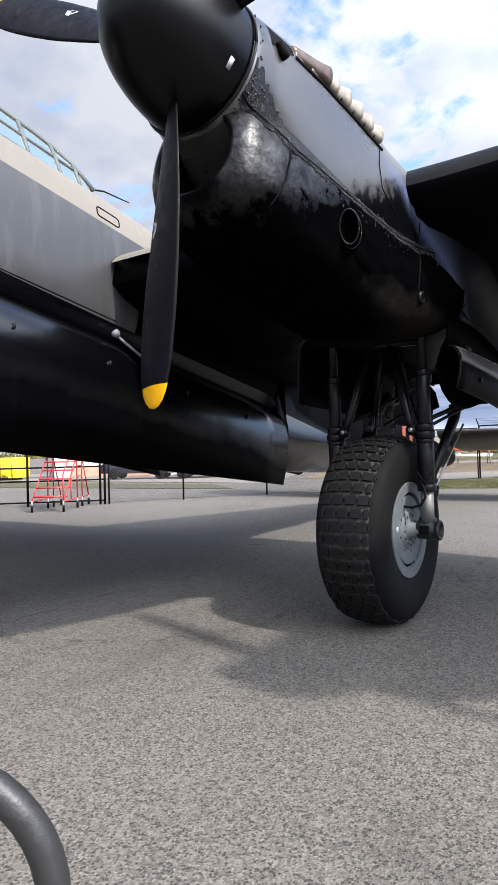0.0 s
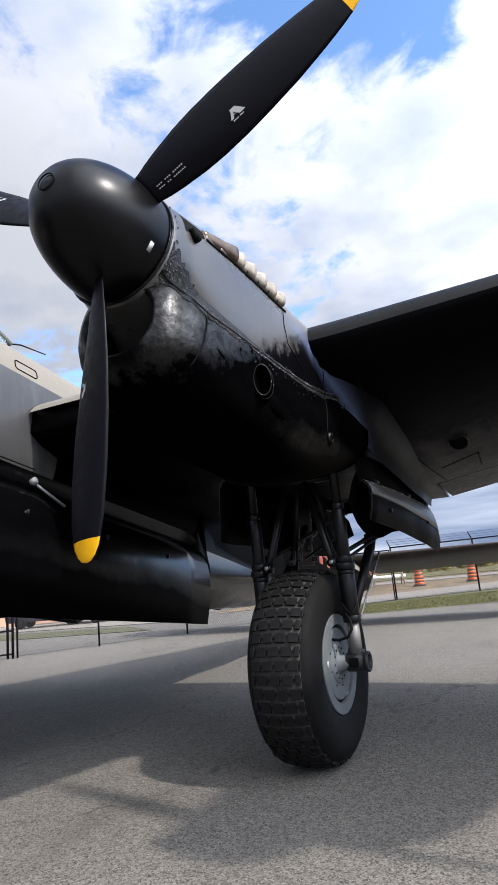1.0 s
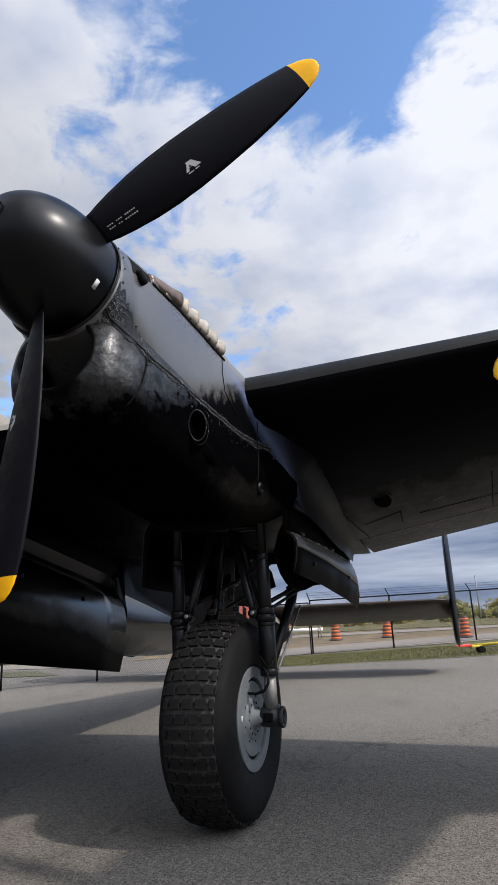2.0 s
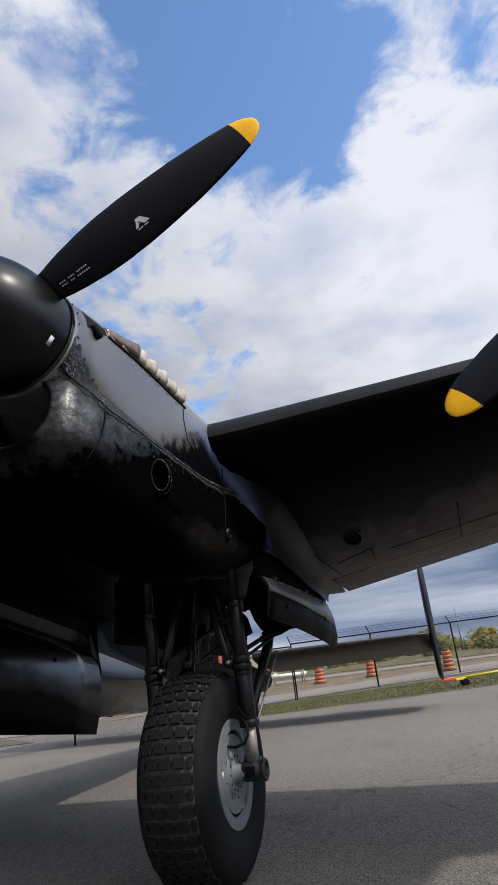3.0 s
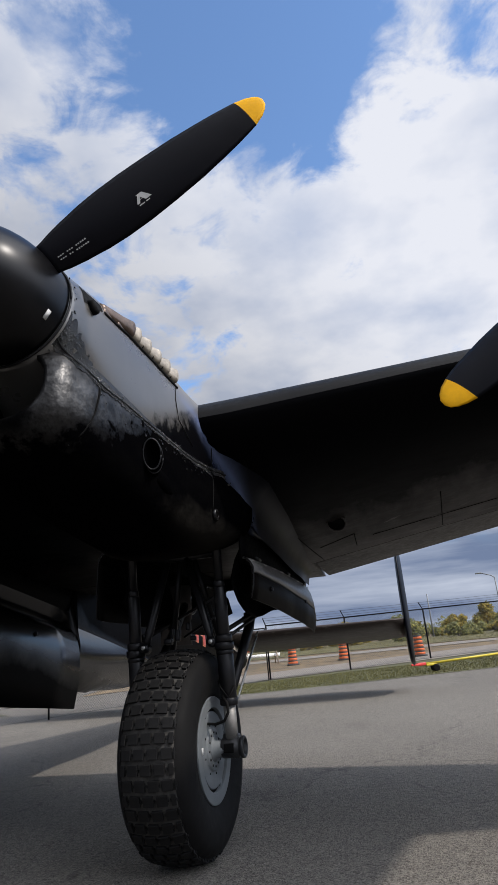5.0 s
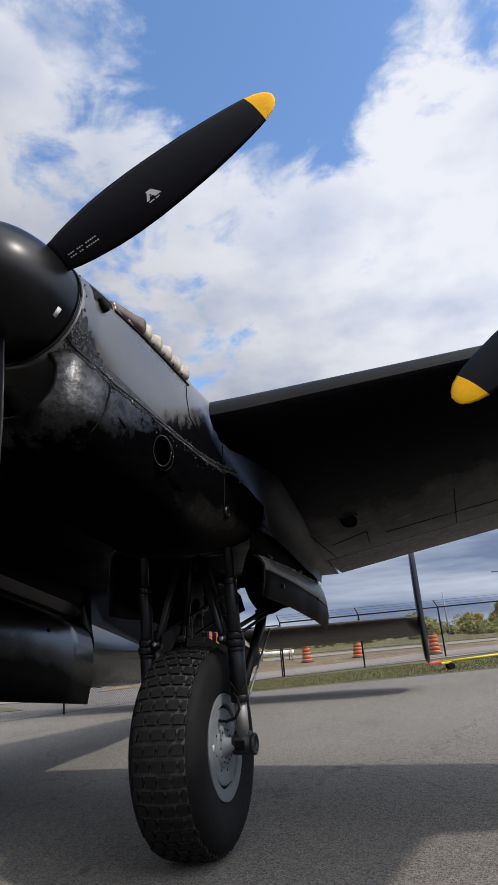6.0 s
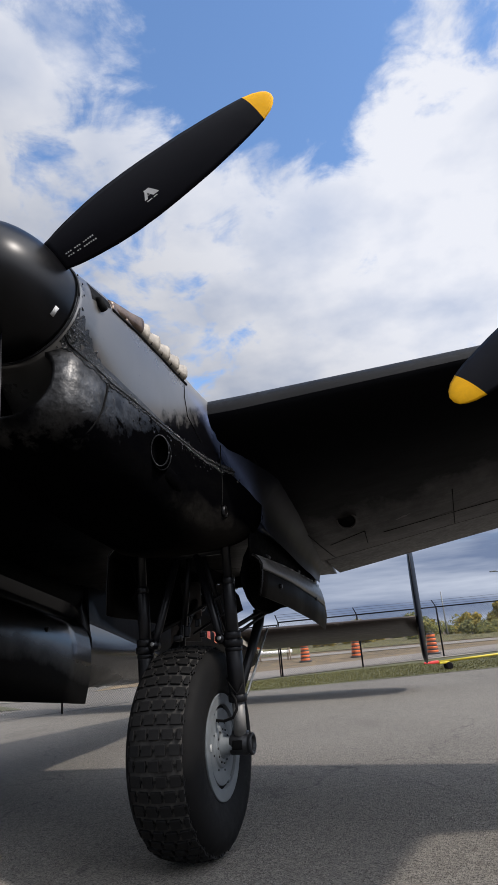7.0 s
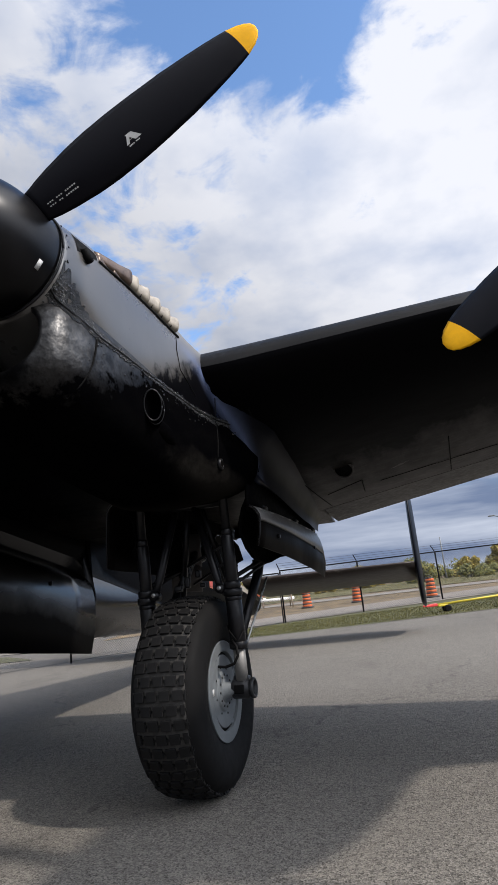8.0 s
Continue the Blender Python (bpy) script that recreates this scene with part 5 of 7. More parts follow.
OUT = (7.65, 0.65, 0.30)
cowling(*OUT)
cowling(-NX)

# propellers
CHORD = [(0.36, 0.19), (0.45, 0.235), (0.55, 0.273), (0.7, 0.318), (0.85, 0.345), (1.0, 0.357), (1.2, 0.355), (1.4, 0.341), (1.55, 0.317), (1.7, 0.282), (1.78, 0.258), (1.83, 0.238), (1.90, 0.190), (1.945, 0.135), (1.972, 0.075), (1.98, 0.012)]
PITCH = [(0.36, 39.0), (0.45, 37.0), (0.7, 31.5), (1.0, 25.5), (1.3, 20.5), (1.6, 16.0), (1.83, 12.5), (1.98, 11.0)]


LEAN = {}  # fore-and-aft lean of a blade per metre of radius


def blade_point(r, s, face, phi, lift=0.0):
    """s runs from -0.5 (trailing) to 0.5 (leading); face +1 is the front of the blade."""
    chord, beta = interp(CHORD, r)[0], radians(interp(PITCH, r)[0])
    thick = chord * (0.20 - 0.075 * min(1.0, r / 1.2))
    q = max(0.0, 1 - (2 * s) ** 2)
    up = (thick * 0.75 * q if face > 0 else -thick * 0.25 * q) + face * lift
    er = Vector((math.cos(phi), 0, math.sin(phi)))
    et = Vector((-math.sin(phi), 0, math.cos(phi)))
    ea = Vector((0, 1, 0))
    along = et * math.cos(beta) - ea * math.sin(beta)
    normal = -(ea * math.cos(beta) + et * math.sin(beta))
    return er * r + ea * (LEAN.get(round(phi, 4), 0.0) * r) + along * ((s - 0.05) * chord) + normal * up


def blade_rings(radii, phi, hub):
    rings = []
    for r in radii:
        front = [blade_point(r, -0.5 + k / 12, 1, phi) for k in range(13)]
        back = [blade_point(r, 0.5 - k / 12, -1, phi) for k in range(1, 12)]
        rings.append([hub + v for v in front + back])
    return rings


def patch(name, r0, r1, s0, s1, phi, hub, parent, lift=0.002, skew=0.0):
    bm = bmesh.new()
    n = 4
    rows = [[bm.verts.new(hub + blade_point(r0 + (r1 - r0) * i / n, s0 + (s1 - s0) * j / n + skew * i / n, 1, phi, lift)) for j in range(n + 1)] for i in range(n + 1)]
    for a, b in zip(rows, rows[1:]):
        for j in range(n):
            bm.faces.new((a[j], a[j + 1], b[j + 1], b[j]))
    part(name, recalc(bm), DECAL, parent, m=AIR)


def stroke(name, p0, p1, width, phi, hub, parent):
    """A painted stroke between two places (radius, chord fraction) on the front of a blade."""
    bm = bmesh.new()
    (r0, s0), (r1, s1) = p0, p1
    upright = abs(r1 - r0) < abs(s1 - s0) * 0.6
    dr, ds = (width, 0.0) if upright else (0.0, width)
    rows = []
    for k in range(5):
        t = k / 4
        r, s = r0 + (r1 - r0) * t, s0 + (s1 - s0) * t
        rows.append([bm.verts.new(hub + blade_point(r + q * dr / 2, s + q * ds / 2, 1, phi, 0.002)) for q in (-1, 1)])
    for a, b in zip(rows, rows[1:]):
        bm.faces.new((a[0], a[1], b[1], b[0]))
    part(name, recalc(bm), DECAL, parent, m=AIR)


def propeller(hub, first, tips=(1.82, 1.82, 1.82), turn=(0.0, 0.0, 0.0), lean=(0.0, 0.0, 0.0)):
    hub = Vector(hub)
    bm = bmesh.new()
    prof = []
    for k in range(26):
        t = k / 25
        prof.append((-0.465 + 0.63 * t, 0.384 * (1 - (1 - t) ** 2.2) ** (1 / 2.2) if t > 0 else 0.0001))
    prof.append((0.165, 0.30))
    lathe(bm, prof, 64, hub, "Y")
    spinner = part("spinner", bm, SPIN, bomber, "smooth satin black propeller spinner", m=AIR)
    bm = bmesh.new()
    ring = [hub + Vector((0.052 * math.cos(k * math.tau / 28), -0.4615, 0.052 * math.sin(k * math.tau / 28))) for k in range(29)]
    tube(bm, ring, 0.004, 6)
    part("nose_cap_joint", bm, SEAM, spinner, m=AIR)
    for k in range(3):
        phi = first + k * math.tau / 3 + radians(turn[k])
        LEAN[round(phi, 4)] = lean[k]
        blade = part("propeller_blade", loft(blade_rings([0.34, 0.40, 0.45, 0.5, 0.55, 0.62, 0.7, 0.78, 0.85, 0.92, 1.0, 1.1, 1.2, 1.3, 1.4, 1.48, 1.55, 1.62, 1.7, 1.74, 1.78, tips[k]], phi, hub), cap_end=False), BLADE, bomber,
                     "dark grey propeller blade with yellow tip", m=AIR)
        part("blade_tip", loft(blade_rings([tips[k], tips[k] * 0.5 + 0.95, 1.905, 1.925, 1.945, 1.96, 1.972, 1.98], phi, hub), cap_start=False), YELLOW, blade, "yellow painted blade tip", m=AIR)
        # white maker's mark: two slanted strokes and a base line, and two lines of small writing
        stroke("mark_stroke", (0.992, -0.195), (1.026, -0.050), 0.020, phi, hub, blade)
        stroke("mark_stroke", (1.026, -0.050), (1.066, -0.195), 0.042, phi, hub, blade)
        stroke("mark_bar", (1.004, -0.150), (1.046, -0.150), 0.006, phi, hub, blade)
        for j in range(8):
            if j != 4:
                patch("small_writing", 0.991 + 0.0095 * j, 0.998 + 0.0095 * j, -0.235, -0.215, phi, hub, blade)
        for j in range(13):
            r = 0.425 + 0.0155 * j
            if j not in (3, 7):
                patch("small_writing", r, r + 0.0095, -0.147, -0.120, phi, hub, blade)
            if j not in (3, 6):
                patch("small_writing", r + 0.004, r + 0.0135, -0.232, -0.205, phi, hub, blade)
    return spinner


main_spinner = propeller((NX, 0, 0), radians(32.35), (1.84, 1.84, 1.868), (0.0, -0.8, 0.3), (0.0, -0.080, 0.015))
propeller(OUT, radians(216.6), (1.85, 1.85, 1.85))
propeller((-NX, 0, 0), radians(75))
bm = bmesh.new()
box(bm, 0, 0, 0, 0.006, 0.028, 0.060, Matrix.Translation((NX + 0.331, 0.05, -0.190)) @ Matrix.Rotation(radians(30), 4, "Y"))
part("spinner_decal", bm, DECAL, main_spinner, "small pale rectangular sticker", m=AIR)

# main undercarriage
WC = Vector((3.668, 0.0, 0.80))


def main_wheel(centre, blocks=True):
    bm = bmesh.new()
    prof = [(-0.19, 0.385), (-0.228, 0.396), (-0.244, 0.44), (-0.262, 0.52), (-0.274, 0.60), (-0.262, 0.68), (-0.235, 0.733), (-0.19, 0.762), (-0.10, 0.778), (0.0, 0.783),
            (0.10, 0.778), (0.19, 0.762), (0.235, 0.733), (0.262, 0.68), (0.274, 0.60), (0.262, 0.52), (0.244, 0.44), (0.228, 0.396), (0.19, 0.385)]
    prof = [(x * (1.07 if r < 0.735 else 1.0), r) for x, r in prof]
    lathe(bm, prof, 96, centre, "X")
    for v in bm.verts:
        if v.co.z < 0.004:
            v.co.z = 0.004
            v.co.x = centre.x + (v.co.x - centre.x) * 1.05
    tyre = part("main_tyre", bm, RUBBER, bomber, "large black block-tread tyre, dusty and worn")
    # tread blocks
    if blocks:
        bm = bmesh.new()
        lathe(bm, [(-0.205, 0.762), (-0.10, 0.781), (0.0, 0.786), (0.10, 0.781), (0.205, 0.762)], 96, centre, "X")
        for v in bm.verts:
            v.co.z = max(v.co.z, 0.003)
        part("tread_base", bm, GROOVE, tyre, "dusty tread grooves")
        shapes = []
        for w, l in ((0.080, 0.074), (0.036, 0.074), (0.012, 0.074)):
            b = bmesh.new()
            box(b, 0, 0, 0.008, w, l, 0.020, bevel=0.005)
            box(b, 0, 0, 0.004, w + 0.017, 0.020, 0.012)
            me = bpy.data.meshes.new("tread_block")
            b.to_mesh(me)
            b.free()
            me.materials.append(TREAD)
            shapes.append(me)
        rows = ([(-0.103, 0), (0.0, 0), (0.103, 0), (-0.186, 1), (0.186, 1)], [(-0.155, 0), (-0.052, 0), (0.052, 0), (0.155, 0), (-0.2095, 2), (0.2095, 2)])
        count = 48
        for k in range(count):
            t = k * math.tau / count
            for x, kind in rows[k % 2]:
                r = 0.786 - 0.62 * x * x
                if centre.z - math.cos(t) * r < 0.03:
                    continue
                ob = new("tread_block", shapes[kind])
                ob.parent = tyre
                ob.matrix_local = Matrix.Translation(centre) @ Matrix.Rotation(t, 4, "X") @ Matrix.Translation((x, 0, -r)) @ Matrix.Rotation(math.pi, 4, "X") @ Matrix.Rotation(1.24 * x, 4, "Y")
    # rim, standing a little proud of the bead
    tyre_centre = centre
    for s in (1, -1):
        centre = tyre_centre + Vector((s * 0.022, 0, 0))
        bm = bmesh.new()
        lathe(bm, [(s * 0.20, 0.404), (s * 0.234, 0.404), (s * 0.2365, 0.4030), (s * 0.238, 0.400), (s * 0.238, 0.397), (s * 0.236, 0.360), (s * 0.234, 0.322), (s * 0.234, 0.318), (s * 0.232, 0.316), (s * 0.20, 0.314), (s * 0.12, 0.311)], 64, centre, "X")
        part("rim_flange", bm, RIM, tyre, "blue-grey painted wheel rim flange")
        bm = bmesh.new()
        lathe(bm, [(s * 0.10, 0.290), (s * 0.216, 0.289), (s * 0.220, 0.287), (s * 0.221, 0.283), (s * 0.214, 0.20), (s * 0.213, 0.168), (s * 0.214, 0.165), (s * 0.226, 0.158), (s * 0.228, 0.155), (s * 0.230, 0.10), (s * 0.230, 0.0001)], 64, centre, "X")
        part("wheel_hub", bm, RIM, tyre, "blue-grey painted wheel hub disc")
        bm = bmesh.new()
        lathe(bm, [(s * 0.08, 0.33), (s * 0.200, 0.33), (s * 0.204, 0.296), (s * 0.200, 0.26)], 40, centre, "X")
        part("rim_gap", bm, SEAM, tyre, "dark slot ring between rim and hub")
        bm = bmesh.new()
        lathe(bm, [(s * 0.22, 0.098), (s * 0.236, 0.096), (s * 0.240, 0.070), (s * 0.290, 0.066), (s * 0.294, 0.058), (s * 0.335, 0.056)], 32, centre, "X")
        part("axle_sleeve", bm, RIM, tyre, "blue-grey painted hub boss")
        if s > 0:
            for k in range(4):
                t0 = k * math.tau / 4 + 0.35
                bm = bmesh.new()
                pts = [centre + Vector((0.205, 0.297 * math.cos(t0 + q * 0.028), 0.297 * math.sin(t0 + q * 0.028))) for q in range(7)]
                tube(bm, pts, 0.022, 8)
                part("rim_bridge", bm, RIM, tyre)
            for k in range(12):
                t = k * math.tau / 12
                bm = bmesh.new()
                lathe(bm, [(0.215, 0.010), (0.236, 0.009), (0.239, 0.0001)], 8, centre + Vector((0, 0.127 * math.cos(t), 0.127 * math.sin(t))), "X")
                part("hub_bolt", bm, STEEL if k % 3 else CLAMP, tyre)
            for k in range(8):
                t = (k + 0.3) * math.tau / 8
                bm = bmesh.new()
                lathe(bm, [(0.208, 0.009), (0.218, 0.008), (0.218, 0.0001)], 8, centre + Vector((0, 0.19 * math.cos(t), 0.19 * math.sin(t))), "X")
                part("hub_hole", bm, SEAM, tyre)
            bm = bmesh.new()
            box(bm, centre.x + 0.234, centre.y - 0.30, centre.z + 0.03, 0.008, 0.03, 0.05)
            part("balance_mark", bm, DECAL, tyre, "small white paint mark on rim")
    return tyre


def strut_leg(x, inner):
    """One oleo leg with collars, piston and axle clamp; inner is the way to the wheel."""
    def at(u):
        return Vector((x, 2.70 + (-0.45 - u) * 0.225, u))
    bm = bmesh.new()
    tube(bm, [at(-0.2), at(-1.05)], 0.040, 16)
    leg = part("oleo_leg", bm, STEEL, bomber, "gloss black tubular undercarriage leg", m=AIR)
    for u0, u1, r in ((-1.0, -1.05, 0.050), (-1.05, -1.46, 0.055), (-1.44, -1.50, 0.074), (-1.50, -1.56, 0.084), (-1.56, -1.60, 0.074), (-1.58, -1.95, 0.070), (-1.93, -1.99, 0.078)):
        bm = bmesh.new()
        tube(bm, [at(u0), at(u0 - 0.001), at(u0 - 0.008), at(u1 + 0.008), at(u1 + 0.001), at(u1)], [r * 0.86, r * 0.93, r, r, r * 0.93, r * 0.86], 18)
        part("oleo_sleeve" if u0 - u1 > 0.2 else "collar", bm, STEEL, leg, m=AIR)
    bm = bmesh.new()
    tube(bm, [at(-1.98), at(-2.24)], 0.052, 16)
    part("oleo_piston", bm, CHROME, leg, "dull steel oleo piston", m=AIR)
    bm = bmesh.new()
    c = at(-2.305)
    lathe(bm, [(-0.085, 0.072), (-0.08, 0.080), (0.055, 0.082), (0.06, 0.070), (0.075, 0.070), (0.08, 0.084), (0.10, 0.084), (0.105, 0.078), (0.105, 0.060), (0.03, 0.056), (0.03, 0.0001)], 28, c, "X")
    box(bm, c.x - 0.01, c.y + 0.01, c.z + 0.06, 0.13, 0.10, 0.09, bevel=0.02)
    part("axle_clamp", bm, CLAMP, leg, "worn dark grey axle end clamp", m=AIR)
    bm = bmesh.new()
    box(bm, c.x - 0.01, c.y - 0.072, c.z - 0.01, 0.085, 0.03, 0.07, bevel=0.008)
    part("clamp_recess", bm, SEAM, leg, m=AIR)
    # lug for the side brace
    lug = at(-1.50) + Vector((inner * 0.10, -0.02, 0.0))
    bm = bmesh.new()
    lathe(bm, [(-0.05, 0.04), (0.05, 0.04)], 16, lug, "Y")
    part("brace_lug", bm, STEEL, leg, m=AIR)
    bm = bmesh.new()
    lathe(bm, [(-0.056, 0.0001), (-0.056, 0.018), (-0.05, 0.02)], 12, lug, "Y")
    part("lug_pin", bm, BAREM, leg, m=AIR)
    return leg, lug, at


def landing_gear(xc):
    legs = []
    for s in (1, -1):
        x = xc + s * 0.41
        leg, lug, at = strut_leg(x, -s)
        bm = bmesh.new()
        top = Vector((xc + s * 0.06, 2.95, -0.72)) if s > 0 else Vector((xc - 0.12, 3.0, -0.55))
        mid = lug.lerp(top, 0.12)
        tube(bm, [lug, mid, lug.lerp(top, 0.14), top], [0.032, 0.032, 0.038, 0.036], 12)
        part("side_brace", bm, STEEL, leg, "black diagonal brace", m=AIR)
        # rear radius rods, folding in two
        bm = bmesh.new()
        tube(bm, [at(-1.40) + Vector((0, 0.06, 0)), Vector((x + s * 0.02, 4.4, -0.85)), Vector((x + s * 0.02, 4.8, -0.45))], 0.020, 10)
        tube(bm, [at(-1.44) + Vector((s * 0.04, 0.06, 0)), Vector((x + s * 0.06, 4.4, -0.87)), Vector((x + s * 0.06, 4.8, -0.47))], 0.014, 10)
        part("radius_rod", bm, STEEL, leg, m=AIR)
        bm = bmesh.new()
        tube(bm, [at(-1.9) + Vector((0, 0.08, 0)), Vector((x - s * 0.01, 3.75, -1.22)), Vector((x - s * 0.03, 4.1, -0.75))], [0.035, 0.05, 0.04], 12)
        part("retraction_strut", bm, STEEL, leg, m=AIR)
        bm = bmesh.new()
        tube(bm, [at(-1.93) + Vector((s * 0.05, 0.1, 0)), Vector((x + s * 0.05, 3.85, -1.25))], 0.010, 8)
        part("lock_rod", bm, BAREM, leg, m=AIR)
        for q in range(4):
            bm = bmesh.new()
            box(bm, x - s * 0.02, 3.72 + 0.06 * q, -1.15 + 0.05 * q, 0.09, 0.05, 0.06, bevel=0.01)
            part("joint_block", bm, STEEL, leg, m=AIR)
        # brake hose
        bm = bmesh.new()
        tube(bm, [at(-1.93) + Vector((-s * 0.03, -0.08, 0)), at(-1.99) + Vector((s * 0.02, -0.12, 0)), at(-2.06) + Vector((s * 0.03, -0.14, 0)), at(-2.12) + Vector((-s * 0.01, -0.14, 0)), at(-2.14) + Vector((-s * 0.09, -0.13, 0)),
                  at(-2.13) + Vector((-s * 0.17, -0.11, 0)), at(-2.14) + Vector((-s * 0.215, -0.09, 0))], 0.012, 8)
        part("brake_hose", bm, RUBBER, leg, m=AIR)
        bm = bmesh.new()
        tube(bm, [at(-1.85) + Vector((s * 0.075, -0.04, 0)), at(-1.95) + Vector((s * 0.03, -0.10, 0)), at(-1.86) + Vector((-s * 0.04, -0.085, 0)), at(-1.80) + Vector((-s * 0.08, 0, 0))], 0.006, 6)
        part("wire_loop", bm, RUBBER, leg, m=AIR)
        legs.append(leg)
    # worn lining panel at the back of the bay, two sheets with a lapped joint
    for k, (u0, u1) in enumerate(((-1.27, -1.00), (-1.005, -0.66))):
        bm = bmesh.new()
        rings = []
        for q in range(9):
            x = xc - 0.66 + 0.34 * q / 8
            bow = 0.06 * math.sin(math.pi * q / 8)
            rings.append([Vector((x, 4.05 - bow - 0.012 * k, u0)), Vector((x, 4.0 - bow - 0.012 * k, u1)), Vector((x, 4.03 - bow - 0.012 * k, u1)), Vector((x, 4.08 - bow - 0.012 * k, u0))])
        part("bay_lining", loft(rings, bm=bm), LINING, bomber, "worn brown-grey lining sheet inside the wheel bay", m=AIR)
    # cross members between the legs
    for (x0, a0, u0), (x1, a1, u1), r in (((-0.36, 2.95, -0.70), (0.36, 2.95, -0.70), 0.035), ((-0.12, 3.2, -1.2), (0.30, 3.1, -1.05), 0.014), ((-0.1, 3.3, -1.35), (0.3, 3.2, -1.18), 0.012),
                                          ((-0.02, 2.98, -0.68), (-0.30, 3.5, -1.50), 0.030), ((0.10, 3.0, -0.68), (0.18, 3.6, -1.45), 0.024)):
        bm = bmesh.new()
        tube(bm, [(xc + x0, a0, u0), (xc + x1, a1, u1)], r, 10)
        part("cross_tube", bm, STEEL, bomber, m=AIR)
    for q, (x, a, u, sx, sy, sz) in enumerate(((-0.17, 3.1, -1.42, 0.07, 0.06, 0.05), (-0.10, 3.15, -1.36, 0.045, 0.05, 0.10), (-0.25, 3.2, -1.50, 0.10, 0.04, 0.03), (-0.02, 3.2, -1.28, 0.04, 0.05, 0.07), (-0.20, 3.25, -1.33, 0.03, 0.04, 0.12), (0.05, 3.15, -1.40, 0.05, 0.04, 0.04))):
        bm = bmesh.new()
        box(bm, xc + x, a, u, sx, sy, sz, bevel=0.012)
        part("lock_unit", bm, STEEL, bomber, m=AIR)
    bm = bmesh.new()
    tube(bm, [air(xc - 0.50, 3.102, -2.305), air(xc + 0.50, 3.102, -2.305)], 0.045, 16)
    part("axle", bm, STEEL, bomber)


main_wheel(WC)
landing_gear(3.66)
main_wheel(Vector((-3.80, 0, 0.80)), False)
landing_gear(-3.80)


# tail
def tail():
    for side in (1, -1):
        rings = []
        for k in range(10):
            x = 0.3 + (5.02 - 0.3) * k / 9
            la, ta = 14.62 + 0.012 * k, 17.35 - 0.03 * k
            th = 0.115 - 0.004 * k
            ch = ta - la
            up = [Vector((side * x, la + ch * c, 1.02 - 0.03 * c + ch * th * t)) for c, t, _ in SECTION]
            lo = [Vector((side * x, la + ch * c, 1.02 - 0.03 * c - max(0.004, ch * th * t))) for c, t, _ in SECTION]
            rings.append(up + lo[::-1])
        part("tailplane", loft(rings), SOOT, bomber, "black tailplane", m=AIR)
        rings = []
        for k in range(17):
            t = math.pi * (0.04 + 0.92 * k / 16)
            u = 1.64 - 1.54 * math.cos(t)
            half = 1.18 * math.sin(t) ** 0.5
            ca = 16.0 + 0.12 * math.cos(t)
            ring = []
            for sgn in (1, -1):
                seq = SECTION if sgn > 0 else SECTION[::-1]
                for c, tt, _ in seq:
                    ring.append(Vector((side * 5.08 + sgn * max(0.004, 0.17 * tt * math.sin(t) ** 0.25), ca - half + 2 * half * c, u)))
            rings.append(ring)
        fin = part("tail_fin", loft(rings), SATIN, bomber, "black oval tail fin", m=AIR)
        bm = bmesh.new()
        tube(bm, [(side * 4.72, 16.0, 3.20), (side * 5.42, 16.0, 3.22)], 0.016, 8)
        bmesh.ops.create_icosphere(bm, subdivisions=2, radius=0.04, matrix=Matrix.Translation((side * 5.42, 16.0, 3.22)))
        bmesh.ops.create_icosphere(bm, subdivisions=2, radius=0.03, matrix=Matrix.Translation((side * 4.72, 16.0, 3.20)))
        part("fin_aerial", bm, STEEL, fin, m=AIR)
    bm = bmesh.new()
    lathe(bm, [(-0.09, 0.16), (-0.12, 0.22), (-0.11, 0.31), (-0.05, 0.355), (0.05, 0.355), (0.11, 0.31), (0.12, 0.22), (0.09, 0.16)], 40, (0.0, 12.3, 0.352), "X")
    tw = part("tail_wheel", bm, RUBBER, bomber, "small black tailwheel")
    bm = bmesh.new()
    lathe(bm, [(-0.085, 0.16), (0.085, 0.16)], 24, (0, 12.3, 0.352), "X")
    part("tail_wheel_hub", bm, RIM, tw)
    bm = bmesh.new()
    for s in (1, -1):
        tube(bm, [(s * 0.16, 12.3, 0.352), (s * 0.15, 12.15, 0.72), (0, 12.0, 0.85), (0, 11.9, 1.1)], 0.03, 10)
    part("tail_wheel_fork", bm, STEEL, bomber)


tail()


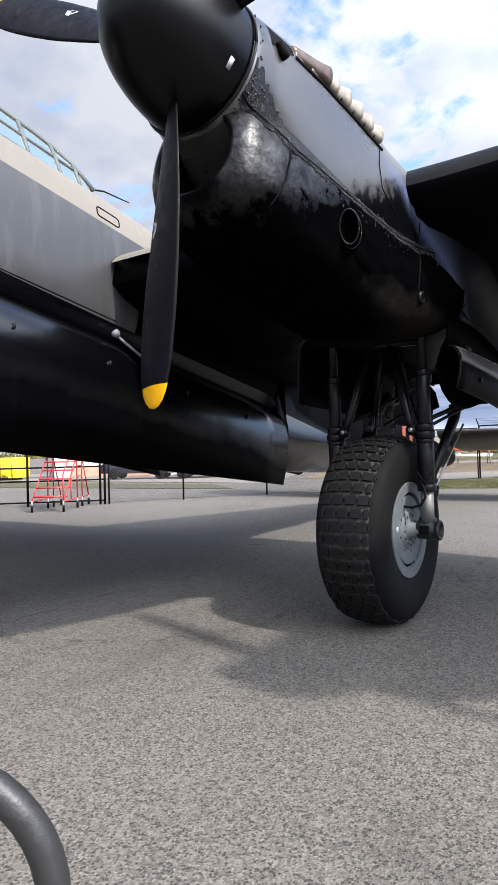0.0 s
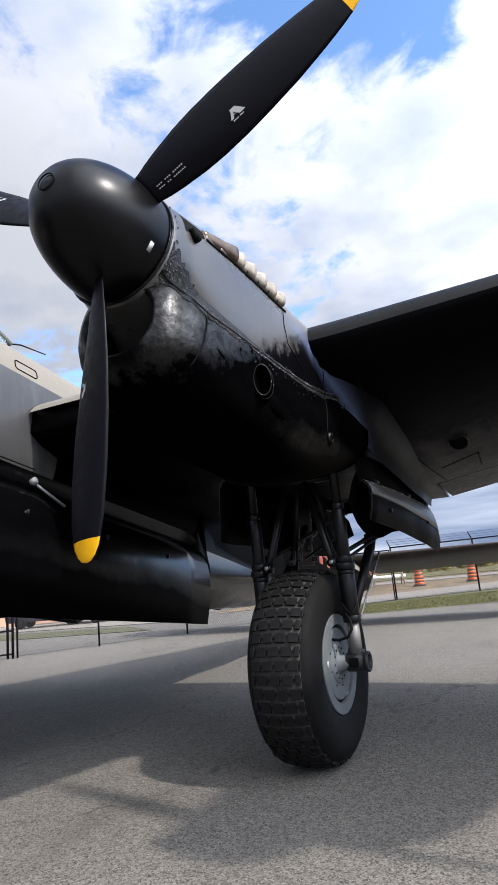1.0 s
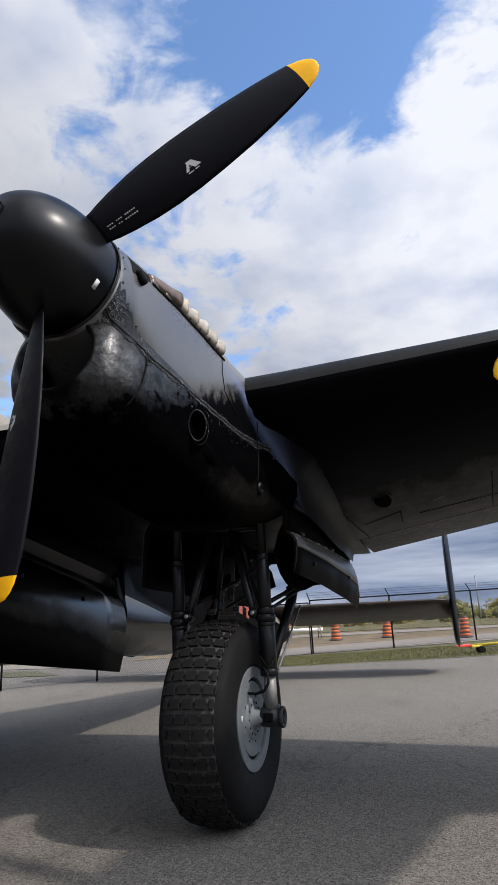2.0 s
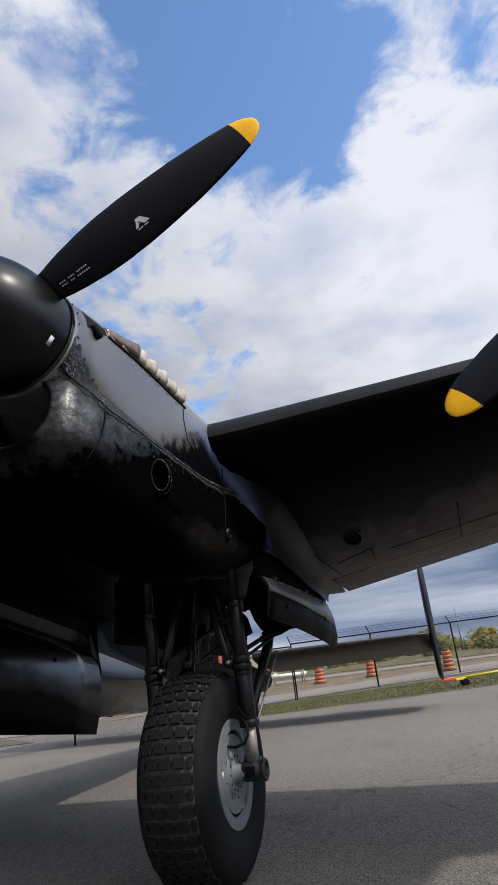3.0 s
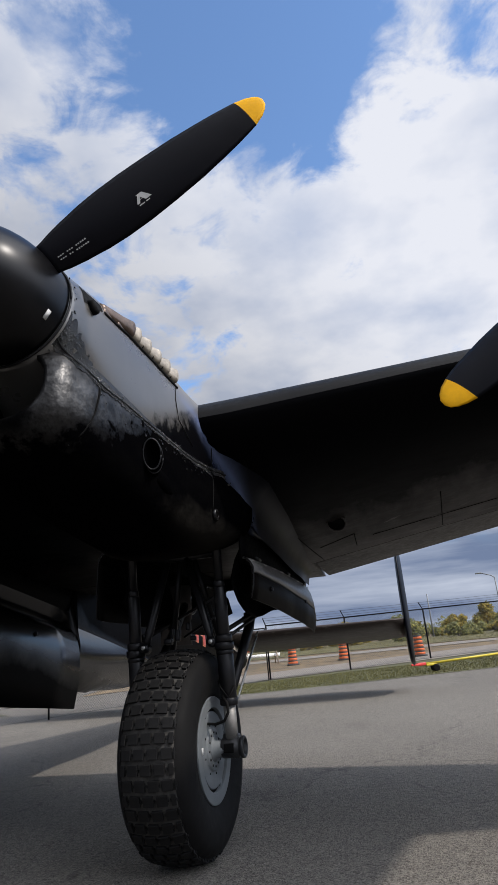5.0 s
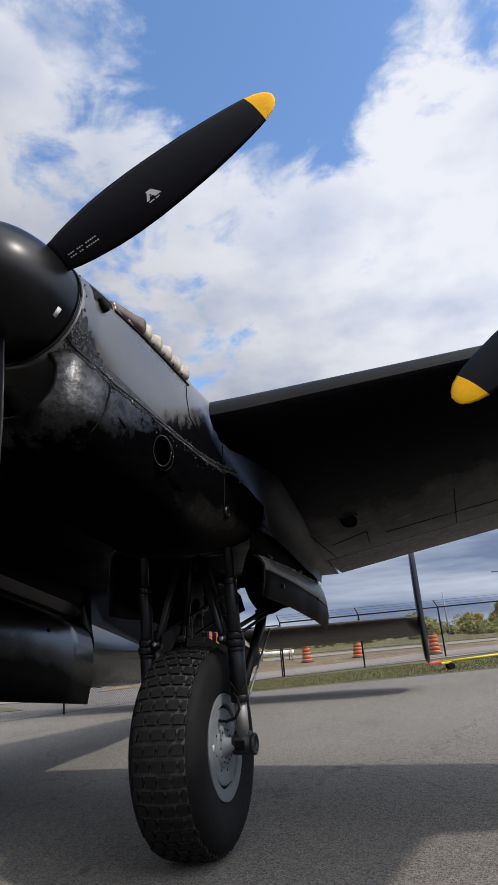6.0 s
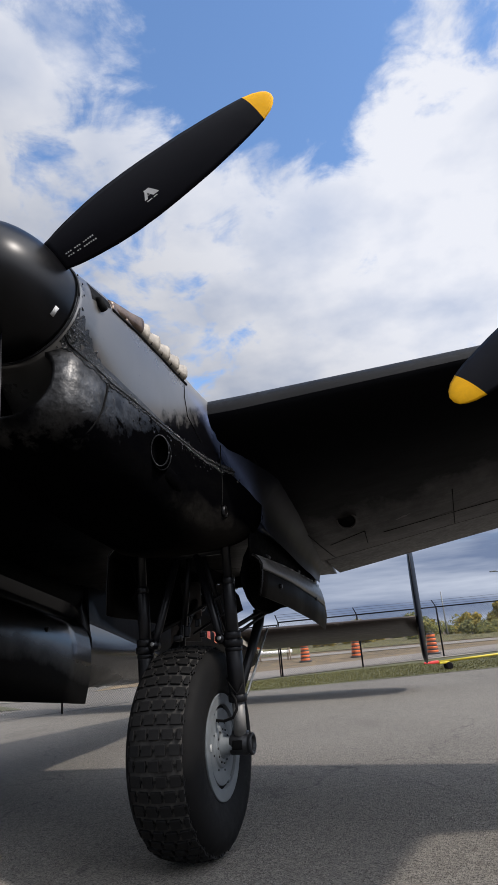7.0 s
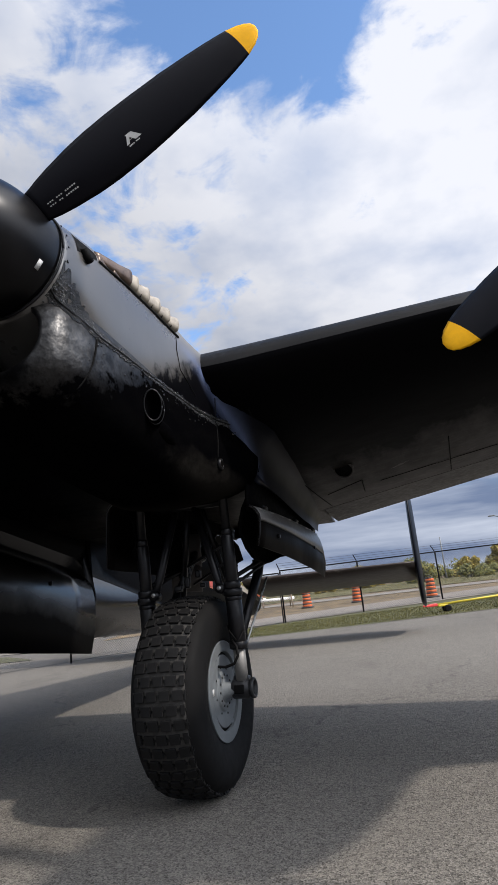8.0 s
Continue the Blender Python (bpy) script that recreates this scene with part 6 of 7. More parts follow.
# ---- fence and the field beyond ----
def chain_fence(name, posts, height, label, arms=True, post_r=0.035):
    """posts: (x, y) in order; every post, rail and strand is a part, the wire mesh one woven sheet."""
    f = thing(name, label, "fence")
    pts = [Vector((x, y, ground_height(x, y))) for x, y in posts]
    for p in pts:
        bm = bmesh.new()
        tube(bm, [p - Vector((0, 0, 0.1)), p + Vector((0, 0, height))], post_r, 10)
        pp = part("fence_post", bm, FENCEM, f)
        if arms:
            bm = bmesh.new()
            tube(bm, [p + Vector((0, 0, height)), p + Vector((-0.16, 0.2, height + 0.32))], 0.022, 8)
            part("barb_arm", bm, FENCEM, pp)
    verts, faces = [], []

    def wire(p, q, r):
        i = len(verts)
        d = (q - p).normalized()
        s = d.cross(Vector((0.3, 0.8, 0.1))).normalized() * r
        t = d.cross(s).normalized() * r
        for base in (p, q):
            verts.extend([base + s, base - 0.5 * s + 0.87 * t, base - 0.5 * s - 0.87 * t])
        for k in range(3):
            j = (k + 1) % 3
            faces.append((i + k, i + j, i + 3 + j, i + 3 + k))
    for p, q in zip(pts, pts[1:]):
        bm = bmesh.new()
        tube(bm, [p + Vector((0, 0, height)), q + Vector((0, 0, height))], 0.028, 8)
        part("top_rail", bm, FENCEM, f)
        bm = bmesh.new()
        tube(bm, [p + Vector((0, 0, 0.05)), q + Vector((0, 0, 0.05))], 0.006, 6)
        part("bottom_wire", bm, WIREM, f)
        if arms:
            for k in range(3):
                lift = Vector((-0.05 * (k + 1), 0.066 * (k + 1), height + 0.105 * (k + 1)))
                bm = bmesh.new()
                tube(bm, [p + lift, q + lift], 0.006, 5)
                part("barb_strand", bm, WIREM, f)
        length = (q - p).length
        n = int((length + height) / 0.09)
        for k in range(n):
            for sgn in (1, -1):
                s0 = k * 0.09 - (height if sgn > 0 else 0)
                ends = []
                for s, z in ((s0, 0.05), (s0 + sgn * height, height)):
                    ends.append((s, z))
                (sa, za), (sb, zb) = ends
                # clip to the bay
                def clip(sv, zv, so, zo):
                    for lim in (0.0, length):
                        if (sv < 0.0 and lim == 0.0) or (sv > length and lim == length):
                            t = (lim - so) / (sv - so)
                            sv, zv = lim, zo + (zv - zo) * t
                    return sv, zv
                if max(sa, sb) <= 0 or min(sa, sb) >= length:
                    continue
                a2 = clip(sa, za, sb, zb)
                b2 = clip(sb, zb, sa, za)
                wire(p.lerp(q, a2[0] / length) + Vector((0, 0, a2[1])), p.lerp(q, b2[0] / length) + Vector((0, 0, b2[1])), 0.0035)
    mesh = bpy.data.meshes.new("wire_mesh")
    mesh.from_pydata([tuple(v) for v in verts], [], faces)
    mesh.materials.append(WIREM)
    w = new("wire_mesh", mesh)
    w.parent = f
    tagged(w, "woven diamond wire mesh", kind="stuff")
    return f


chain_fence("security_fence", [(-1.2, 22.1), (1.97, 23.8), (5.35, 26.1), (9.1, 27.9), (12.8, 29.9), (16.5, 31.9), (20.2, 33.9)], 2.2,
            "black chain-link security fence with barbed wire on the grass verge")
chain_fence("side_fence", [(-8.55, 8.25), (-7.35, 10.3), (-5.8, 12.8), (-4.3, 15.6), (-2.8, 18.8), (-1.25, 22.0)], 2.1, "galvanised chain-link fence along the apron edge", False, 0.028)


def gate():
    g = thing("field_gate", "black framed chain-link gate beside the apron", "gate")
    a, b = Vector((-8.62, 8.15, 0)), Vector((-11.9, 5.1, 0))
    for p in (a, b, a.lerp(b, 0.5), a.lerp(b, 0.03)):
        bm = bmesh.new()
        tube(bm, [p + Vector((0, 0, 0.0)), p + Vector((0, 0, 2.1))], 0.035, 10)
        part("gate_post", bm, FENCEM, g)
    for z in (0.12, 0.75, 1.15, 2.08):
        bm = bmesh.new()
        tube(bm, [a + Vector((0, 0, z)), b + Vector((0, 0, z))], 0.025, 8)
        part("gate_rail", bm, FENCEM, g)


gate()


def traffic_barrel():
    b = thing("traffic_barrel", "orange construction barrel with dark bands on a black base", "traffic barrel", "traffic barrels by the road")
    bm = bmesh.new()
    lathe(bm, [(0.0, 0.36), (0.06, 0.36), (0.08, 0.31), (0.08, 0.0001)], 24, (0, 0, 0), "Z")
    part("barrel_base", bm, BLACKP, b)
    for k in range(5):
        z0 = 0.08 + 0.18 * k
        r = 0.27 - 0.016 * k
        bm = bmesh.new()
        lathe(bm, [(z0, r), (z0 + 0.105, r - 0.008), (z0 + 0.11, r - 0.02)], 24, (0, 0, 0), "Z")
        part("barrel_band", bm, ORANGE, b, "orange plastic barrel ring")
        bm = bmesh.new()
        lathe(bm, [(z0 + 0.105, r - 0.016), (z0 + 0.18, r - 0.02)], 24, (0, 0, 0), "Z")
        part("dark_band", bm, BLACKP, b)
    bm = bmesh.new()
    tube(bm, [(-0.08, 0, 0.97), (-0.07, 0, 1.05), (0.07, 0, 1.05), (0.08, 0, 0.97)], 0.015, 8)
    part("barrel_handle", bm, BLACKP, b)
    return b


first_barrel = traffic_barrel()
BARRELS = [(4.84, 28.2), (0.75, 30.9), (-2.0, 30.5), (9.75, 29.5)]
for i, (x, y) in enumerate(BARRELS):
    m = Matrix.Translation((x, y, ground_height(x, y) + (0.021 if i in (1, 2) else 0.031)))
    if i == 0:
        first_barrel.matrix_basis = m
    else:
        copy_thing(first_barrel, m @ Matrix.Rotation(i * 1.3, 4, "Z"))


def tow_bar():
    t = thing("tow_bar", "long yellow aircraft tow bar with red hitch resting on grass", "tow bar")
    def on(x, y, z):
        x += 0.24
        return Vector((x, y, ground_height(x, y) + z))
    p, q = on(4.98, 19.43, 0.29), on(8.55, 21.9, 0.30)
    bm = bmesh.new()
    tube(bm, [p, q], 0.042, 12)
    part("bar", bm, BARY, t)
    bm = bmesh.new()
    box(bm, 0, 0, 0, 0.34, 0.12, 0.10, Matrix.Translation(on(4.84, 19.34, 0.30)) @ Matrix.Rotation(0.60, 4, "Z"), 0.02)
    for s in (1, -1):
        box(bm, 0, s * 0.09, 0, 0.26, 0.035, 0.06, Matrix.Translation(on(4.66, 19.21, 0.30)) @ Matrix.Rotation(0.60, 4, "Z"), 0.01)
    part("hitch", bm, REDP, t, "red forked hitch head")
    bm = bmesh.new()
    box(bm, 0, 0, 0, 0.42, 0.16, 0.07, Matrix.Translation(on(5.16, 19.55, 0.25)) @ Matrix.Rotation(0.60, 4, "Z"), 0.015)
    for s in (1, -1):
        tube(bm, [on(5.25, 19.58, 0.27), on(5.31 - 0.04 * s, 19.6 + 0.07 * s, 0.125)], 0.025, 8)
    part("axle_arm", bm, BARY, t)
    turn = Matrix.Rotation(math.atan2(0.95, -0.3), 4, "Z")
    for s in (1, -1):
        c = on(5.31 - 0.04 * s, 19.6 + 0.12 * s, 0.13)
        bm = bmesh.new()
        lathe(bm, [(-0.04, 0.065), (-0.045, 0.115), (-0.025, 0.13), (0.025, 0.13), (0.045, 0.115), (0.04, 0.065)], 24, (0, 0, 0), "X")
        bmesh.ops.transform(bm, matrix=Matrix.Translation(c) @ turn, verts=bm.verts)
        w = part("wheel", bm, RUBBER, t)
        bm = bmesh.new()
        lathe(bm, [(-0.036, 0.0001), (-0.036, 0.065), (0.036, 0.065), (0.036, 0.0001)], 16, (0, 0, 0), "X")
        bmesh.ops.transform(bm, matrix=Matrix.Translation(c) @ turn, verts=bm.verts)
        part("wheel_hub", bm, GALV, w, "grey steel wheel hub")
    bm = bmesh.new()
    tube(bm, [on(8.1, 21.6, 0.30), on(8.1, 21.6, 0.0)], 0.03, 8)
    part("stand_leg", bm, BARY, t)
    bm = bmesh.new()
    tube(bm, [on(8.55, 21.9, 0.30), on(8.7, 22.0, 0.20)], 0.06, 8)
    part("towing_eye", bm, BARY, t)


tow_bar()


def street_lamp(x, y, h, label):
    s = thing("street_lamp", label, "street lamp", "street lamps")
    z = ground_height(x, y)
    bm = bmesh.new()
    tube(bm, [(x, y, z), (x, y, z + h * 0.5), (x, y, z + h - 0.25)], [0.085, 0.07, 0.055], 10)
    part("pole", bm, LAMPM, s)
    bm = bmesh.new()
    tube(bm, [(x, y, z + h - 0.3), (x - 0.3, y, z + h - 0.05), (x - 1.1, y, z + h + 0.22)], 0.045, 8)
    part("arm", bm, LAMPM, s)
    bm = bmesh.new()
    box(bm, x - 1.38, y, z + h + 0.25, 0.6, 0.28, 0.12, bevel=0.04)
    part("lamp_head", bm, LAMPM, s)


street_lamp(11.9, 60.0, 5.3, "tall galvanised street lamp beyond the fence")
bm = bmesh.new()
tube(bm, [(5.4, 70.0, 0.5), (5.4, 70.0, 5.2)], [0.09, 0.06], 10)
tagged(part("utility_pole", bm, LAMPM), "far slim grey utility pole beyond the road", "pole")


def timber_post():
    t = thing("timber_post", "weathered thick timber post with diagonal prop behind the fence", "post")
    x, y = 9.85, 26.6
    z = ground_height(x, y)
    bm = bmesh.new()
    tube(bm, [(x, y, z - 0.1), (x, y, z + 2.5)], [0.17, 0.15], 14)
    part("post", bm, WOOD, t)
    bm = bmesh.new()
    tube(bm, [(x - 1.0, y + 0.4, z), (x - 0.1, y, z + 1.7)], 0.045, 8)
    part("prop", bm, WOOD, t)


timber_post()


def barricade(x, y, turn, seed):
    b = thing("timber_barricade", "pale timber barricade lying on the gravel", "barricade", "barricades by the road")
    m = Matrix.Translation((x, y, ground_height(x, y) + 0.06)) @ Matrix.Rotation(turn, 4, "Z")
    for s in (-1, 1):
        bm = bmesh.new()
        tube(bm, [(s * 1.1, -0.35, 0.0), (s * 1.1, 0, 0.95)], 0.04, 8)
        tube(bm, [(s * 1.1, 0.35, 0.0), (s * 1.1, 0, 0.95)], 0.04, 8)
        part("trestle", bm, WOOD, b, m=m)
    for z, mat in ((0.85, ORANGE), (0.5, WHITEB)):
        bm = bmesh.new()
        box(bm, 0, -0.1 * z, z, 2.6, 0.03, 0.18)
        part("plank", bm, mat, b, m=m)


barricade(-4.6, 33.0, 0.5, 1)
barricade(-7.0, 35.0, 0.2, 2)


def leaf_cloud(name, centres, count, size, material, parent, seed):
    rnd = random.Random(seed)
    verts, faces = [], []
    for _ in range(count):
        c, r = rnd.choice(centres)
        d = Vector((rnd.gauss(0, 1), rnd.gauss(0, 1), rnd.gauss(0, 1))).normalized() * r * rnd.uniform(0.55, 1.08)
        p = c + Vector((d.x, d.y, d.z * 0.85))
        s = size * rnd.uniform(0.6, 1.4)
        u = Vector((rnd.gauss(0, 1), rnd.gauss(0, 1), rnd.gauss(0, 0.7))).normalized()
        w = u.orthogonal().normalized()
        i = len(verts)
        verts += [tuple(p - s * u), tuple(p + 0.5 * s * w), tuple(p + s * u), tuple(p - 0.5 * s * w)]
        faces.append((i, i + 1, i + 2, i + 3))
    mesh = bpy.data.meshes.new(name)
    mesh.from_pydata(verts, [], faces)
    mesh.materials.append(material)
    ob = new(name, mesh)
    ob.parent = parent
    return ob


def tree(x, y, h, spread_, material, seed, label):
    rnd = random.Random(seed)
    t = thing("tree", label, "tree", "trees beyond the field")
    z = ground_height(x, y)
    bm = bmesh.new()
    top = Vector((x + rnd.uniform(-0.3, 0.3), y, z + h * 0.75))
    tube(bm, [(x, y, z - 0.2), Vector((x, y, z)).lerp(top, 0.5) + Vector((rnd.uniform(-.2, .2), 0, 0)), top], [0.05 * h, 0.035 * h, 0.012 * h], 8)
    centres = []
    for k in range(9):
        t0 = rnd.uniform(0.08, 0.85)
        base = Vector((x, y, z)).lerp(top, t0)
        ang = rnd.uniform(0, math.tau)
        out = spread_ * rnd.uniform(0.35, 0.9) * (1.15 - t0)
        end = base + Vector((out * math.cos(ang), out * math.sin(ang), h * rnd.uniform(0.06, 0.2)))
        tube(bm, [base, base.lerp(end, 0.6) + Vector((0, 0, 0.1)), end], [0.016 * h, 0.01 * h, 0.004 * h], 6)
        centres.append((end, spread_ * rnd.uniform(0.22, 0.42)))
    centres.append((top, spread_ * 0.35))
    part("trunk", bm, BARK, t)
    leaf_cloud("crown", centres, 3000, 0.17, material, t, seed + 50)


rnd_tree = random.Random(11)
for i in range(34):
    x = -28 + i * 2.1 + rnd_tree.uniform(-1.2, 1.2)
    y = rnd_tree.uniform(78, 120)
    x *= y / 100
    right = x > 12
    h = rnd_tree.uniform(2.0, 4.0) * (1.05 if right else 0.75)
    yellow = rnd_tree.random() < 0.65
    tree(x, y, h, h * rnd_tree.uniform(0.55, 0.8), LEAF_Y if yellow else LEAF_G, 100 + i,
         "small autumn tree with yellowing leaves" if yellow else "low dark green bushy tree")
def shrub(x, y, h, wide, material, seed, label):
    rnd = random.Random(seed)
    t = thing("shrub", label, "shrub", "shrubs along the field")
    z = ground_height(x, y)
    bm = bmesh.new()
    centres = []
    for k in range(6):
        ang = rnd.uniform(0, math.tau)
        end = Vector((x + wide * rnd.uniform(0.1, 0.9) * math.cos(ang), y + wide * 0.6 * math.sin(ang), z + h * rnd.uniform(0.15, 0.85)))
        tube(bm, [(x, y, z - 0.1), Vector((x, y, z)).lerp(end, 0.5) + Vector((0, 0, 0.1)), end], [0.04, 0.025, 0.01], 6)
        centres.append((end, h * rnd.uniform(0.28, 0.5)))
    part("stems", bm, BARK, t)
    leaf_cloud("foliage", centres, 2400, 0.13, material, t, seed + 9)


rnd_s = random.Random(21)
for i in range(30):
    y = rnd_s.uniform(58, 84)
    x = (-9 + i * 1.05 + rnd_s.uniform(-0.5, 0.5)) * y / 62
    yellow = rnd_s.random() < 0.6
    shrub(x, y, rnd_s.uniform(0.9, 2.1) * (1.0 if x > 2 else 0.7), rnd_s.uniform(1.2, 2.2), LEAF_Y if yellow else LEAF_G, 300 + i,
          "low yellowing autumn shrub" if yellow else "low dark green shrub")
wood = thing("far_woods", "distant low line of dark green woods", "woods", kind="stuff")
rnd_w = random.Random(5)
leaf_cloud("woods_canopy", [(Vector((rnd_w.uniform(-260, 300), rnd_w.uniform(150, 185), rnd_w.uniform(0.3, 2.6))), rnd_w.uniform(1.2, 2.6)) for _ in range(460)], 34000, 0.38, LEAF_G, wood, 77)
grass_tufts("dry_grass", [(-6.0, 26.2), (34.0, 49.2), (34.0, 52.0), (-10.0, 37.5)], 9000, 0.07, 15, "short sparse straw on bare brown earth", STRAW)
grass_tufts("dry_grass", [(-14.0, 39.2), (34.0, 45.0), (60.0, 78.0), (-24.0, 66.0)], 26000, 0.15, 8, "rough yellow-green grass on the field", MEADOWG)
grass_tufts("grass", [(-2.6, 16.4), (14.0, 20.9), (12.5, 26.7), (-3.0, 20.5)], 30000, 0.055, 3, "short green grass blades on the verge")


# ---- beyond the gate ----
def access_stand():
    s = thing("access_stand", "red tubular maintenance stand on castors with steps", "maintenance stand")
    o = Vector((-8.6, 6.95, 0))
    ex, ey = Vector((-0.55, 0.83, 0)), Vector((-0.83, -0.55, 0))

    def at(x, y, z):
        return o + ex * x + ey * y + Vector((0, 0, z))
    for x in (-1.3, 0.0, 0.5, 1.2):
        for y in (-0.1, 0.75):
            bm = bmesh.new()
            lathe(bm, [(-0.03, 0.05), (-0.03, 0.09), (0.03, 0.09), (0.03, 0.05)], 16, (0, 0, 0), "X")
            bmesh.ops.transform(bm, matrix=Matrix.Translation(at(x, y, 0.09)) @ Matrix.Rotation(0.9, 4, "Z"), verts=bm.verts)
            part("castor", bm, RUBBER, s)
            bm = bmesh.new()
            tube(bm, [at(x, y, 0.10), at(x, y, 0.30)], 0.02, 8)
            part("castor_stem", bm, GALV, s)
    bars = [((-1.3, -0.1, 0.28), (1.2, -0.1, 0.28)), ((-1.3, 0.75, 0.28), (1.2, 0.75, 0.28)), ((0.0, -0.1, 0.28), (0.0, -0.1, 2.4)), ((0.5, -0.1, 0.28), (0.5, -0.1, 2.4)),
            ((0.0, 0.75, 0.28), (0.0, 0.75, 2.4)), ((0.5, 0.75, 0.28), (0.5, 0.75, 2.4)), ((1.2, -0.1, 0.28), (0.5, -0.1, 1.5)), ((1.2, 0.75, 0.28), (0.5, 0.75, 1.5)),
            ((-1.3, -0.1, 0.28), (0.0, -0.1, 1.5)), ((-1.3, 0.75, 0.28), (0.0, 0.75, 1.5)), ((-1.3, -0.1, 0.28), (-1.3, -0.1, 1.0)), ((-1.3, -0.1, 1.0), (0.0, -0.1, 2.0)),
            ((0.0, -0.1, 0.9), (0.5, -0.1, 0.9)), ((0.0, -0.1, 1.2), (0.5, -0.1, 1.2)), ((0.0, 0.75, 0.7), (0.5, 0.75, 1.2)), ((-0.6, -0.1, 0.28), (-0.6, -0.1, 0.85))]
    for p, q in bars:
        bm = bmesh.new()
        tube(bm, [at(*p), at(*q)], 0.018, 8)
        part("frame_tube", bm, REDP, s)
    bm = bmesh.new()
    m = Matrix.Translation(at(0.25, 0.32, 1.52)) @ Matrix(((ex.x, ey.x, 0, 0), (ex.y, ey.y, 0, 0), (0, 0, 1, 0), (0, 0, 0, 1)))
    box(bm, 0, 0, 0, 0.9, 1.05, 0.07, m)
    part("platform", bm, REDP, s)
    for k in range(5):
        bm = bmesh.new()
        m = Matrix.Translation(at(-1.1 + 0.24 * k, 0.32, 0.40 + 0.23 * k)) @ Matrix(((ex.x, ey.x, 0, 0), (ex.y, ey.y, 0, 0), (0, 0, 1, 0), (0, 0, 0, 1)))
        box(bm, 0, 0, 0, 0.22, 0.85, 0.04, m)
        part("step", bm, REDP, s)


access_stand()


def skip_trailer():
    t = thing("yellow_trailer", "yellow steel-sided utility trailer beyond the gate", "trailer")
    m = Matrix.Translation((-31.0, 19.2, -0.35)) @ Matrix.Rotation(0.51, 4, "Z")
    bm = bmesh.new()
    box(bm, 0, 0, 1.15, 4.2, 1.9, 1.3, m, 0.05)
    part("trailer_body", bm, TOWY, t)
    for k in range(6):
        bm = bmesh.new()
        box(bm, -1.8 + 0.72 * k, -0.97, 1.15, 0.08, 0.06, 1.25, m)
        part("side_rib", bm, TOWY, t)
    for x in (-1.2, 1.2):
        for y in (-0.85, 0.85):
            bm = bmesh.new()
            lathe(bm, [(-0.1, 0.2), (-0.1, 0.34), (-0.05, 0.38), (0.05, 0.38), (0.1, 0.34), (0.1, 0.2)], 24, (x, y, 0.38), "Y")
            w = part("wheel", bm, RUBBER, t, m=m)
            bm = bmesh.new()
            lathe(bm, [(-0.08, 0.2), (0.08, 0.2)], 16, (x, y, 0.38), "Y")
            part("wheel_hub", bm, GALV, w, m=m)


skip_trailer()


def shed(name, x, y, turn, w, d, h, mat, band, label):
    b = thing(name, label, "building")
    m = Matrix.Translation((x, y, 0)) @ Matrix.Rotation(turn, 4, "Z")
    bm = bmesh.new()
    box(bm, 0, 0, h / 2, w, d, h, m)
    part("wall", bm, mat, b, smooth=False)
    bm = bmesh.new()
    box(bm, 0, 0, h + 0.12, w + 0.5, d + 0.5, 0.25, m)
    part("roof", bm, GREYB, b, smooth=False)
    bm = bmesh.new()
    box(bm, 0, -d / 2 - 0.03, 0.42, w * 0.7, 0.06, 0.62, m)
    part("wall_band", bm, band, b, smooth=False)
    n = int(w / 4)
    for k in range(n):
        xx = -w / 2 + (k + 0.5) * w / n
        bm = bmesh.new()
        box(bm, xx, -d / 2 - 0.04, h * 0.68, 1.5, 0.08, 1.0, m)
        win = part("window", bm, GREYB, b, smooth=False)
        bm = bmesh.new()
        box(bm, xx, -d / 2 - 0.085, h * 0.68, 1.35, 0.02, 0.85, m)
        part("pane", bm, BLACKP, win, smooth=False)


shed("storage_building", -26.2, 26.7, 0.51, 7.6, 8, 3.4, WHITEB, SALMON, "low white storage building with a salmon lower band")
shed("far_workshop", -30, 62, 0.35, 22, 9, 4.0, GREYB, WHITEB, "low grey workshop building across the road")


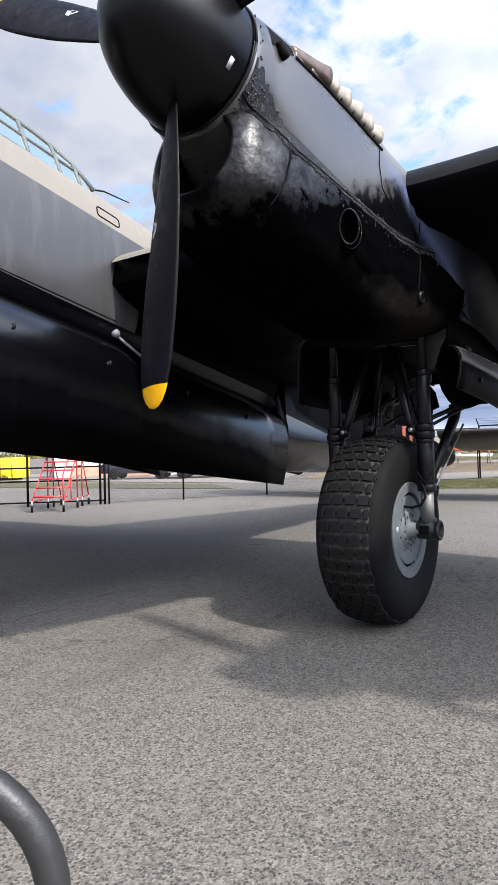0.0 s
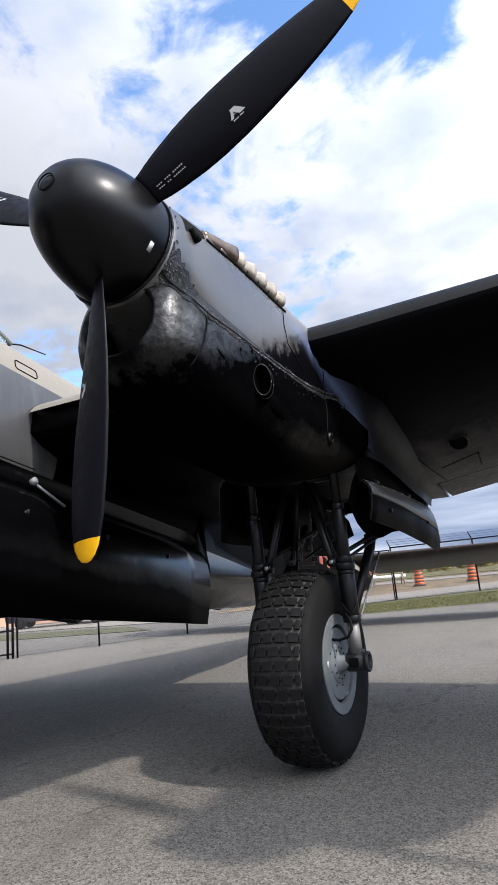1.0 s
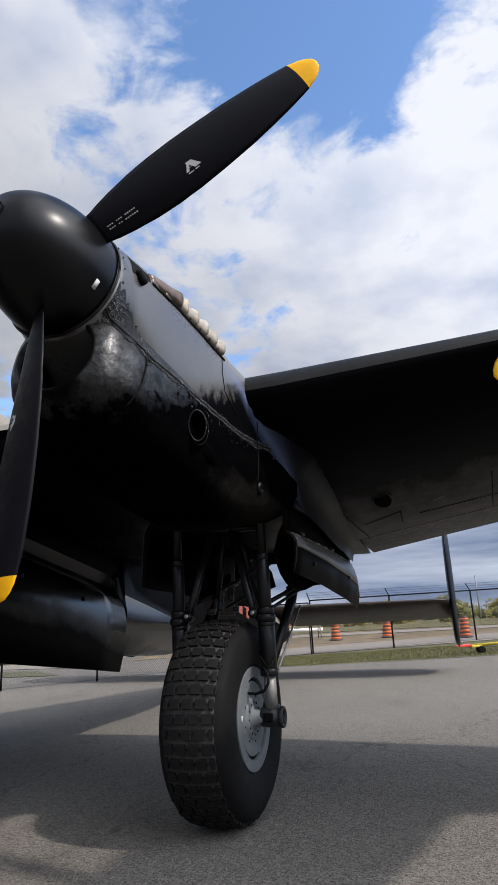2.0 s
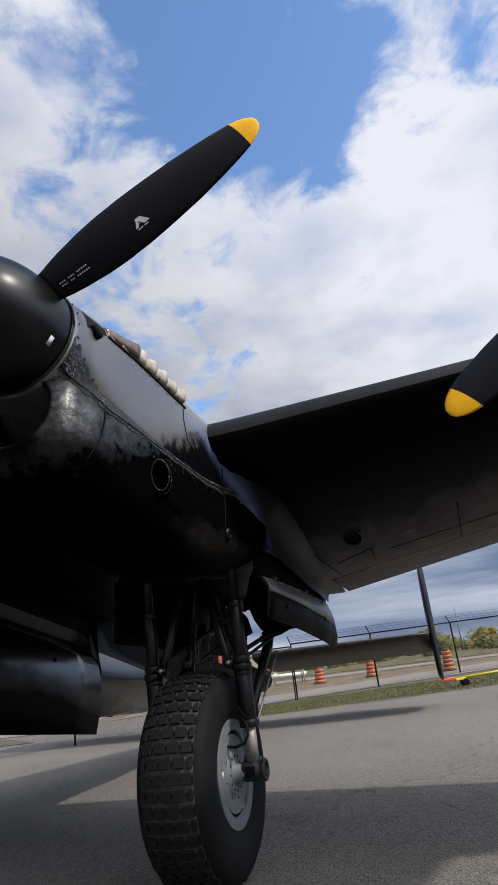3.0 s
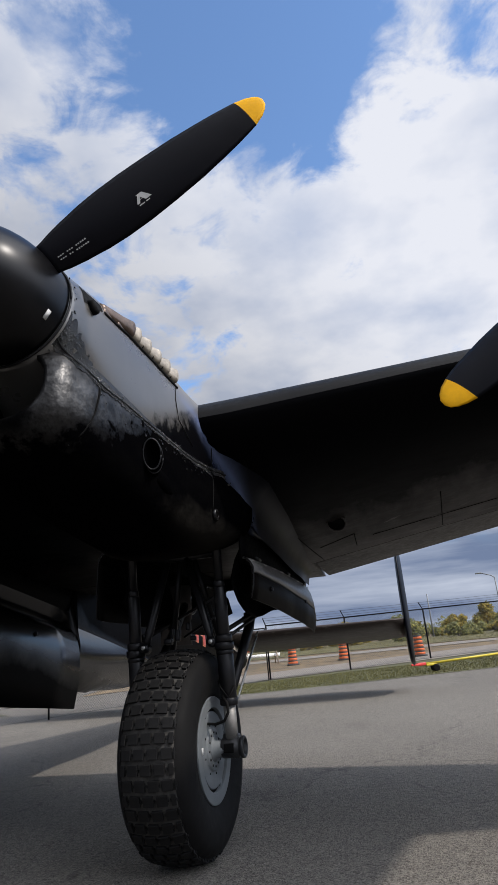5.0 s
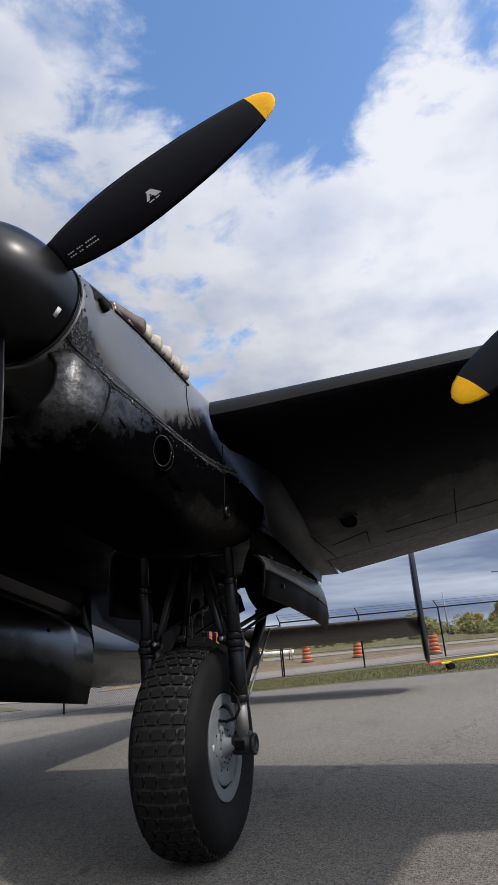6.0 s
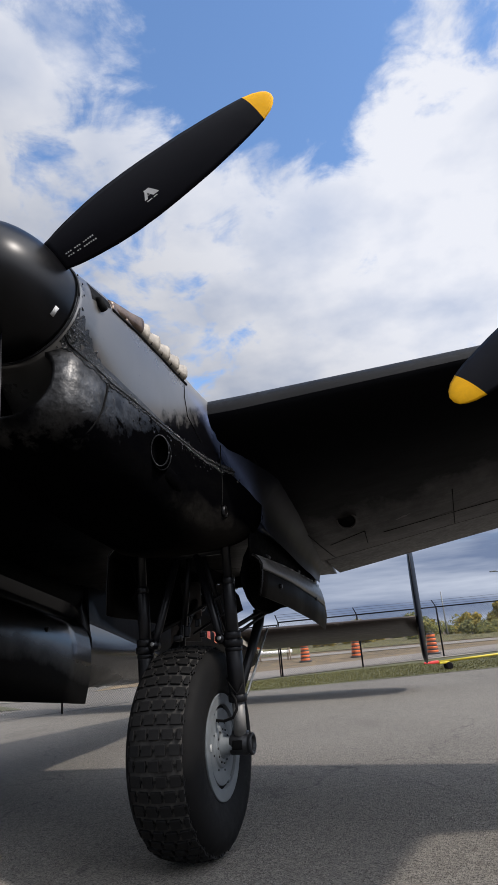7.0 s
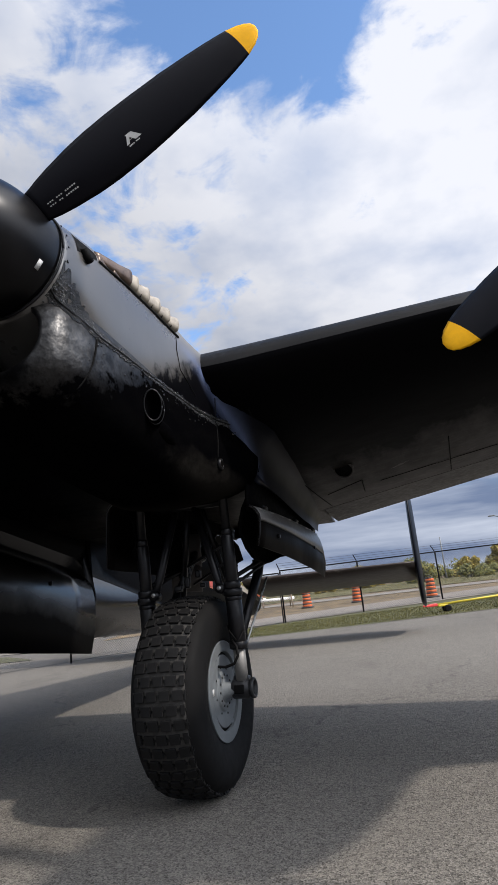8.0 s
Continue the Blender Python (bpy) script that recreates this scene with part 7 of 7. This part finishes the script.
def parked_car(x, y, turn, mat, label):
    c = thing("parked_car", label, "car", "cars beyond the fence")
    m = Matrix.Translation((x, y, 0.03)) @ Matrix.Rotation(turn, 4, "Z")
    side = [(-2.15, 0.35), (-2.2, 0.65), (-2.05, 0.90), (-1.2, 0.95), (-0.75, 1.38), (0.75, 1.42), (1.45, 0.98), (2.1, 0.88), (2.2, 0.6), (2.15, 0.32)]
    rings = []
    for yy, sc in ((-0.86, 0.93), (-0.80, 1.0), (0.0, 1.02), (0.80, 1.0), (0.86, 0.93)):
        rings.append([Vector((px * (0.99 if abs(yy) > 0.8 else 1), yy * (0.80 if pz > 1.2 else 1), 0.62 + (pz - 0.62) * sc)) for px, pz in side])
    part("body", loft(rings), mat, c, m=m)
    for s in (1, -1):
        bm = bmesh.new()
        pts = [bm.verts.new((px, s * (0.865 if pz < 1.1 else 0.735), pz)) for px, pz in ((-1.0, 0.98), (-0.7, 1.30), (0.7, 1.33), (1.2, 1.0))]
        bm.faces.new(pts)
        part("side_window", bm, BLACKP, c, m=m)
        for px in (-1.35, 1.35):
            bm = bmesh.new()
            lathe(bm, [(-0.1, 0.19), (-0.1, 0.29), (-0.05, 0.32), (0.05, 0.32), (0.1, 0.29), (0.1, 0.19)], 24, (px, s * 0.80, 0.32), "Y")
            w = part("wheel", bm, RUBBER, c, m=m)
            bm = bmesh.new()
            lathe(bm, [(-0.09, 0.19), (0.09, 0.19)], 16, (px, s * 0.80, 0.32), "Y")
            part("wheel_rim", bm, GALV, w, m=m)


parked_car(-20.6, 22.0, 0.5, plain("dark_car_paint", (0.03, 0.03, 0.045), 0.25), "dark blue parked car beyond the fence")
parked_car(-16.6, 23.4, 0.5, plain("pale_car_paint", (0.62, 0.60, 0.45), 0.3), "pale yellowish parked car beyond the fence")
parked_car(-18.4, 26.2, 0.5, plain("grey_car_paint", (0.28, 0.29, 0.32), 0.3), "silver grey parked car beyond the fence")


# ---- crowd barrier in the foreground ----
def barrier():
    b = thing("crowd_barrier", "black tubular crowd barrier with rounded corner", "barrier")
    away = Vector((-0.57, 0.82, 0)).normalized()
    side = Vector((0.82, 0.57, 0)).normalized()
    c = Vector((5.461, -4.632, 0))
    r = 0.145
    def at(x, z):
        return c + side * x + Vector((0, 0, z))
    top = 1.179
    pts = [at(-2.27, 0.12), at(-2.27, top - r)]
    pts += [at(-2.27 + r - r * math.cos(radians(q)), top - r + r * math.sin(radians(q))) for q in range(15, 91, 15)]
    pts += [at(-0.211 - r + r * math.sin(radians(q)), top - r + r * math.cos(radians(q))) for q in range(0, 91, 9)]
    pts += [at(-0.211, 0.12)]
    bm = bmesh.new()
    tube(bm, pts, 0.018, 20)
    part("outer_tube", bm, plain("black_powder_coat", (0.022, 0.022, 0.022), 0.42, 0.0, 60.0, 0.15), b)
    bm = bmesh.new()
    tube(bm, [at(-2.27, 0.2), at(-0.211, 0.2)], 0.014, 12)
    part("lower_tube", bm, STEEL, b)
    for k in range(11):
        x = -2.12 + 0.158 * k
        bm = bmesh.new()
        tube(bm, [at(x, 0.2), at(x, top)], 0.008, 8)
        part("upright", bm, STEEL, b)
    for x in (-2.07, -0.47):
        bm = bmesh.new()
        tube(bm, [at(x, 0.2) , at(x, 0.04)], 0.016, 8)
        tube(bm, [at(x, 0.02) - away * 0.28, at(x, 0.04), at(x, 0.02) + away * 0.28], 0.018, 8)
        part("foot", bm, STEEL, b)


barrier()
